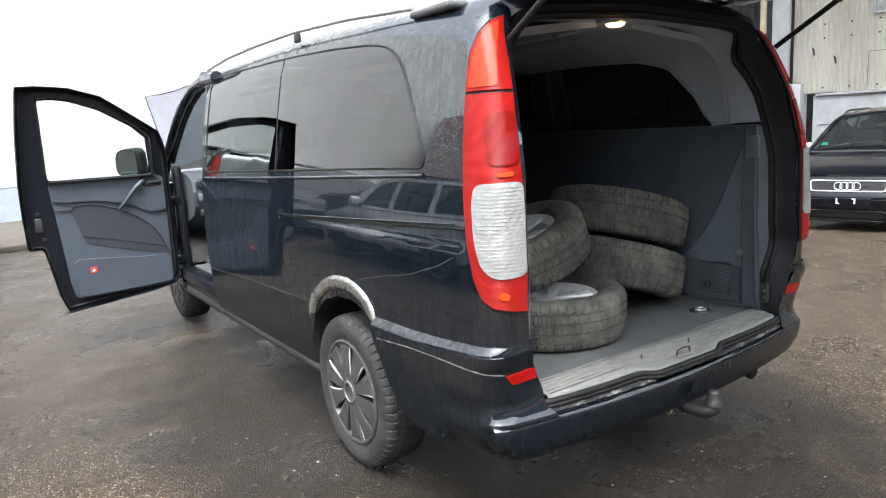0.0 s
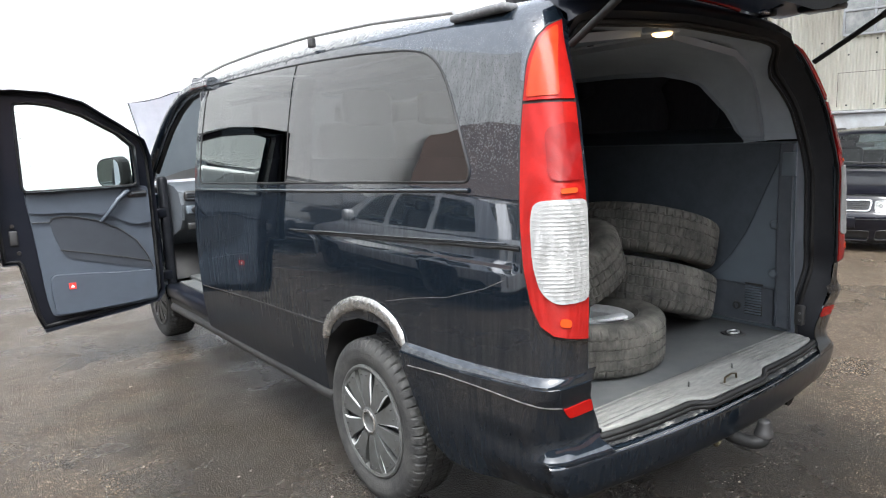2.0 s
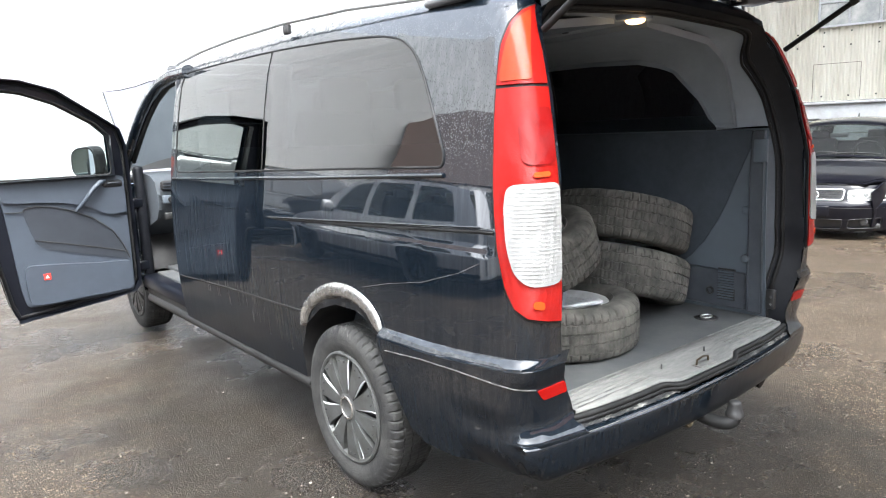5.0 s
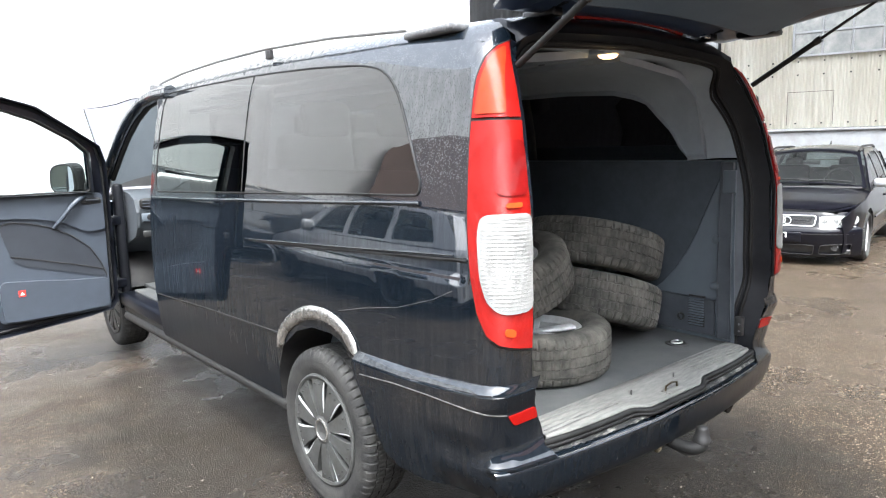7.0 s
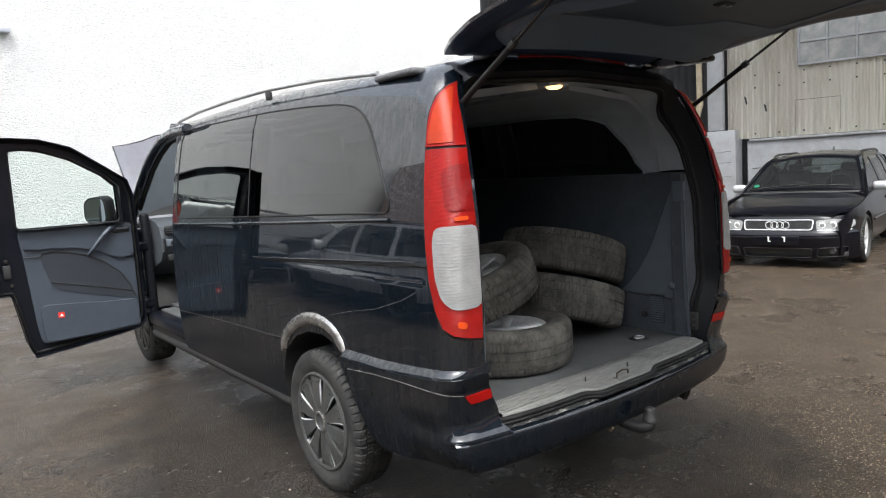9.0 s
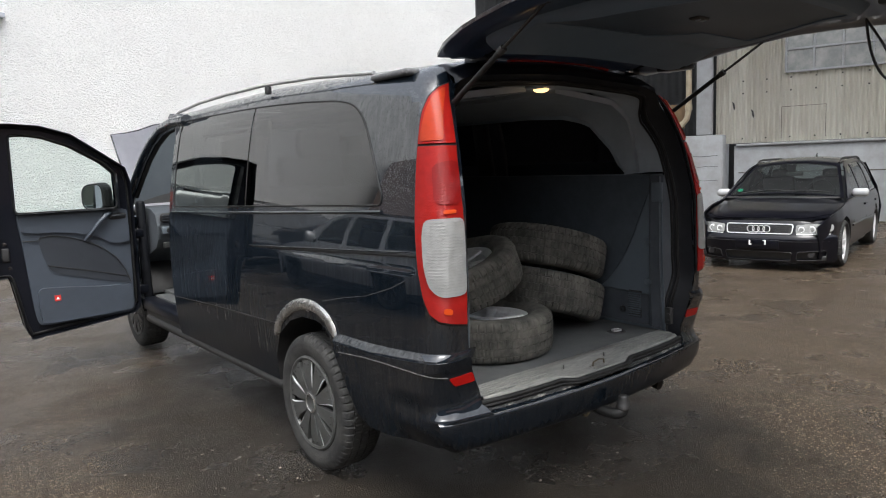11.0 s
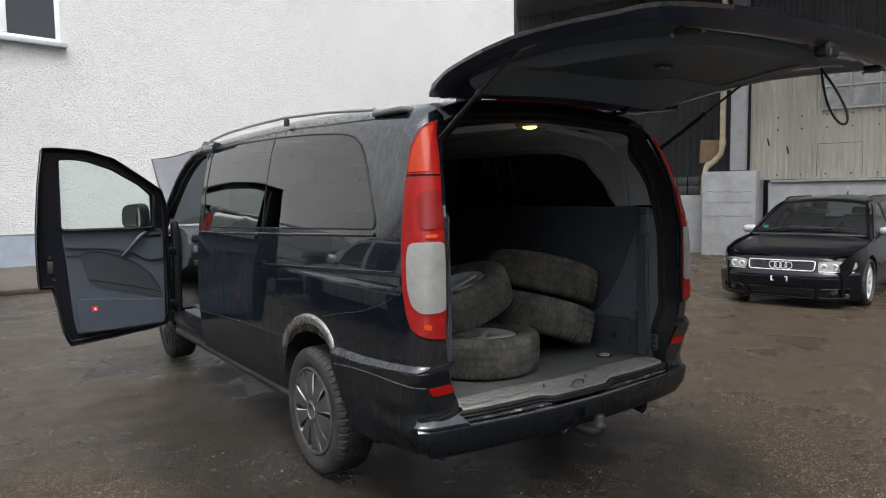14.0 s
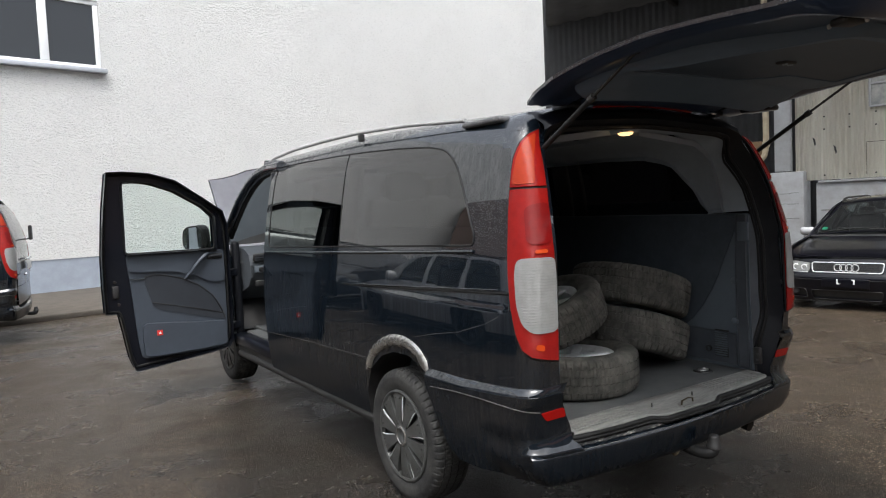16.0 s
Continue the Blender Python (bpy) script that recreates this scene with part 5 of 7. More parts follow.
            part("vent_back", box((0.004, 0.085, 0.15), (0.6895, 0.42, 0.64)), BLACK, low_trim)
            for y, z in ((0.327, 0.995), (0.327, 0.775)):
                part("plug", revolve([(0.0, -0.006), (0.014, -0.007), (0.019, -0.003), (0.02, 0.004)], 20, at=(0.673, y, z)), TRIM_DARK, low_trim)
            part("socket", revolve([(0.010, 0.01), (0.012, -0.008), (0.018, -0.008), (0.02, 0.004)], 20, at=(0.688, 0.50, 0.60)), BLACK, low_trim, "round lashing socket")
            plate = part("catch_plate", box((0.026, 0.04, 0.088), (0.700, 0.215, 0.60), 0.006), BLACK, low_trim, "black catch plate with two screws")
            for sz in (0.58, 0.612):
                part("screw", revolve([(0.0, -0.003), (0.005, -0.003), (0.006, 0.002)], 10, at=(0.686, 0.208, sz)), CHROME, plate)
            part("clip", box((0.014, 0.06, 0.10), (0.668, 0.268, 1.26), 0.004), TRIM_DARK, low_trim)
        part("window_post", box((0.03, 0.15, 0.52), (0.845 * side, 1.79, 1.47), 0.01, turn=Matrix.Rotation(-0.16 * side, 4, "Y")), BLACK, van)
    part("headliner", box((0.95, 2.9, 0.02), (0, 1.80, 1.802), 0.006), TRIM_LIGHT, van, "pale headliner")
    dome = part("dome_lamp", box((0.13, 0.08, 0.024), (-0.085, 0.385, 1.784), 0.009), TRIM_LIGHT, van)
    part("lens", revolve([(0.0, -0.010), (0.022, -0.009), (0.033, -0.004), (0.037, 0.004)], 24, "Z", at=(-0.085, 0.38, 1.768)), LIT_LENS, dome, "lit warm dome lamp")
    hook = part("ceiling_hook", revolve([(0.0, -0.010), (0.016, -0.009), (0.020, -0.003), (0.021, 0.004)], 16, "Z", at=(-0.06, 0.72, 1.788)), TRIM_DARK, van, "small grey ceiling hook")
    part("hook_tip", box((0.012, 0.030, 0.010), (-0.06, 0.735, 1.776), 0.003), TRIM_DARK, hook)
    bulb = new("dome_bulb", bpy.data.lights.new("dome_bulb", "POINT"))
    bulb.data.energy, bulb.data.color, bulb.data.shadow_soft_size = 0.015, (1.0, 0.72, 0.4), 0.03
    bulb.location = (-0.085, 0.38, 1.735)
    # opening: jamb, header and seal
    edge = [Vector(flank(s, v)) for s, v in fine_line(PILLAR[1:], 0.08)]
    top = [Vector((-0.66, 0.275, 1.775)), Vector((-0.58, 0.285, 1.80)), Vector((-0.40, 0.29, 1.812)), Vector((-0.18, 0.30, 1.825)), Vector((0.0, 0.305, 1.832))]
    low = [Vector((-0.70, 0.158, 0.468))] + [Vector(bumper_surface(s, v)) for s, v in ((-0.078, 0.474), (-0.042, 0.489), (-0.024, 0.52), (-0.004, 0.58), (0.001, 0.64))] + [Vector(flank(0.040, 0.745))]
    half = low + edge[:-1] + top
    half = curved(half, 4)
    loop = half + [Vector((-p.x, p.y, p.z)) for p in half[-2::-1]]

    def ring_at(inset_at, forward, down=0.0):
        out = []
        for p in loop:
            inset = inset_at * (0.52 + 0.48 * min(1.0, max(0.0, (p.z - 1.50) / 0.25)))
            side = (1 if p.x > 0 else -1) * (0.752 - inset)
            low = min(1.0, max(0.0, (0.80 - p.z) / 0.12)) * min(1.0, inset / 0.04)
            x = p.x * (1 - inset / 0.75)
            high = min(1.0, max(0.0, (p.z - 1.68) / 0.10))
            q = Vector((x + (side - x) * low, p.y + forward * (1 - 0.6 * high), p.z if p.z < 0.7 else p.z - (inset * (1 - 0.5 * high) + down) * max(0.0, (p.z - 1.15) / 0.65)))
            out.append(q)
        return out

    part("door_jamb", sheet([loop, ring_at(0.008, 0.02), ring_at(0.028, 0.055), ring_at(0.045, 0.085), ring_at(0.062, 0.095), [b if b.z < 1.34 else a for a, b in zip(ring_at(0.0655, 0.099), ring_at(0.072, 0.105))]]), JAMB_MATTE, van, "dark painted tailgate jamb")
    part("tailgate_seal", tube(ring_at(0.052, 0.082), 0.010, 8), RUBBER_SEAL, van, "black rubber tailgate seal")
    part("inner_seal", tube(ring_at(0.072, 0.105), 0.006, 8), RUBBER_SEAL, van)
    # lining that runs from the seal to the ceiling and the side walls
    for side in (1, -1):
        flare = [q for q in ring_at(0.074, 0.107) if q.x * side > 0.5 and 0.51 < q.z < 1.36]
        rows = [[q, q.lerp(Vector((0.679 * side, 0.256, q.z)), 0.45) + Vector((0.004 * side, 0.004, 0)), Vector((0.679 * side, 0.256, q.z))] for q in sorted(flare, key=lambda q: q.z)]
        part("corner_trim", sheet(rows), TRIM, van, "grey plastic trim beside the seal")
    section = [Vector((abs(inner_wall(0.6, v)[0]), 0.49, v)) for v in np.linspace(1.35, 1.775, 60)]
    section += [Vector((x, 0.49, 1.787)) for x in np.linspace(0.46, 0.0, 40)]
    rows = []
    for q in ring_at(0.066, 0.100):
        if q.z > 1.352:
            a = math.atan2(q.z - 1.15, abs(q.x))
            e = min(section, key=lambda p: abs(math.atan2(p.z - 1.15, p.x) - a))
            e = Vector((e.x * (1 if q.x > 0 else -1) * 0.985, e.y, e.z - 0.004))
            rows.append([q.lerp(e, k) + Vector((0, 0, 0.004 * sin(pi * k))) for k in (0.0, 0.1, 0.4, 0.7, 1.0)])
    part("rear_lining", sheet(rows), TRIM_LIGHT, van, "pale grey lining behind the tailgate seal")
    head = []
    for p in [Vector(flank(0.215, 1.80)), *top]:
        head.append([p, Vector((p.x, p.y + 0.005, p.z + 0.025)), Vector((p.x, p.y + 0.045, p.z + 0.05 + 0.01 * (1 - (p.x / 0.7) ** 2))), Vector((p.x * 0.99, p.y + 0.12, 1.845 + 0.032 * (1 - (p.x / 0.75) ** 2)))])
    head += [[Vector((-q.x, q.y, q.z)) for q in r] for r in head[-2::-1]]
    part("roof_header", sheet(head), JAMB, van, "dark painted edge above the opening")
    part("high_brake_lamp", tube([(x, 0.315 + 0.012 * (x / 0.3) ** 2, 1.893 - 0.02 * (x / 0.4) ** 2) for x in np.linspace(-0.34, 0.34, 15)], 0.010, 6), LAMP_RED, van, "slim red high brake lamp")
    for x in (-0.5, 0.5):
        h = part("hinge", box((0.05, 0.14, 0.03), (x, 0.34, 1.872), 0.008), JAMB, van, "painted tailgate hinge")
        part("hinge_arm", tube([(x, 0.40, 1.868), (x, 0.33, 1.885), (x, 0.24, 1.90)], 0.012, 8), JAMB, h)
    part("washer_clip", box((0.06, 0.03, 0.02), (0.47, 0.29, 1.872), 0.006), CHROME, van)
    tailgate(van)
    tow_hitch(van)
    covered_wheel(van, (-0.850, 1.150, 0.297), 0.342, 0.215, 0.2)
    covered_wheel(van, (-0.80, 4.47, 0.292), 0.338)
    for y in (1.15, 4.47):
        w = part("wheel", tyre_mesh(0.338, 0.21, 0.205), TYRE_WET, van, "", Matrix.Translation((0.82, y, 0.292)))
        part("backing", revolve([(0.0, 0.07), (0.205, 0.07), (0.207, 0.03)], 32), CAP_GREY, w)
    part("axle", tube([(-0.75, 1.15, 0.335), (0.75, 1.15, 0.335)], 0.05, 10), BLACK, van)
    part("exhaust", tube([(0.50, 0.9, 0.33), (0.52, 0.4, 0.305), (0.54, 0.24, 0.285), (0.545, 0.165, 0.268)], 0.032, 12), RUST_BLACK, van)
    cab(van)
    front_door(van)
    return van


def curved(points, n):
    """A smooth line through the points."""
    out = []
    for i in range(len(points) - 1):
        p0, p1, p2, p3 = points[max(0, i - 1)], points[i], points[i + 1], points[min(len(points) - 1, i + 2)]
        for k in range(n):
            t = k / n
            out.append(0.5 * (2 * p1 + (p2 - p0) * t + (2 * p0 - 5 * p1 + 4 * p2 - p3) * t * t + (3 * p1 - p0 - 3 * p2 + p3) * t ** 3))
    return out + [points[-1]]


def resampled(poly, n):
    """n points at even spacing round an outline, closed."""
    pts = [Vector(p) for p in poly] + [Vector(poly[0])]
    lens = [0.0]
    for a, b in zip(pts, pts[1:]):
        lens.append(lens[-1] + (b - a).length)
    out = []
    for i in range(n + 1):
        d = lens[-1] * i / n
        k = min(len(pts) - 2, max(j for j in range(len(lens)) if lens[j] <= d + 1e-9))
        t = (d - lens[k]) / max(1e-9, lens[k + 1] - lens[k])
        out.append(tuple(pts[k].lerp(pts[k + 1], min(1.0, t))))
    return out


def thing_part(van, at):
    """A lashing ring sunk in the load floor."""
    r = part("lashing_ring", revolve([(0.052, -0.002), (0.05, 0.004), (0.038, 0.004), (0.034, -0.004)], 24, "Z"), BLACK, van, "recessed lashing ring", Matrix.Translation(at))
    part("ring", tube([(0.03 * cos(a), 0.022 * sin(a), 0.006) for a in np.linspace(0, 2 * pi, 13)[:-1]], 0.004, 6, closed=True), RAIL_GREY, r)
    return r


def tailgate(van):
    """The raised tailgate: outer skin, painted inner frame, grey trim, struts, lock and strap."""
    half = [(-0.70, 0.37), (-0.76, 0.26), (-0.80, 0.10), (-0.815, -0.15), (-0.82, -0.5), (-0.818, -0.80), (-0.812, -0.93), (-0.765, -1.01), (-0.62, -1.045), (-0.3, -1.065)]
    outl = half + [(-x, y) for x, y in half[::-1]]
    gate = part("tailgate", skin("tailgate", hatch_top, outl, (), 0.07, 0.0, 0.014, 1), PAINT, van, "raised dark blue tailgate")

    def inset(k, near=0.0):
        out = []
        for x, y in outl:
            yy = -0.34 + (y + 0.34) * (1 - k / 0.7)
            out.append((x * (1 - k / 0.82), yy + (near if y < -0.5 else 0)))
        return out

    bands = [(0.0, 0.013), (0.012, 0.020), (0.03, 0.022), (0.045, 0.036), (0.085, 0.040), (0.10, 0.034), (0.16, 0.032), (0.30, 0.034), (0.48, 0.036)]
    rows = [[hatch_under(dep + 0.030 * min(1.0, k / 0.04) * min(1.0, max(0.0, (-y - 0.82) / 0.14)))(x, y) for x, y in resampled(inset(k), 120)] for k, dep in bands]
    part("inner_frame", sheet(rows), GATE_PAINT, gate, "dark painted inner frame")
    trim_outl = [(-0.60, 0.17), (-0.672, 0.12), (-0.672, 0.04), (-0.632, -0.10), (-0.56, -0.32), (-0.48, -0.52), (-0.41, -0.655), (-0.41, -0.76), (-0.37, -0.825), (-0.08, -0.845)]
    trim_outl = rounded(trim_outl + [(-x, y) for x, y in trim_outl[::-1]], 0.04)
    inner = [(x * 0.945, -0.30 + (y + 0.30) * 0.94) for x, y in trim_outl]

    def trim_depth(x, y):
        """How far the panel hangs below the skin: it rises from the hinge to a crease, bulges down, and lifts again to the lower edge."""
        crease = -0.07 - 0.02 * (x / 0.55) ** 2
        if y > crease:
            return 0.052 + 0.035 * min(1.0, (y - crease) / 0.24)
        k = min(1.0, (crease - y) / 0.62)
        return 0.052 + 0.042 * sin(pi * 0.5 * min(1.0, k * 2.2)) - 0.018 * k * k

    def trim_face(x, y):
        return (x, y, hatch_top(x, y)[2] - trim_depth(x, y))

    field = rounded([(-0.585, -0.10), (-0.40, -0.085), (0.09, -0.07), (0.15, -0.28), (0.48, -0.30), (0.44, -0.46), (0.35, -0.66), (0.32, -0.765), (-0.32, -0.765), (-0.35, -0.66), (-0.46, -0.46), (-0.54, -0.26)], 0.02)
    liner = part("trim_panel", skin("trim_panel", trim_face, inner, [field], 0.035, 0.0, 0.004, -1), HATCH_TRIM, gate, "grey plastic trim panel with a raised middle")
    part("trim_field", skin("trim_field", trim_face, field, (), 0.04, -0.004, 0.0, -1), HATCH_FIELD, liner, "darker middle field of the trim")
    ring0, ring1 = resampled(trim_outl, 200), resampled(inner, 200)
    rows = []
    for k, q in ((0.0, 0.0), (0.05, 0.30), (0.5, 0.75), (1.0, 1.0)):
        rows.append([hatch_under(0.032 + (trim_depth(bx, by) - 0.032) * q)(ax + (bx - ax) * k, ay + (by - ay) * k) for (ax, ay), (bx, by) in zip(ring0, ring1)])
    part("trim_edge", sheet(rows), HATCH_TRIM, liner, "sloping edge of the trim panel")
    z = trim_face(-0.10, -0.42)[2] + 0.002
    grip = part("grip", box((0.075, 0.045, 0.014), (-0.10, -0.42, z), 0.006), BLACK, liner, "black grip recess")
    for dx in (-0.016, 0.018):
        part("grip_stud", box((0.008, 0.022, 0.008), (-0.10 + dx, -0.425, z - 0.008), 0.003), TRIM_LIGHT, grip)
    for side in (-1, 1):
        p = part("buffer_plate", box((0.075, 0.062, 0.022), (0.612 * side, -0.892, 1.921), 0.009, turn=Matrix.Rotation(0.35 * side, 4, "Z")), BLACK, gate, "black stop buffer with two screws")
        for x, y, z in ((0.632, -0.850, 1.917), (0.598, -0.934, 1.920)):
            part("screw", revolve([(0.0, -0.010), (0.003, -0.010), (0.0055, -0.007), (0.006, 0.002)], 12, "Z", at=(x * side, y, z)), RAIL_GREY, p)
    part("hinge_panel", box((0.10, 0.16, 0.03), (0.66, 0.16, hatch_top(0.66, 0.16)[2] - 0.055), 0.012), JAMB, gate)
    z = hatch_top(0, -0.97)[2]
    lock = part("lock", box((0.085, 0.05, 0.05), (0.0, -1.005, z - 0.085), 0.010), BLACK, gate, "tailgate lock")
    part("lock_claw", box((0.014, 0.03, 0.026), (-0.03, -1.02, z - 0.100), 0.004), CAP_GREY, lock)
    for x in (-0.10, 0.09):
        part("lock_bolt", revolve([(0.0, -0.010), (0.006, -0.010), (0.009, -0.006), (0.010, 0.004)], 10, "Z", at=(x, -0.985, z - 0.078)), CAP_GREY, lock)
    top = Vector((0.385, -0.80, hatch_top(0.385, -0.80)[2] - 0.085))
    drop, out = [], Vector((0.45, -0.89, 0.0))
    for a in np.linspace(0, 2 * pi, 41)[:-1]:
        u = 0.5 - 0.5 * cos(a)
        drop.append(top + out * (0.085 * u + 0.036 * sin(a) * u ** 0.6) + Vector((0, 0, -0.225 * u)))
    part("pull_strap", tube(drop, 0.0045, 6, closed=True, flat=1.5), BLACK, gate, "black pull strap hanging down")
    for side in (-1, 1):
        a, b = Vector((0.745 * side, 0.222, 1.68)), Vector((0.74 * side, -0.265, 1.965))
        d = (b - a).normalized()
        mid = a + d * 0.31
        s = part("gas_strut", tube([a, mid], 0.011, 10), RUBBER_SEAL, van, "black gas strut")
        part("rod", tube([mid, b], 0.006, 8), STEEL, s)
        part("collar", tube([mid - d * 0.015, mid + d * 0.012], 0.0145, 10), BLACK, s)
        part("ball_joint", revolve([(0.0, -0.014), (0.010, -0.010), (0.014, 0.0), (0.010, 0.010), (0.0, 0.014)], 12, at=b), STEEL, s)


def tow_hitch(van):
    h = part("tow_hitch", tube(curved([Vector(q) for q in ((-0.03, 0.45, 0.330), (-0.03, 0.20, 0.318), (-0.025, 0.10, 0.298), (-0.012, 0.035, 0.294), (0.012, 0.010, 0.303), (0.020, 0.010, 0.330))], 5), 0.025, 12), RUBBER_SEAL, van, "black tow hitch")
    part("tow_ball", revolve([(0.0, 0.028), (0.016, 0.026), (0.022, 0.021), (0.0235, 0.014), (0.024, 0.010), (0.029, -0.016), (0.033, -0.021), (0.033, -0.034), (0.027, -0.038)], 22, "Z", at=(0.022, 0.010, 0.352)), BLACK, h, "tow ball under a black cap")
    part("tow_socket", tube([(-0.125, 0.22, 0.335), (-0.128, 0.105, 0.315)], 0.024, 16), BLACK, h, "black trailer socket")
    part("brass_ring", tube([(-0.128 + 0.020 * cos(a), 0.103, 0.315 + 0.020 * sin(a)) for a in np.linspace(0, 2 * pi, 17)[:-1]], 0.006, 6, closed=True), BRASS, h, "dull brass ring")
    part("bracket", box((0.20, 0.04, 0.06), (-0.07, 0.15, 0.345), 0.01), STEEL, h)
    part("rear_silencer", box((0.34, 0.2, 0.10), (-0.45, 0.48, 0.37), 0.04), BLACK, van)


def cab(van):
    """Front end as seen past the open door: jambs, dashboard, seats, screen and raised bonnet."""
    for side in (1, -1):
        fend = [(4.06, 0.33), (4.06, 1.12), (4.5, 1.10), (5.0, 0.95), (5.16, 0.80), (5.16, 0.36), (4.93, 0.34), (4.90, 0.47), (4.82, 0.60), (4.66, 0.71), (4.47, 0.74), (4.28, 0.71), (4.13, 0.60), (4.08, 0.47)]
        part("front_wing", skin("front_wing", flank, fend, (), 0.08, 0.0, 0.03, -1, (side,)), PAINT, van, "dark blue front wing")
        line = [Vector(flank(s, v)) for s, v in fend[6:]]
        part("arch_liner", sheet([[(p.x * side, p.y, p.z) for p in line], [(-0.55 * side, p.y, p.z) for p in line]]), BLACK, van)
        pil = [flank(3.0, 1.80), flank(3.30, 1.81), (-0.815, 3.55, 1.79), (-0.83, 3.75, 1.715), (-0.855, 3.92, 1.60), (-0.88, 4.07, 1.46), (-0.90, 4.25, 1.30), (-0.91, 4.45, 1.13)]
        part("door_arch", tube([(p[0] * side, p[1], p[2]) for p in pil], 0.042, 10), PAINT, van, "dark blue windscreen pillar")
        part("door_seal", tube([(p[0] * 0.965 * side, p[1] - 0.03, p[2] - 0.03) for p in pil[:-1]], 0.016, 8), RUBBER_SEAL, van)
        part("door_sill", box((0.20, 0.98, 0.10), (-0.84 * side, 3.58, 0.40), 0.025), JAMB, van, "door sill")
        part("step_plate", box((0.30, 0.86, 0.02), (-0.70 * side, 3.58, 0.455), 0.006), CARPET, van, "grey entry step")
        part("a_post", box((0.07, 0.08, 0.85), (-0.885 * side, 4.09, 0.82), 0.025), JAMB_MATTE, van, "painted hinge post")
        part("b_post", box((0.12, 0.06, 1.36), (-0.835 * side, 3.13, 1.10), 0.02, turn=Matrix.Rotation(0.055 * side, 4, "Y")), JAMB, van)
    shut = [(3.15, 0.34), (3.15, 1.79), (3.5, 1.775), (3.75, 1.70), (3.93, 1.585), (4.05, 1.46), (4.05, 0.34)]
    pane_r = rounded([(3.27, 1.21), (3.27, 1.72), (3.48, 1.70), (3.72, 1.62), (3.93, 1.47), (3.93, 1.20)], 0.03)
    shut_door = part("front_door", skin("shut_door", flank, shut, [pane_r], 0.09, 0.0, 0.04, -1, (-1,)), PAINT, van, "closed front door")
    part("door_card", box((0.05, 0.84, 0.80), (0.86, 3.60, 0.80), 0.02), TRIM_DARK, shut_door)
    pr = part("door_glass", skin("shut_glass", flank, pane_r, (), 0.1, -0.004, 0.0, -1, (-1,)), CLEAR, shut_door)
    pr.visible_shadow = False
    glass = []
    for x in np.linspace(-0.80, 0.80, 9):
        c = 0.10 * (1 - (x / 0.8) ** 2)
        glass.append([(x, 3.50 + c, 1.845), (x * 1.04, 3.95 + c, 1.58), (x * 1.09, 4.42 + c, 1.20)])
    ws = part("windscreen", sheet(glass), CLEAR, van, "clear windscreen")
    ws.visible_shadow = False
    part("front_roof_edge", tube([(x, 3.46 + 0.09 * (1 - (x / 0.8) ** 2), 1.862 + 0.03 * (1 - (x / 0.8) ** 2)) for x in np.linspace(-0.78, 0.78, 9)], 0.03, 8), PAINT, van)
    part("cowl", box((1.70, 0.30, 0.06), (0, 4.55, 1.13), 0.02), BLACK, van)
    part("front_bumper", box((1.84, 0.24, 0.50), (0, 5.18, 0.56), 0.09), PAINT, van, "dark blue front bumper")
    part("engine_bay", box((1.55, 0.55, 0.5), (0, 4.82, 0.72), 0.03), BLACK, van, "dark engine bay")
    # raised bonnet: hinged below the screen, leaning back
    rows = []
    for q in np.linspace(-1, 1, 17):
        k = abs(q)
        row = []
        for t in np.linspace(0, 1, 8):
            x = q * (0.80 + 0.125 * t)
            y = 4.50 + 0.12 * t + 0.05 * sin(pi * t) * (1 - k ** 3) - 0.02 * (1 - k ** 4)
            z = 1.12 + (0.685 + 0.13 * (1 - k * k)) * t - (0.02 * t if 0.7 < k < 0.9 else 0)
            row.append((x, y, z))
        rows.append(row)
    # pale colour paints the sky's reflection on the wet dark bonnet
    hood = part("bonnet", sheet(rows, thick=0.02), HOOD_SHEEN, van, "raised bonnet wet with rain, its sky reflection put into a pale colour")
    rim_pts = [r[-1] for r in rows]
    part("bonnet_edge", tube([(x, y + 0.01, z) for x, y, z in [rows[0][3], rows[0][5], *rim_pts, rows[-1][5], rows[-1][3]]], 0.010, 6), PAINT, hood)
    # dashboard
    prof = [(4.40, 1.17), (4.20, 1.19), (4.00, 1.17), (3.90, 1.13), (3.86, 1.04), (3.87, 0.93), (3.93, 0.86), (4.12, 0.80), (4.38, 0.62), (4.42, 0.5)]
    dash = part("dashboard", sheet([[(x, y + 0.03 * (abs(x) / 0.8) ** 2, z) for y, z in prof] for x in np.linspace(-0.82, 0.82, 15)]), DASH, van, "grey dashboard")
    for side in (1, -1):
        part("dash_end", prism([(y, z) for y, z in prof], 0.02, None, Matrix.Translation((-0.83 * side, 0, 0)) @ Matrix(((0, 0, 1, 0), (1, 0, 0, 0), (0, 1, 0, 0), (0, 0, 0, 1)))), DASH, dash)
    vent = part("air_vent", box((0.16, 0.03, 0.075), (-0.72, 3.875, 1.10), 0.02, turn=Matrix.Rotation(0.25, 4, "X")), BLACK, dash, "oval air vent")
    for k in range(3):
        part("slat", box((0.13, 0.012, 0.006), (-0.72, 3.858, 1.08 + 0.02 * k)), TRIM, vent)
    part("switch_panel", box((0.15, 0.02, 0.06), (-0.72, 3.865, 1.00), 0.008), TRIM_DARK, dash)
    part("light_knob", revolve([(0.0, -0.02), (0.018, -0.018), (0.022, 0.0)], 16, "Y", at=(-0.74, 3.855, 1.0)), BLACK, dash)
    part("switch_panel", box((0.12, 0.02, 0.05), (-0.73, 3.88, 0.88), 0.008), BLACK, dash)
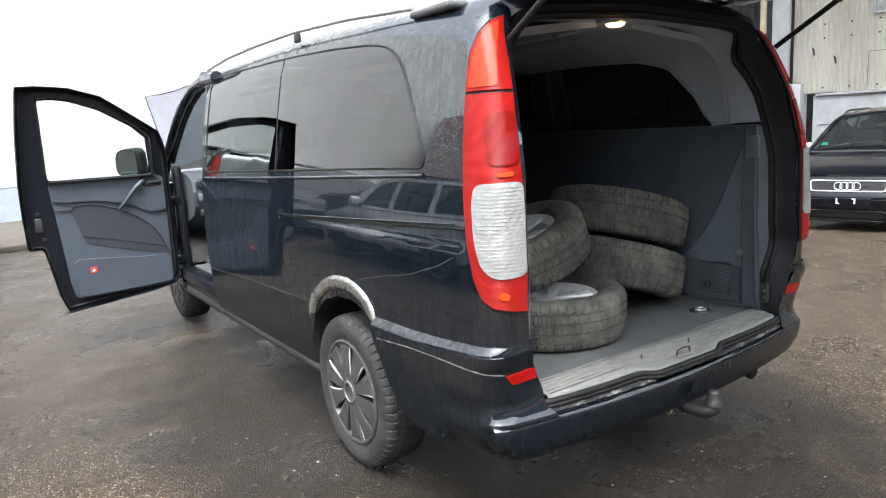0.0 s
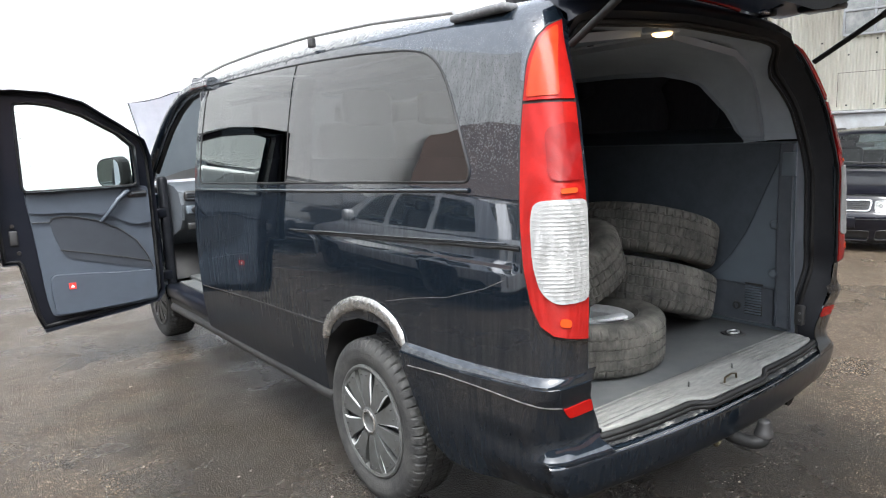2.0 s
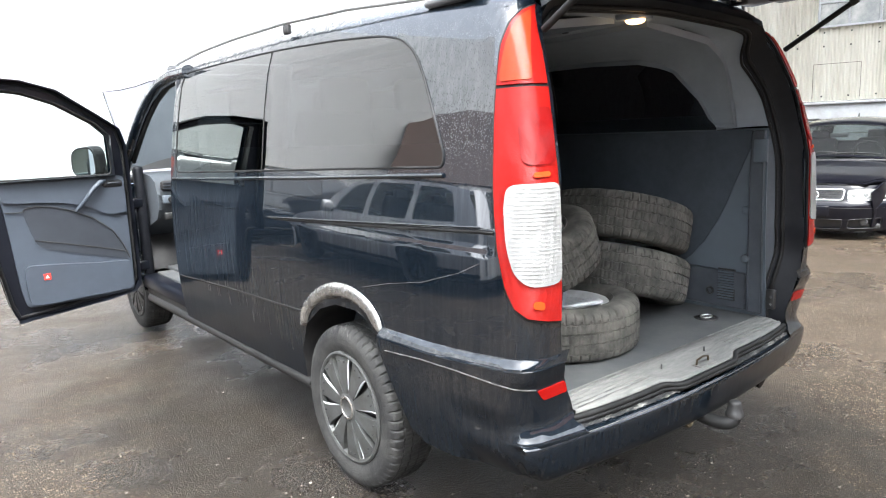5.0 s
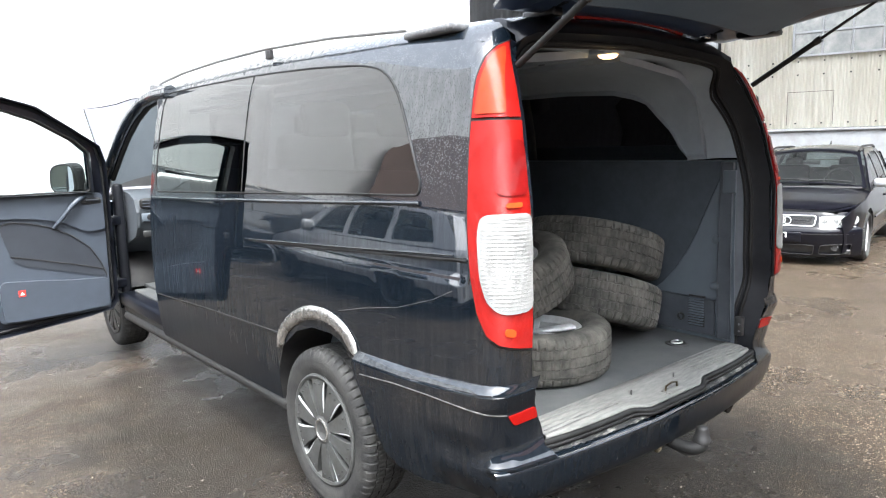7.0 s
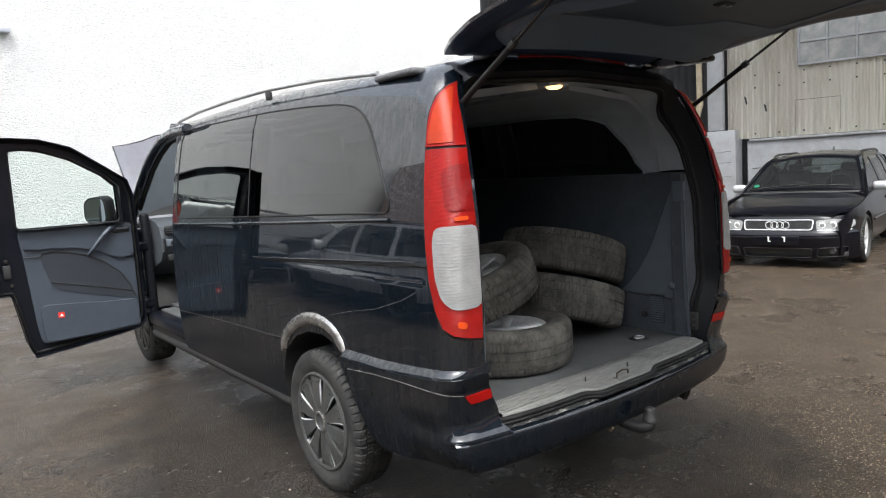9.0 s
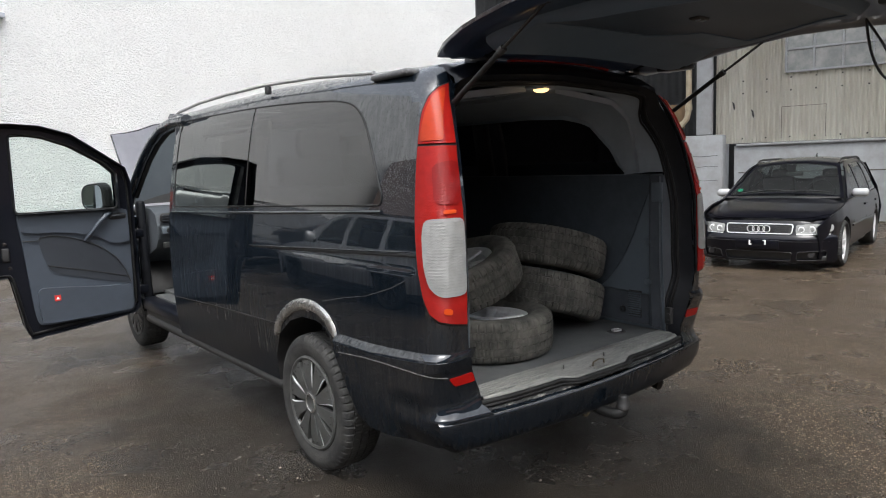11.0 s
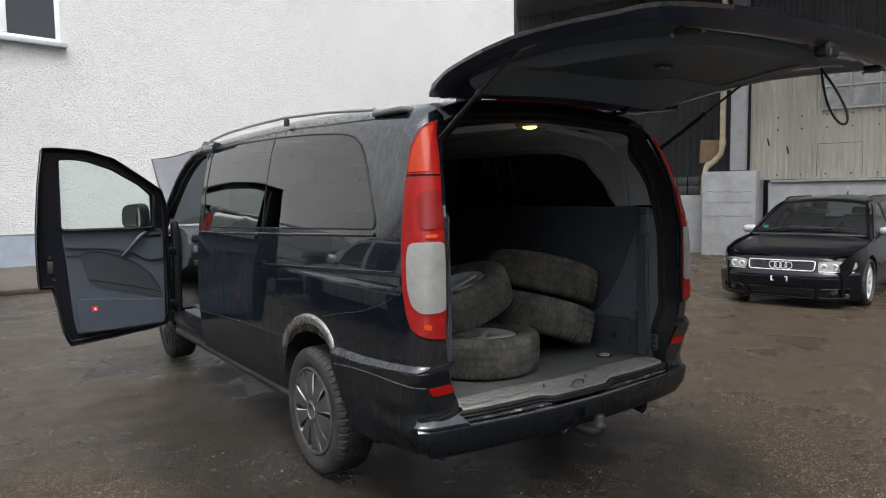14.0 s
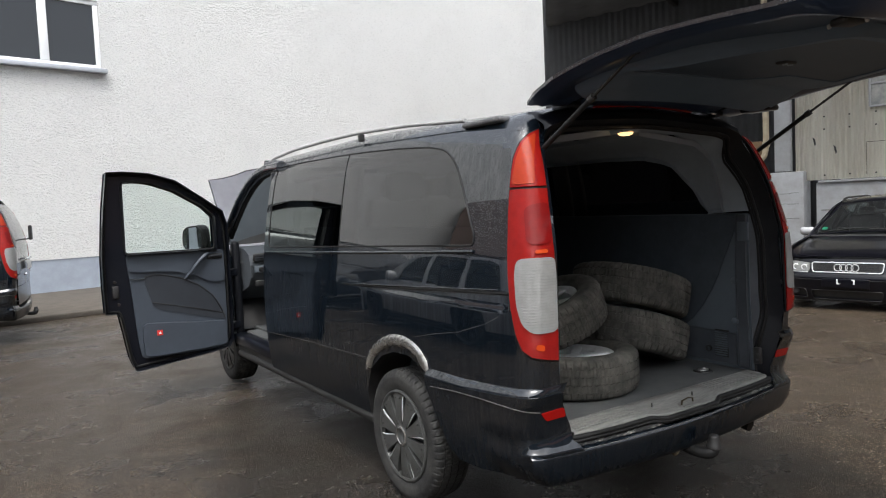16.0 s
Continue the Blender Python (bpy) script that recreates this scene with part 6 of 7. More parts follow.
    part("steering_wheel", tube([(-0.42 + 0.19 * cos(a), 3.66 - 0.10 * sin(a), 1.10 + 0.16 * sin(a)) for a in np.linspace(0, 2 * pi, 25)[:-1]], 0.016, 8, closed=True), BLACK, van)
    part("cab_floor", box((1.5, 1.2, 0.03), (0, 3.75, 0.47), 0.005), CARPET, van)
    seat = part("rear_seat", box((1.32, 0.46, 0.16), (0.02, 2.25, 0.80), 0.05), SEAT_CLOTH, van, "dark cloth rear bench seat")
    part("seat_base", box((1.22, 0.40, 0.28), (0.02, 2.25, 0.61), 0.03), BLACK, seat)
    # backs widened across the van to block daylight from the cab
    for x, wide in ((-0.42, 0.43), (0.24, 0.87)):
        part("backrest", box((wide, 0.13, 0.74), (x, 1.98, 1.17), 0.05, turn=Matrix.Rotation(-0.14, 4, "X")), SEAT_CLOTH, seat)
    for x in (-0.42, 0.04, 0.46):
        part("headrest", box((0.27, 0.10, 0.18), (x, 1.90, 1.60), 0.04), SEAT_CLOTH, seat)
    for x, wide in ((-0.48, 0.5), (0.34, 0.92)):
        seat = part("front_seat", box((wide, 0.5, 0.16), (x, 3.30, 0.80), 0.05), SEAT_CLOTH, van, "dark cloth front seat")
        part("seat_base", box((0.42, 0.42, 0.28), (x, 3.32, 0.61), 0.03), BLACK, seat)
        part("backrest", box((wide, 0.13, 0.66), (x, 3.02, 1.17), 0.05, turn=Matrix.Rotation(-0.16, 4, "X")), SEAT_CLOTH, seat)
        for hx in ((x,) if wide < 0.6 else (0.10, 0.55)):
            part("headrest", box((0.28, 0.10, 0.20), (hx, 2.93, 1.60), 0.04), SEAT_CLOTH, seat)


DOOR_HINGE = (-0.955, 4.05)


def front_door(van):
    """The wide-open front door: its inner side faces the tail. d runs out from the hinge, z up."""
    def face(depth):
        return lambda d, z: (DOOR_HINGE[0] - d, DOOR_HINGE[1] + depth + d * 0.03, z)

    outl = [(0.02, 0.42), (0.06, 0.36), (0.22, 0.33), (0.60, 0.285), (0.795, 0.262), (0.83, 0.36), (0.86, 0.55), (0.885, 0.70), (0.905, 0.735), (0.985, 0.735), (0.99, 0.95), (0.985, 1.20), (0.955, 1.55),
            (0.915, 1.845), (0.80, 1.85), (0.61, 1.835), (0.41, 1.775), (0.20, 1.625), (0.05, 1.515), (0.02, 1.40), (0.015, 1.2)]
    glass = [(0.112, 1.195), (0.115, 1.47), (0.20, 1.555), (0.41, 1.685), (0.60, 1.755), (0.72, 1.772), (0.80, 1.765), (0.808, 1.74), (0.815, 1.195)]
    door = part("front_door", skin("front_door", face(0.0), outl, [glass], 0.07, 0.0, -0.10, -1), JAMB, van, "wide open front door with grey trim")
    part("outer_skin", skin("outer_skin", face(0.10), outl, [glass], 0.09, 0.0, 0.0, 1), PAINT, door)
    pane = part("door_glass", skin("door_glass", face(0.05), rounded(glass, 0.03), (), 0.1, 0.0, 0.0, -1), CLEAR, door, "greenish clear door glass")
    pane.visible_shadow = False
    part("glass_seal", tube([face(-0.004)(d, z) for d, z in fine(rounded(glass, 0.04), 0.06)], 0.010, 6, closed=True), RUBBER_SEAL, door)
    rim = [(d + (0.45 - d) * 0.035, z + (1.1 - z) * 0.03) for d, z in outl]
    part("door_rubber", tube([face(-0.008)(d, z) for d, z in fine(rim, 0.07)], 0.010, 6, closed=True), RUBBER_SEAL, door)
    # trim panel in layers
    card = rounded([(0.055, 0.355), (0.30, 0.347), (0.66, 0.343), (0.735, 0.347), (0.757, 0.46), (0.775, 0.73), (0.793, 0.99), (0.806, 1.10), (0.810, 1.195), (0.05, 1.19)], 0.035)
    panel = part("door_trim", skin("door_trim", face(-0.03), card, (), 0.06, 0.0, 0.03, -1), DOOR_TRIM, door, "grey plastic door trim")
    top = rounded([(0.055, 0.93), (0.055, 1.186), (0.808, 1.190), (0.800, 1.06), (0.70, 1.045), (0.60, 1.045), (0.45, 1.03), (0.30, 0.99), (0.17, 0.92)], 0.03)
    part("upper_trim", skin("upper_trim", face(-0.052), top, (), 0.06, 0.0, 0.03, -1), DOOR_TRIM, panel)
    curve = rounded([(0.067, 0.593), (0.102, 0.695), (0.163, 0.807), (0.268, 0.899), (0.395, 0.968), (0.52, 1.005), (0.613, 1.018), (0.679, 1.011), (0.685, 0.96), (0.664, 0.873), (0.63, 0.758), (0.57, 0.722), (0.435, 0.685), (0.285, 0.644), (0.131, 0.601)], 0.03)
    part("armrest_field", skin("armrest_field", face(-0.036), curve, (), 0.06, 0.0, 0.02, -1), DOOR_FIELD, panel, "darker curved field")
    part("field_edge", tube([face(-0.040)(d, z) for d, z in fine_line([(0.79, 0.993), (0.69, 0.988), (0.675, 1.010), (0.613, 1.021), (0.52, 1.008), (0.395, 0.971), (0.268, 0.902), (0.163, 0.810), (0.102, 0.698), (0.067, 0.596)], 0.04)], 0.004, 6), BLACK, panel)
    lip = [(0.075, 0.645), (0.18, 0.676), (0.281, 0.705), (0.40, 0.735), (0.494, 0.760), (0.60, 0.785), (0.642, 0.795)]
    part("pocket_seam", tube([face(-0.038)(d, z) for d, z in lip], 0.004, 5), BLACK, panel)
    pocket = rounded([(0.075, 0.385), (0.30, 0.372), (0.62, 0.362), (0.715, 0.365), (0.728, 0.50), (0.728, 0.60), (0.70, 0.632), (0.504, 0.618), (0.289, 0.595), (0.07, 0.585)], 0.03)
    part("door_pocket", skin("door_pocket", face(-0.075), pocket, (), 0.06, 0.0, 0.045, -1), DOOR_TRIM, panel, "bulging door pocket")
    part("grab_handle", tube([face(k)(d, z) for d, z, k in ((0.175, 1.165, -0.05), (0.215, 1.150, -0.085), (0.262, 1.11, -0.095), (0.325, 1.03, -0.085), (0.375, 0.965, -0.05))], [0.018, 0.018, 0.016, 0.014, 0.012], 10), DOOR_TRIM, panel, "slanting grab handle")
    part("release_cup", box((0.13, 0.02, 0.045), face(-0.052)(0.13, 1.135), 0.012), BLACK, panel)
    part("release_lever", box((0.09, 0.014, 0.016), face(-0.066)(0.125, 1.14), 0.006), DOOR_FIELD, panel, "door release lever")
    d, z = 0.605, 0.548
    st = part("warning_sticker", box((0.042, 0.004, 0.042), face(-0.078)(d, z), 0.0), WARN_RED, panel, "square red warning sticker")
    part("triangle", prism([(-0.012, -0.009), (0.012, -0.009), (0, 0.012)], 0.002, None, Matrix.Translation(face(-0.0825)(d, z)) @ Matrix.Rotation(pi / 2, 4, "X")), WHITE_MARK, st)
    for dd, zz in ((0.90, 0.98), (0.905, 0.88), (0.88, 0.80)):
        part("lock_bolt", revolve([(0.0, -0.012), (0.012, -0.010), (0.014, 0.0)], 10, "Y", at=face(-0.002)(dd, zz)), STEEL, door)
    part("door_lock", box((0.05, 0.02, 0.10), face(-0.006)(0.90, 0.90), 0.008), BLACK, door)
    for zz in (0.52, 0.98):
        part("door_hinge", box((0.09, 0.05, 0.07), (DOOR_HINGE[0] + 0.03, DOOR_HINGE[1] + 0.02, zz), 0.012), JAMB, door)
    # mirror outside the glass; with the door wide open its glass looks out across the yard
    shape = rounded([(-0.115, -0.100), (-0.105, 0.100), (0.098, 0.118), (0.112, -0.118)], 0.075, 6)
    facing = Matrix(((0.60, 0.0, -0.80, -1.205), (-0.80, 0.0, -0.60, 4.205), (0.0, 1.0, 0.0, 1.288), (0.0, 0.0, 0.0, 1.0)))
    mir = part("door_mirror", prism(shape, 0.115, None, facing @ Matrix.Translation((0, 0, -0.115)), 0.030), BLACK, door, "black door mirror")
    part("mirror_rim", tube([facing @ Vector((x * 0.90, y * 0.90, 0.0)) for x, y in shape], 0.008, 6, closed=True), BLACK, mir)
    part("mirror_glass", prism([(x * 0.88, y * 0.88) for x, y in shape], 0.004, None, facing @ Matrix.Translation((0, 0, 0.001))), MIRROR, mir)
    part("mirror_arm", box((0.13, 0.08, 0.07), (-1.075, 4.20, 1.225), 0.02), BLACK, mir)


VAN = open_van()


# ---- loose wheels in the load space ----
def loose_wheel(at, tilt_y, tilt_x, spin, label, radius=0.322, width=0.205):
    m = Matrix.Translation(at) @ Euler((tilt_x, tilt_y, 0)).to_matrix().to_4x4() @ Matrix.Rotation(-pi / 2, 4, "Y") @ Matrix.Rotation(spin, 4, "X")
    w = thing("loose_wheel", label, "wheel", m, "loose wheels in the van")
    part("tyre", tyre_mesh(radius, width, 0.2), TYRE, w, "dusty worn tyre")
    alloy_wheel(w)
    return w


loose_wheel((-0.195, 0.665, 0.616), 0.0, 0.0, 0.4, "dusty tyre on a silver rim, lying flat on the load floor")
loose_wheel((-0.240, 0.83, 0.872), -0.34, -0.05, 1.0, "dusty tyre on a silver rim, leaning on the wheel below")
loose_wheel((0.356, 0.80, 0.698), 0.33, -0.05, 0.0, "dusty worn tyre propped aslant against the side trim", 0.335, 0.215)
loose_wheel((0.418, 0.83, 0.926), 0.32, -0.05, 0.7, "dusty worn tyre stacked on another, aslant", 0.335, 0.215)


# ---- estate car: y runs back from its nose, x across, mirrored ----
CAR_W = [(0.10, 0.80), (0.20, 0.835), (0.35, 0.862), (0.55, 0.868), (0.70, 0.862), (0.82, 0.835), (0.86, 0.80), (1.02, 0.735), (1.20, 0.655), (1.31, 0.58), (1.36, 0.50)]
CAR_PLAN = [(0.0, 0.30), (0.08, 0.19), (0.2, 0.11), (0.4, 0.055), (0.7, 0.015), (1.2, 0.0), (3.2, 0.0), (4.0, 0.04), (4.3, 0.09), (4.46, 0.18)]
HOOD_Z = [(0.10, 0.625), (0.2, 0.668), (0.4, 0.715), (0.8, 0.790), (1.25, 0.855)]


def cabin_z(z):
    """The cabin's height over the waist."""
    return z + max(0.0, z - 0.86) * 0.11


def car_side(s, v):
    return (-(soft(CAR_W, v, 1, 0.02) - soft(CAR_PLAN, s, 1, 0.05)), s, cabin_z(v))


def car_nose(x, z):
    prof = [(0.08, 0.10), (0.16, 0.05), (0.28, 0.02), (0.40, 0.0), (0.44, 0.015), (0.47, 0.05), (0.60, 0.085), (0.66, 0.12)]
    return (x, soft(prof, z, 1, 0.015) + 0.06 * (x / 0.8) ** 2 + 0.26 * max(0.0, (abs(x) - 0.35) / 0.5) ** 2.6, z)


def car_hood(x, y):
    return (x, y, soft(HOOD_Z, y, 1, 0.05) + 0.03 * (1 - (x / 0.8) ** 2) - 0.06 * max(0.0, (abs(x) - 0.6) / 0.25) ** 2)


def car_top(x, y):
    rows = [(1.15, 0.860), (1.25, 0.905), (1.6, 1.08), (1.98, 1.255), (2.10, 1.29), (2.6, 1.325), (3.2, 1.325), (3.8, 1.295), (4.1, 1.25)]
    half = [(1.15, 0.76), (2.0, 0.57), (3.8, 0.56), (4.2, 0.54)]
    h = table(half, y)
    return (x, y, cabin_z(soft(rows, y, 1, 0.05) + 0.03 - 0.05 * (x / h) ** 2))


def ellipse_arch(y, r, z=0.30, n=13, a0=-0.18, a1=pi + 0.18):
    return [(y + r * cos(a), z + r * sin(a)) for a in np.linspace(a0, a1, n)]


def estate_car(name, label, m, paint, rim_mat=None):
    car = thing(name, label, "car", m)
    low = [(0.15, 0.16)] + ellipse_arch(0.85, 0.345)[::-1] + ellipse_arch(3.46, 0.345)[::-1] + [(4.44, 0.24), (4.46, 0.60), (4.40, 0.86), (1.20, 0.845), (0.8, 0.79), (0.4, 0.72), (0.2, 0.66), (0.08, 0.56)]
    for side in (1, -1):
        b = part("side_panel", skin("car_side", car_side, low, (), 0.09, 0.0, 0.02, -1, (side,)), paint, car)
        for y, nm in ((1.36, "door_gap"), (2.42, "door_gap"), (3.28, "door_gap")):
            part(nm, tube([(p[0] * side, p[1], p[2]) for p in offset_line([(y, 0.25), (y, 0.55), (y, 0.84)], 0.0, car_side)], 0.004, 4), BLACK, b)
        for y in (1.98, 3.02):
            px, py, pz = car_side(y + 0.3, 0.72)
            part("door_handle", box((0.03, 0.15, 0.03), ((px - 0.01) * side, py, pz), 0.008), paint, b)
        part("rub_strip", tube([(p[0] * side, p[1], p[2]) for p in offset_line(fine_line([(1.25, 0.50), (3.05, 0.50)], 0.3), 0.004, car_side)], 0.014, 6), paint, b)
        upper = [(1.22, 0.85), (1.55, 1.03), (1.95, 1.235), (2.25, 1.30), (3.2, 1.315), (3.75, 1.285), (4.02, 1.235), (4.34, 0.87)]
        wins = [rounded([(1.62, 0.885), (1.88, 1.11), (2.05, 1.205), (2.36, 1.25), (2.36, 0.875)], 0.03), rounded([(2.46, 0.875), (2.46, 1.255), (3.16, 1.265), (3.24, 1.12), (3.24, 0.88)], 0.03),
                rounded([(3.34, 0.885), (3.32, 1.12), (3.26, 1.255), (3.66, 1.245), (3.84, 1.18), (4.02, 0.90)], 0.03)]
        part("cabin_side", skin("cabin_side", car_side, upper, wins, 0.08, 0.0, 0.02, -1, (side,)), paint, car)
        for w in wins:
            g = part("side_glass", skin("side_glass", car_side, w, (), 0.12, -0.006, 0.0, -1, (side,)), DARK_GLASS, car)
            g.visible_shadow = False
        liner = [Vector(car_side(s, v)) for s, v in ellipse_arch(0.85, 0.345)]
        liner2 = [Vector(car_side(s, v)) for s, v in ellipse_arch(3.46, 0.345)]
        for ln in (liner, liner2):
            part("arch_liner", sheet([[(p.x * side, p.y, p.z) for p in ln], [(-0.5 * side, p.y, p.z) for p in ln]]), BLACK, car)
        for y in (0.85, 3.46):
            w = part("wheel", tyre_mesh(0.30, 0.225, 0.225, 40), TYRE_WET, car, "wide wheel with silver spokes", Matrix.Translation((-0.745 * side, y, 0.30)))
            alloy_wheel(w, 0.228, 0.22, -side, 8, rim_mat)
        rail = [(-0.55, 2.05, 1.315), (-0.555, 2.15, 1.362), (-0.555, 2.35, 1.382), (-0.555, 3.4, 1.385), (-0.55, 3.7, 1.36), (-0.545, 3.8, 1.325)]
        part("roof_rail", tube([(p[0] * side, p[1], p[2]) for p in rail], 0.016, 8), BLACK, car)
        mir = part("door_mirror", box((0.20, 0.10, 0.115), (-0.90 * side, 1.58, 0.915), 0.045, segments=3), MIRROR_CAP, car, "silver door mirror")
        part("mirror_arm", box((0.12, 0.05, 0.04), (-0.80 * side, 1.60, 0.885), 0.015), BLACK, mir)
        part("fog_lamp", revolve([(0.0, 0.0), (0.035, 0.0), (0.045, 0.012)], 20, "Y", at=Vector(car_nose(0.60 * side, 0.22)) - Vector((0, 0.006, 0))), BLACK, car)
    part("bonnet", skin("bonnet", car_hood, rounded([(-0.78, 1.22), (-0.79, 0.7), (-0.74, 0.40), (-0.60, 0.19), (-0.42, 0.135), (0.42, 0.135), (0.60, 0.19), (0.74, 0.40), (0.79, 0.7), (0.78, 1.22)], 0.05), (), 0.08, 0.004, 0.02, 1), paint, car)
    wing = [(-0.80, 1.22), (-0.81, 0.7), (-0.77, 0.38), (-0.63, 0.15), (-0.42, 0.12), (0.42, 0.12), (0.63, 0.15), (0.77, 0.38), (0.81, 0.7), (0.80, 1.22)]
    part("front_wing", skin("front_wing", car_hood, wing, (), 0.1, -0.004, 0.0, 1), paint, car)
    bump = rounded([(-0.83, 0.12), (-0.845, 0.30), (-0.84, 0.455), (0.84, 0.455), (0.845, 0.30), (0.83, 0.12)], 0.04)
    intakes = [rounded([(-0.38, 0.135), (-0.40, 0.25), (0.40, 0.25), (0.38, 0.135)], 0.03), rounded([(-0.74, 0.15), (-0.76, 0.27), (-0.46, 0.255), (-0.44, 0.145)], 0.03),
               rounded([(0.44, 0.145), (0.46, 0.255), (0.76, 0.27), (0.74, 0.15)], 0.03)]
    bp = part("bumper", skin("car_bumper", car_nose, bump, intakes, 0.06, 0.012, 0.04, 1), paint, car)
    part("intake_mesh", skin("intake_mesh", car_nose, bump, (), 0.1, -0.03, 0.0, 1), BLACK, bp, "black intake mesh")
    for intake in intakes:
        part("intake_lip", tube([Vector(car_nose(x, z)) - Vector((0, 0.016, 0)) for x, z in fine(intake, 0.05)], 0.004, 6, closed=True), BLACK, bp)
    part("bumper_gap", tube([Vector(car_nose(x, 0.385)) - Vector((0, 0.013, 0)) for x in np.linspace(-0.78, 0.78, 21)], 0.004, 5), BLACK, bp)
    part("upper_nose", skin("upper_nose", car_nose, [(-0.80, 0.45), (-0.82, 0.56), (-0.78, 0.64), (0.78, 0.64), (0.82, 0.56), (0.80, 0.45)], (), 0.07, -0.01, 0.0, 1), paint, car)
    for side in (1, -1):
        hl = rounded([(0.43 * side, 0.475), (0.425 * side, 0.585), (0.60 * side, 0.600), (0.795 * side, 0.585), (0.80 * side, 0.515), (0.74 * side, 0.478)], 0.025)
        unit = part("headlight", skin("headlight", car_nose, hl, (), 0.05, 0.012, 0.03, 1), HEADLIGHT, car, "clear headlight")
        for x, r in ((0.49, 0.040), (0.60, 0.043)):
            c = Vector(car_nose(x * side, 0.53))
            ring = part("projector", revolve([(r * 0.60, -0.012), (r * 0.8, -0.016), (r, -0.006)], 20, "Y", at=c - Vector((0, 0.006, 0))), SILVER, unit, "pale lamp ring")
            part("bulb_glass", revolve([(0.0, -0.016), (r * 0.35, -0.014), (r * 0.58, -0.010)], 16, "Y", at=c - Vector((0, 0.006, 0))), HEADLIGHT, ring)
        mark = rounded([(0.66 * side, 0.49), (0.665 * side, 0.585), (0.672 * side, 0.585), (0.667 * side, 0.49)], 0.002)
        part("divider", skin("divider", car_nose, mark, (), 0.05, 0.016, 0.002, 1), CAP_GREY, unit)
        part("lower_trim", tube([Vector(car_nose(x * side, 0.471)) - Vector((0, 0.014, 0)) for x in np.linspace(0.44, 0.78, 9)], 0.006, 6), SILVER, unit)
    gr = rounded([(-0.385, 0.475), (-0.40, 0.595), (0.40, 0.595), (0.385, 0.475)], 0.035)
    grille = part("grille", skin("grille", car_nose, gr, (), 0.05, 0.004, 0.02, 1), BLACK, car, "black honeycomb grille in a silver frame")
    part("grille_frame", tube([Vector(car_nose(x, z)) - Vector((0, 0.012, 0)) for x, z in fine(gr, 0.05)], 0.0075, 8, closed=True), SILVER, grille)
    mesh = bmesh.new()
    for i in range(22):
        for j in range(4):
            x, z = -0.35 + i * 0.0333 + (j % 2) * 0.0166, 0.497 + j * 0.026
            if abs(x) < 0.365:
                c = Vector(car_nose(x, z)) - Vector((0, 0.008, 0))
                tube([c + Vector((0.016 * cos(a), 0, 0.016 * sin(a))) for a in np.linspace(0, 2 * pi, 7)[:-1]], 0.002, 3, mesh, closed=True)
    tagged(part("honeycomb", mesh, RUBBER_SEAL, grille), kind="stuff")
    for k in range(4):
        c = Vector(car_nose(-0.0945 + 0.063 * k, 0.535)) - Vector((0, 0.018 + 0.003 * (k % 2), 0))
        part("emblem_ring", tube([c + Vector((0.042 * cos(a), 0, 0.042 * sin(a))) for a in np.linspace(0, 2 * pi, 25)[:-1]], 0.0052, 6, closed=True), SILVER, grille)
    c = Vector(car_nose(0, 0.345))
    plate = part("plate_holder", box((0.52, 0.02, 0.115), c - Vector((0, 0.024, 0)), 0.004), paint, bp, "empty black number-plate holder")
    for x in (-0.085, 0.10):
        part("clip", box((0.018, 0.006, 0.06), c + Vector((x, -0.037, 0.022)), 0.002), WHITE_MARK, plate)
        part("clip", box((0.035, 0.006, 0.012), c + Vector((x + (0.01 if x < 0 else -0.01), -0.037, -0.004 if x < 0 else 0.048)), 0.002), WHITE_MARK, plate)
    # screen, roof, tail
    scr = [(-0.72, 1.23), (-0.545, 1.96), (0.545, 1.96), (0.72, 1.23)]
    g = part("windscreen", skin("windscreen", car_top, rounded(scr, 0.06), (), 0.1, 0.003, 0.0, 1), DARK_GLASS, car, "windscreen")
    g.visible_shadow = False
    part("sticker", revolve([(0.0, 0.0), (0.04, 0.0)], 18, "Z"), GREEN_MARK, g, "round green sticker", Matrix.Translation(Vector(car_top(-0.60, 1.36)) + Vector((0, 0, -0.004))) @ Matrix.Rotation(0.5, 4, "X"))
    part("screen_edge", skin("screen_edge", car_top, [(-0.765, 1.20), (-0.575, 2.0), (0.575, 2.0), (0.765, 1.20)], [rounded(scr, 0.06)], 0.1, 0.004, 0.01, 1), paint, car)
    part("roof", skin("car_roof", car_top, [(-0.565, 1.97), (-0.555, 4.12), (0.555, 4.12), (0.565, 1.97)], (), 0.1, 0.0, 0.02, 1), paint, car)
    part("aerial", tube([(0, 3.4, 1.40), (0, 3.44, 1.46)], [0.018, 0.006], 8), BLACK, car)
    for x0, x1 in ((-0.55, 0.08), (-0.02, 0.58)):
        part("wiper", tube([Vector(car_top(x0, 1.245)) + Vector((0, 0, 0.014)), Vector(car_top((x0 + x1) / 2, 1.265)) + Vector((0, 0, 0.018)), Vector(car_top(x1, 1.285)) + Vector((0, 0, 0.014))], 0.008, 6), BLACK, car)
    part("cowl", box((1.44, 0.16, 0.03), (0, 1.21, 0.865), 0.01), BLACK, car)
    rear = [[(x, 4.12 + 0.06 * (1 - (x / 0.6) ** 2), 1.282), (x * 1.25, 4.36 + 0.05 * (1 - (x / 0.6) ** 2), 0.88), (x * 1.35, 4.44 + 0.05 * (1 - (x / 0.6) ** 2), 0.55), (x * 1.3, 4.42, 0.2)] for x in np.linspace(-0.6, 0.6, 9)]
    part("tail", sheet([r[1:] for r in rear]), paint, car)
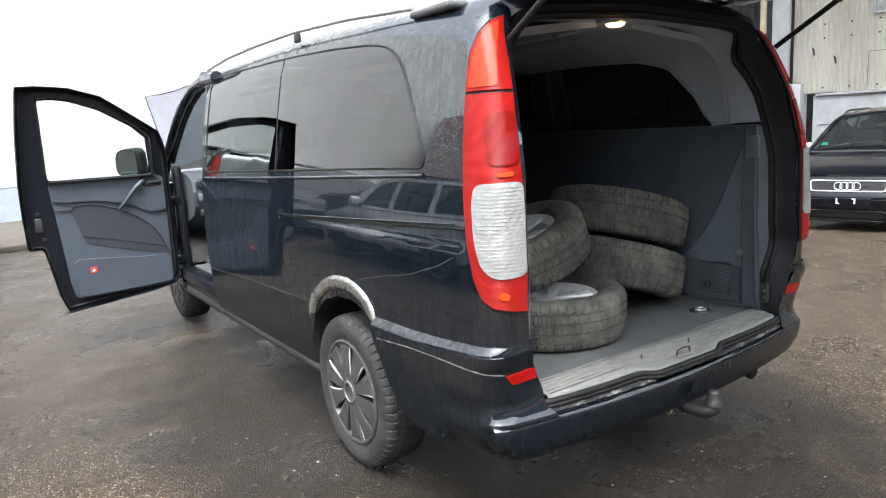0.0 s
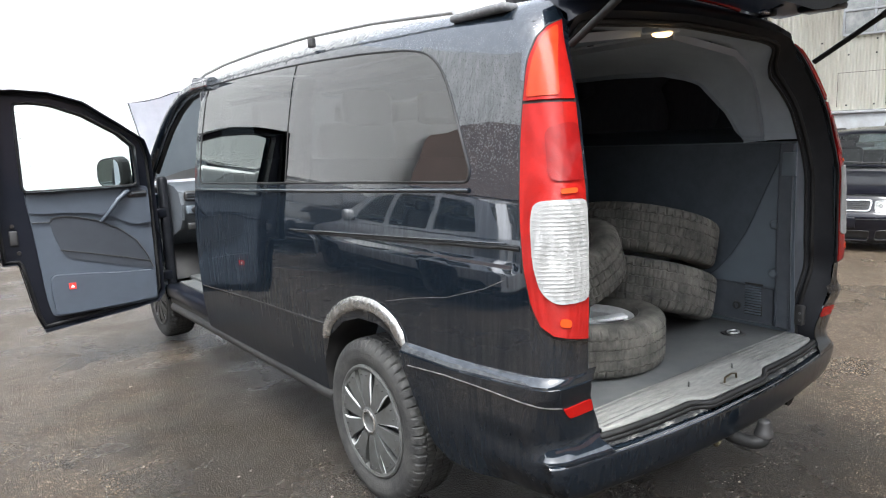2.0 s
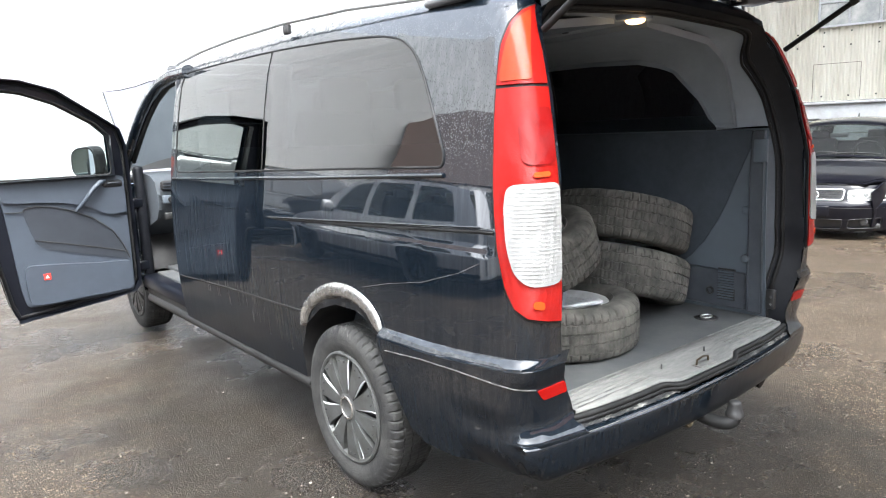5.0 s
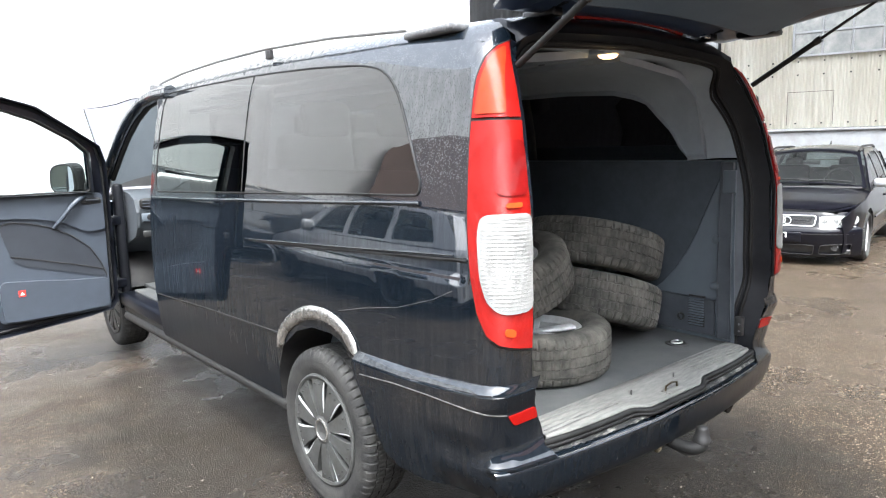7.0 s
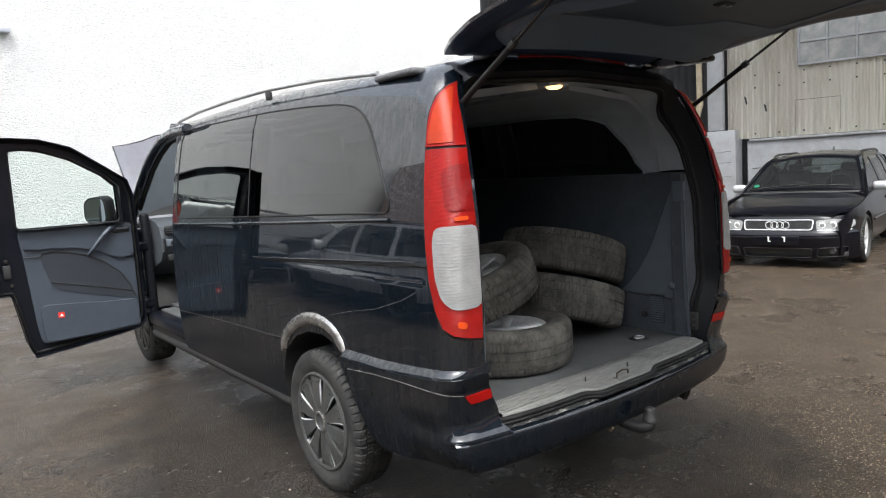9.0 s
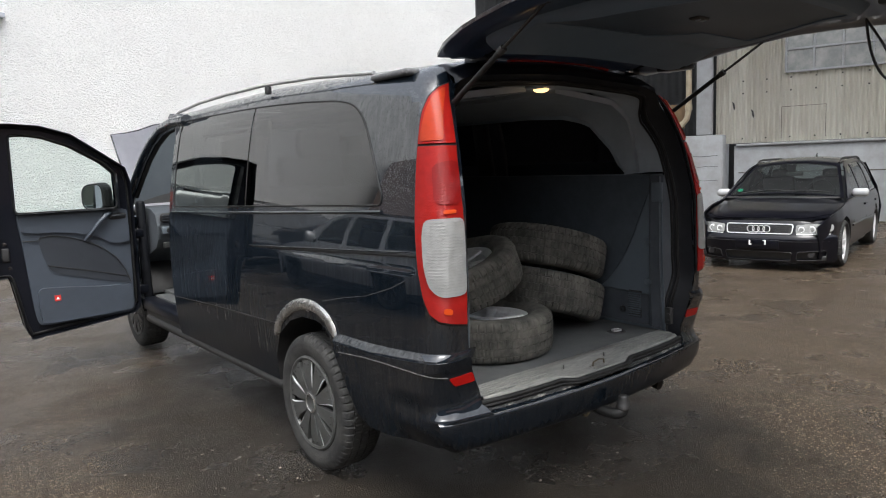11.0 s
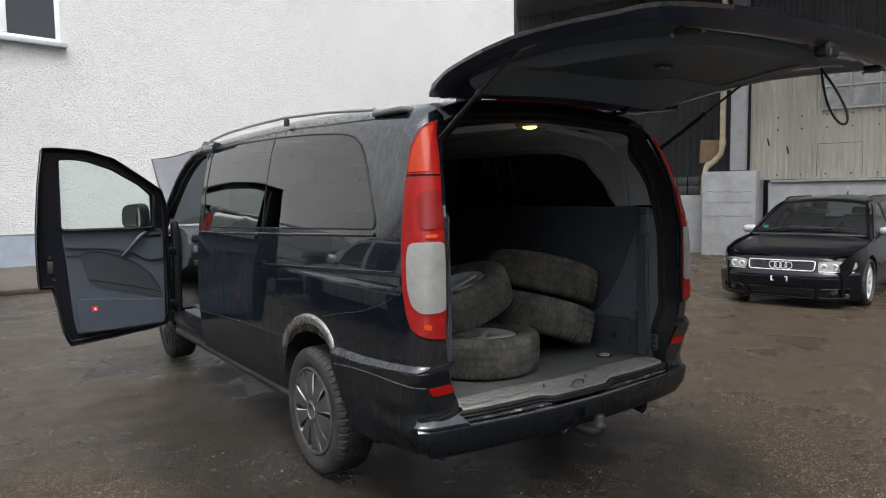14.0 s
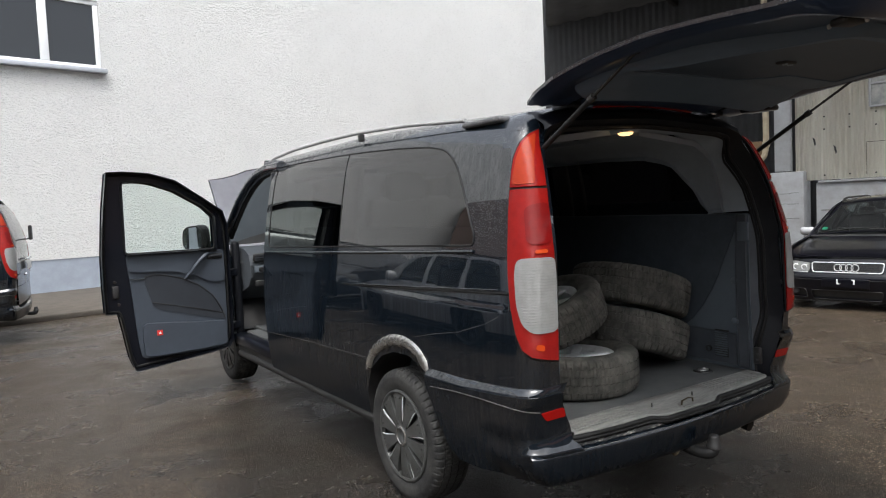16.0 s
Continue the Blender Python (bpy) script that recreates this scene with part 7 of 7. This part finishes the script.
    rg = part("rear_glass", sheet([r[:2] for r in rear[1:-1]]), DARK_GLASS, car)
    rg.visible_shadow = False
    for k in (0, -2):
        part("rear_pillar", sheet([r[:2] for r in rear[k:][:2]]), paint, car)
    part("underbody", box((1.5, 4.1, 0.06), (0, 2.25, 0.17), 0.01), BLACK, car)
    part("dashboard", box((1.3, 0.45, 0.12), (0, 1.55, 0.80), 0.04), BLACK, car)
    part("parcel_floor", box((1.45, 2.6, 0.05), (0, 2.9, 0.45), 0.01), BLACK, car)
    for x in (-0.36, 0.36):
        s = part("seat", box((0.48, 0.5, 0.18), (x, 2.25, 0.52), 0.05), BLACK, car)
        part("backrest", box((0.46, 0.14, 0.56), (x, 2.52, 0.84), 0.05, turn=Matrix.Rotation(-0.25, 4, "X")), BLACK, s)
        part("headrest", box((0.24, 0.09, 0.15), (x, 2.62, 1.15), 0.04), BLACK, s)
    part("rear_bench", box((1.3, 0.2, 0.55), (0, 3.3, 0.78), 0.06), BLACK, car)
    part("steering_wheel", tube([(0.36 + 0.18 * cos(a), 1.86 + 0.05 * sin(a), 0.92 + 0.16 * sin(a)) for a in np.linspace(0, 2 * pi, 21)[:-1]], 0.014, 6, closed=True), BLACK, car)
    part("rear_mirror", box((0.22, 0.03, 0.06), (0, 1.92, 1.17), 0.015), BLACK, car)
    return car


estate_car("estate_car", "lowered blue-black estate car with silver mirrors, parked by the hall", pose(6.08, 2.41, YARD, 0, 0, -78.3), CAR_PAINT)
estate_car("people_carrier", "tall silver-grey people carrier with dark wheels, parked across the yard", pose(-4.86, 7.8, YARD, 0, 0, 180) @ Matrix.Diagonal((1.02, 1.05, 1.27, 1.0)), CAR_SHINE, RUST_BLACK)


# ---- second van, closed, by the white wall ----
def closed_van(m):
    van = thing("van", "dark blue passenger van with closed tailgate, parked by the white wall", "van", m)
    van_shell(van, False)

    def tail_face(x, v):
        p = flank(0.0, v)
        return (x, soft(TAIL, v, 1, 0.06) - 0.02 + 0.03 * (x / 0.8) ** 2 - 0.02, p[2])
    gate = [(-0.79, 0.74), (-0.785, 0.95), (-0.765, 1.27), (-0.74, 1.54), (-0.66, 1.80), (-0.55, 1.88), (0.55, 1.88), (0.66, 1.80), (0.74, 1.54), (0.765, 1.27), (0.785, 0.95), (0.79, 0.74)]
    hole = rounded([(-0.74, 1.22), (-0.70, 1.55), (-0.61, 1.76), (0.61, 1.76), (0.70, 1.55), (0.74, 1.22), (0.3, 1.15), (-0.3, 1.15)], 0.05)
    g = part("tailgate", skin("closed_tailgate", tail_face, gate, [hole], 0.07, 0.0, 0.03, 1), PAINT, van, "closed dark blue tailgate")
    part("rear_window", skin("rear_window", tail_face, hole, (), 0.08, 0.002, 0.0, 1), OLD_GLASS, g, "misted rear window")
    part("lower_gate", skin("lower_gate", tail_face, [(-0.79, 0.50), (-0.79, 0.735), (0.79, 0.735), (0.79, 0.50)], (), 0.1, 0.0, 0.0, 1), PAINT, g)
    part("plate", box((0.50, 0.012, 0.11), (0.0, 0.045, 0.98), 0.004), WHITE_MARK, g, "pale plate")
    part("plate_strip", box((0.66, 0.03, 0.03), (0.0, 0.05, 1.07), 0.008), CHROME, g)
    part("handle", box((0.16, 0.03, 0.03), (-0.5, 0.05, 0.88), 0.01), CHROME, g)
    w = part("rear_mirror", box((0.16, 0.04, 0.20), (-0.25, -0.02, 1.42), 0.02), BLACK, g, "black parking mirror")
    part("bracket", tube([(-0.33, 0.13, 1.33), (-0.30, 0.0, 1.34), (-0.25, -0.02, 1.42)], 0.010, 6), BLACK, w)
    part("roof_header", sheet([[flank(0.215, 1.80), (-0.5, 0.36, 1.88), (0, 0.38, 1.90), (0.5, 0.36, 1.88), mirrored([flank(0.215, 1.80)])[0]], [(-0.72, 0.40, 1.83), (-0.5, 0.44, 1.87), (0, 0.44, 1.89), (0.5, 0.44, 1.87), (0.72, 0.40, 1.83)]]), PAINT, van)
    tow_hitch(van)
    covered_wheel(van, (-0.842, 1.15, 0.322))
    covered_wheel(van, (-0.80, 4.47, 0.322))
    nose = [[(x, 3.45, 1.86), (x, 4.4, 1.25), (x, 5.0, 1.0), (x, 5.15, 0.6), (x, 5.1, 0.33)] for x in np.linspace(-0.8, 0.8, 9)]
    part("front_end", sheet(nose), PAINT, van)
    for side in (1, -1):
        part("front_side", skin("front_side", flank, [(3.13, 0.32), (3.13, 1.80), (3.5, 1.78), (4.4, 1.22), (5.0, 0.98), (5.12, 0.4)], (), 0.12, 0.0, 0.02, -1, (side,)), PAINT, van)
    return van


closed_van(pose(-2.20, 9.22, YARD, 0, 0, 83))

# ---- houses across the yard, seen in the van's paint and glass ----
def house(x, y, w, d, h, roof_h, rz, label, wall=HOUSE, tiles=ROOF_TILE):
    hs = thing("house", label, "house", pose(x, y, YARD, 0, 0, rz))
    part("wall", box((w, d, h), (0, 0, h / 2)), wall, hs)
    b = bmesh.new()
    o = 0.5
    pts = [(-w / 2 - o, -d / 2 - o, h), (w / 2 + o, -d / 2 - o, h), (w / 2 + o, d / 2 + o, h), (-w / 2 - o, d / 2 + o, h), (-w / 2 - o, 0, h + roof_h), (w / 2 + o, 0, h + roof_h)]
    v = [b.verts.new(p) for p in pts]
    for f in ((0, 1, 5, 4), (2, 3, 4, 5), (0, 4, 3), (1, 2, 5), (0, 3, 2, 1)):
        b.faces.new([v[k] for k in f])
    bmesh.ops.recalc_face_normals(b, faces=b.faces)
    part("roof", b, tiles, hs, "pitched tile roof")
    for i in range(int(w / 2.2)):
        wx = -w / 2 + 1.2 + i * 2.2
        for z in (1.6, 4.2):
            if z + 1.2 < h:
                wn = part("window", box((1.1, 0.08, 1.2), (wx, -d / 2 - 0.02, z), 0.01), FRAME_WHITE, hs)
                part("pane", box((0.94, 0.02, 1.04), (wx, -d / 2 - 0.07, z)), WINDOW_GLASS, wn)
    return hs


# unseen wall, added to keep low sky light from under the van
solid("added_wall_south", box((44, 0.4, 5.8), (6, -10.6, 2.84)), SKY_BLOCKER, "plain unseen wall added behind the camera to block low sky", "wall", kind="structure")
house(-15.4, 10.4, 9, 7, 2.6, 3.6, 48, "dark-roofed house across the yard")
house(-26, -2, 18, 10, 5.0, 4.0, 85, "long dark-roofed house across the yard")
house(2.4, -8.0, 7, 2.6, 1.0, 1.7, 180, "low pale shed with a faded red tile roof", PALE_WALL, RED_TILE)
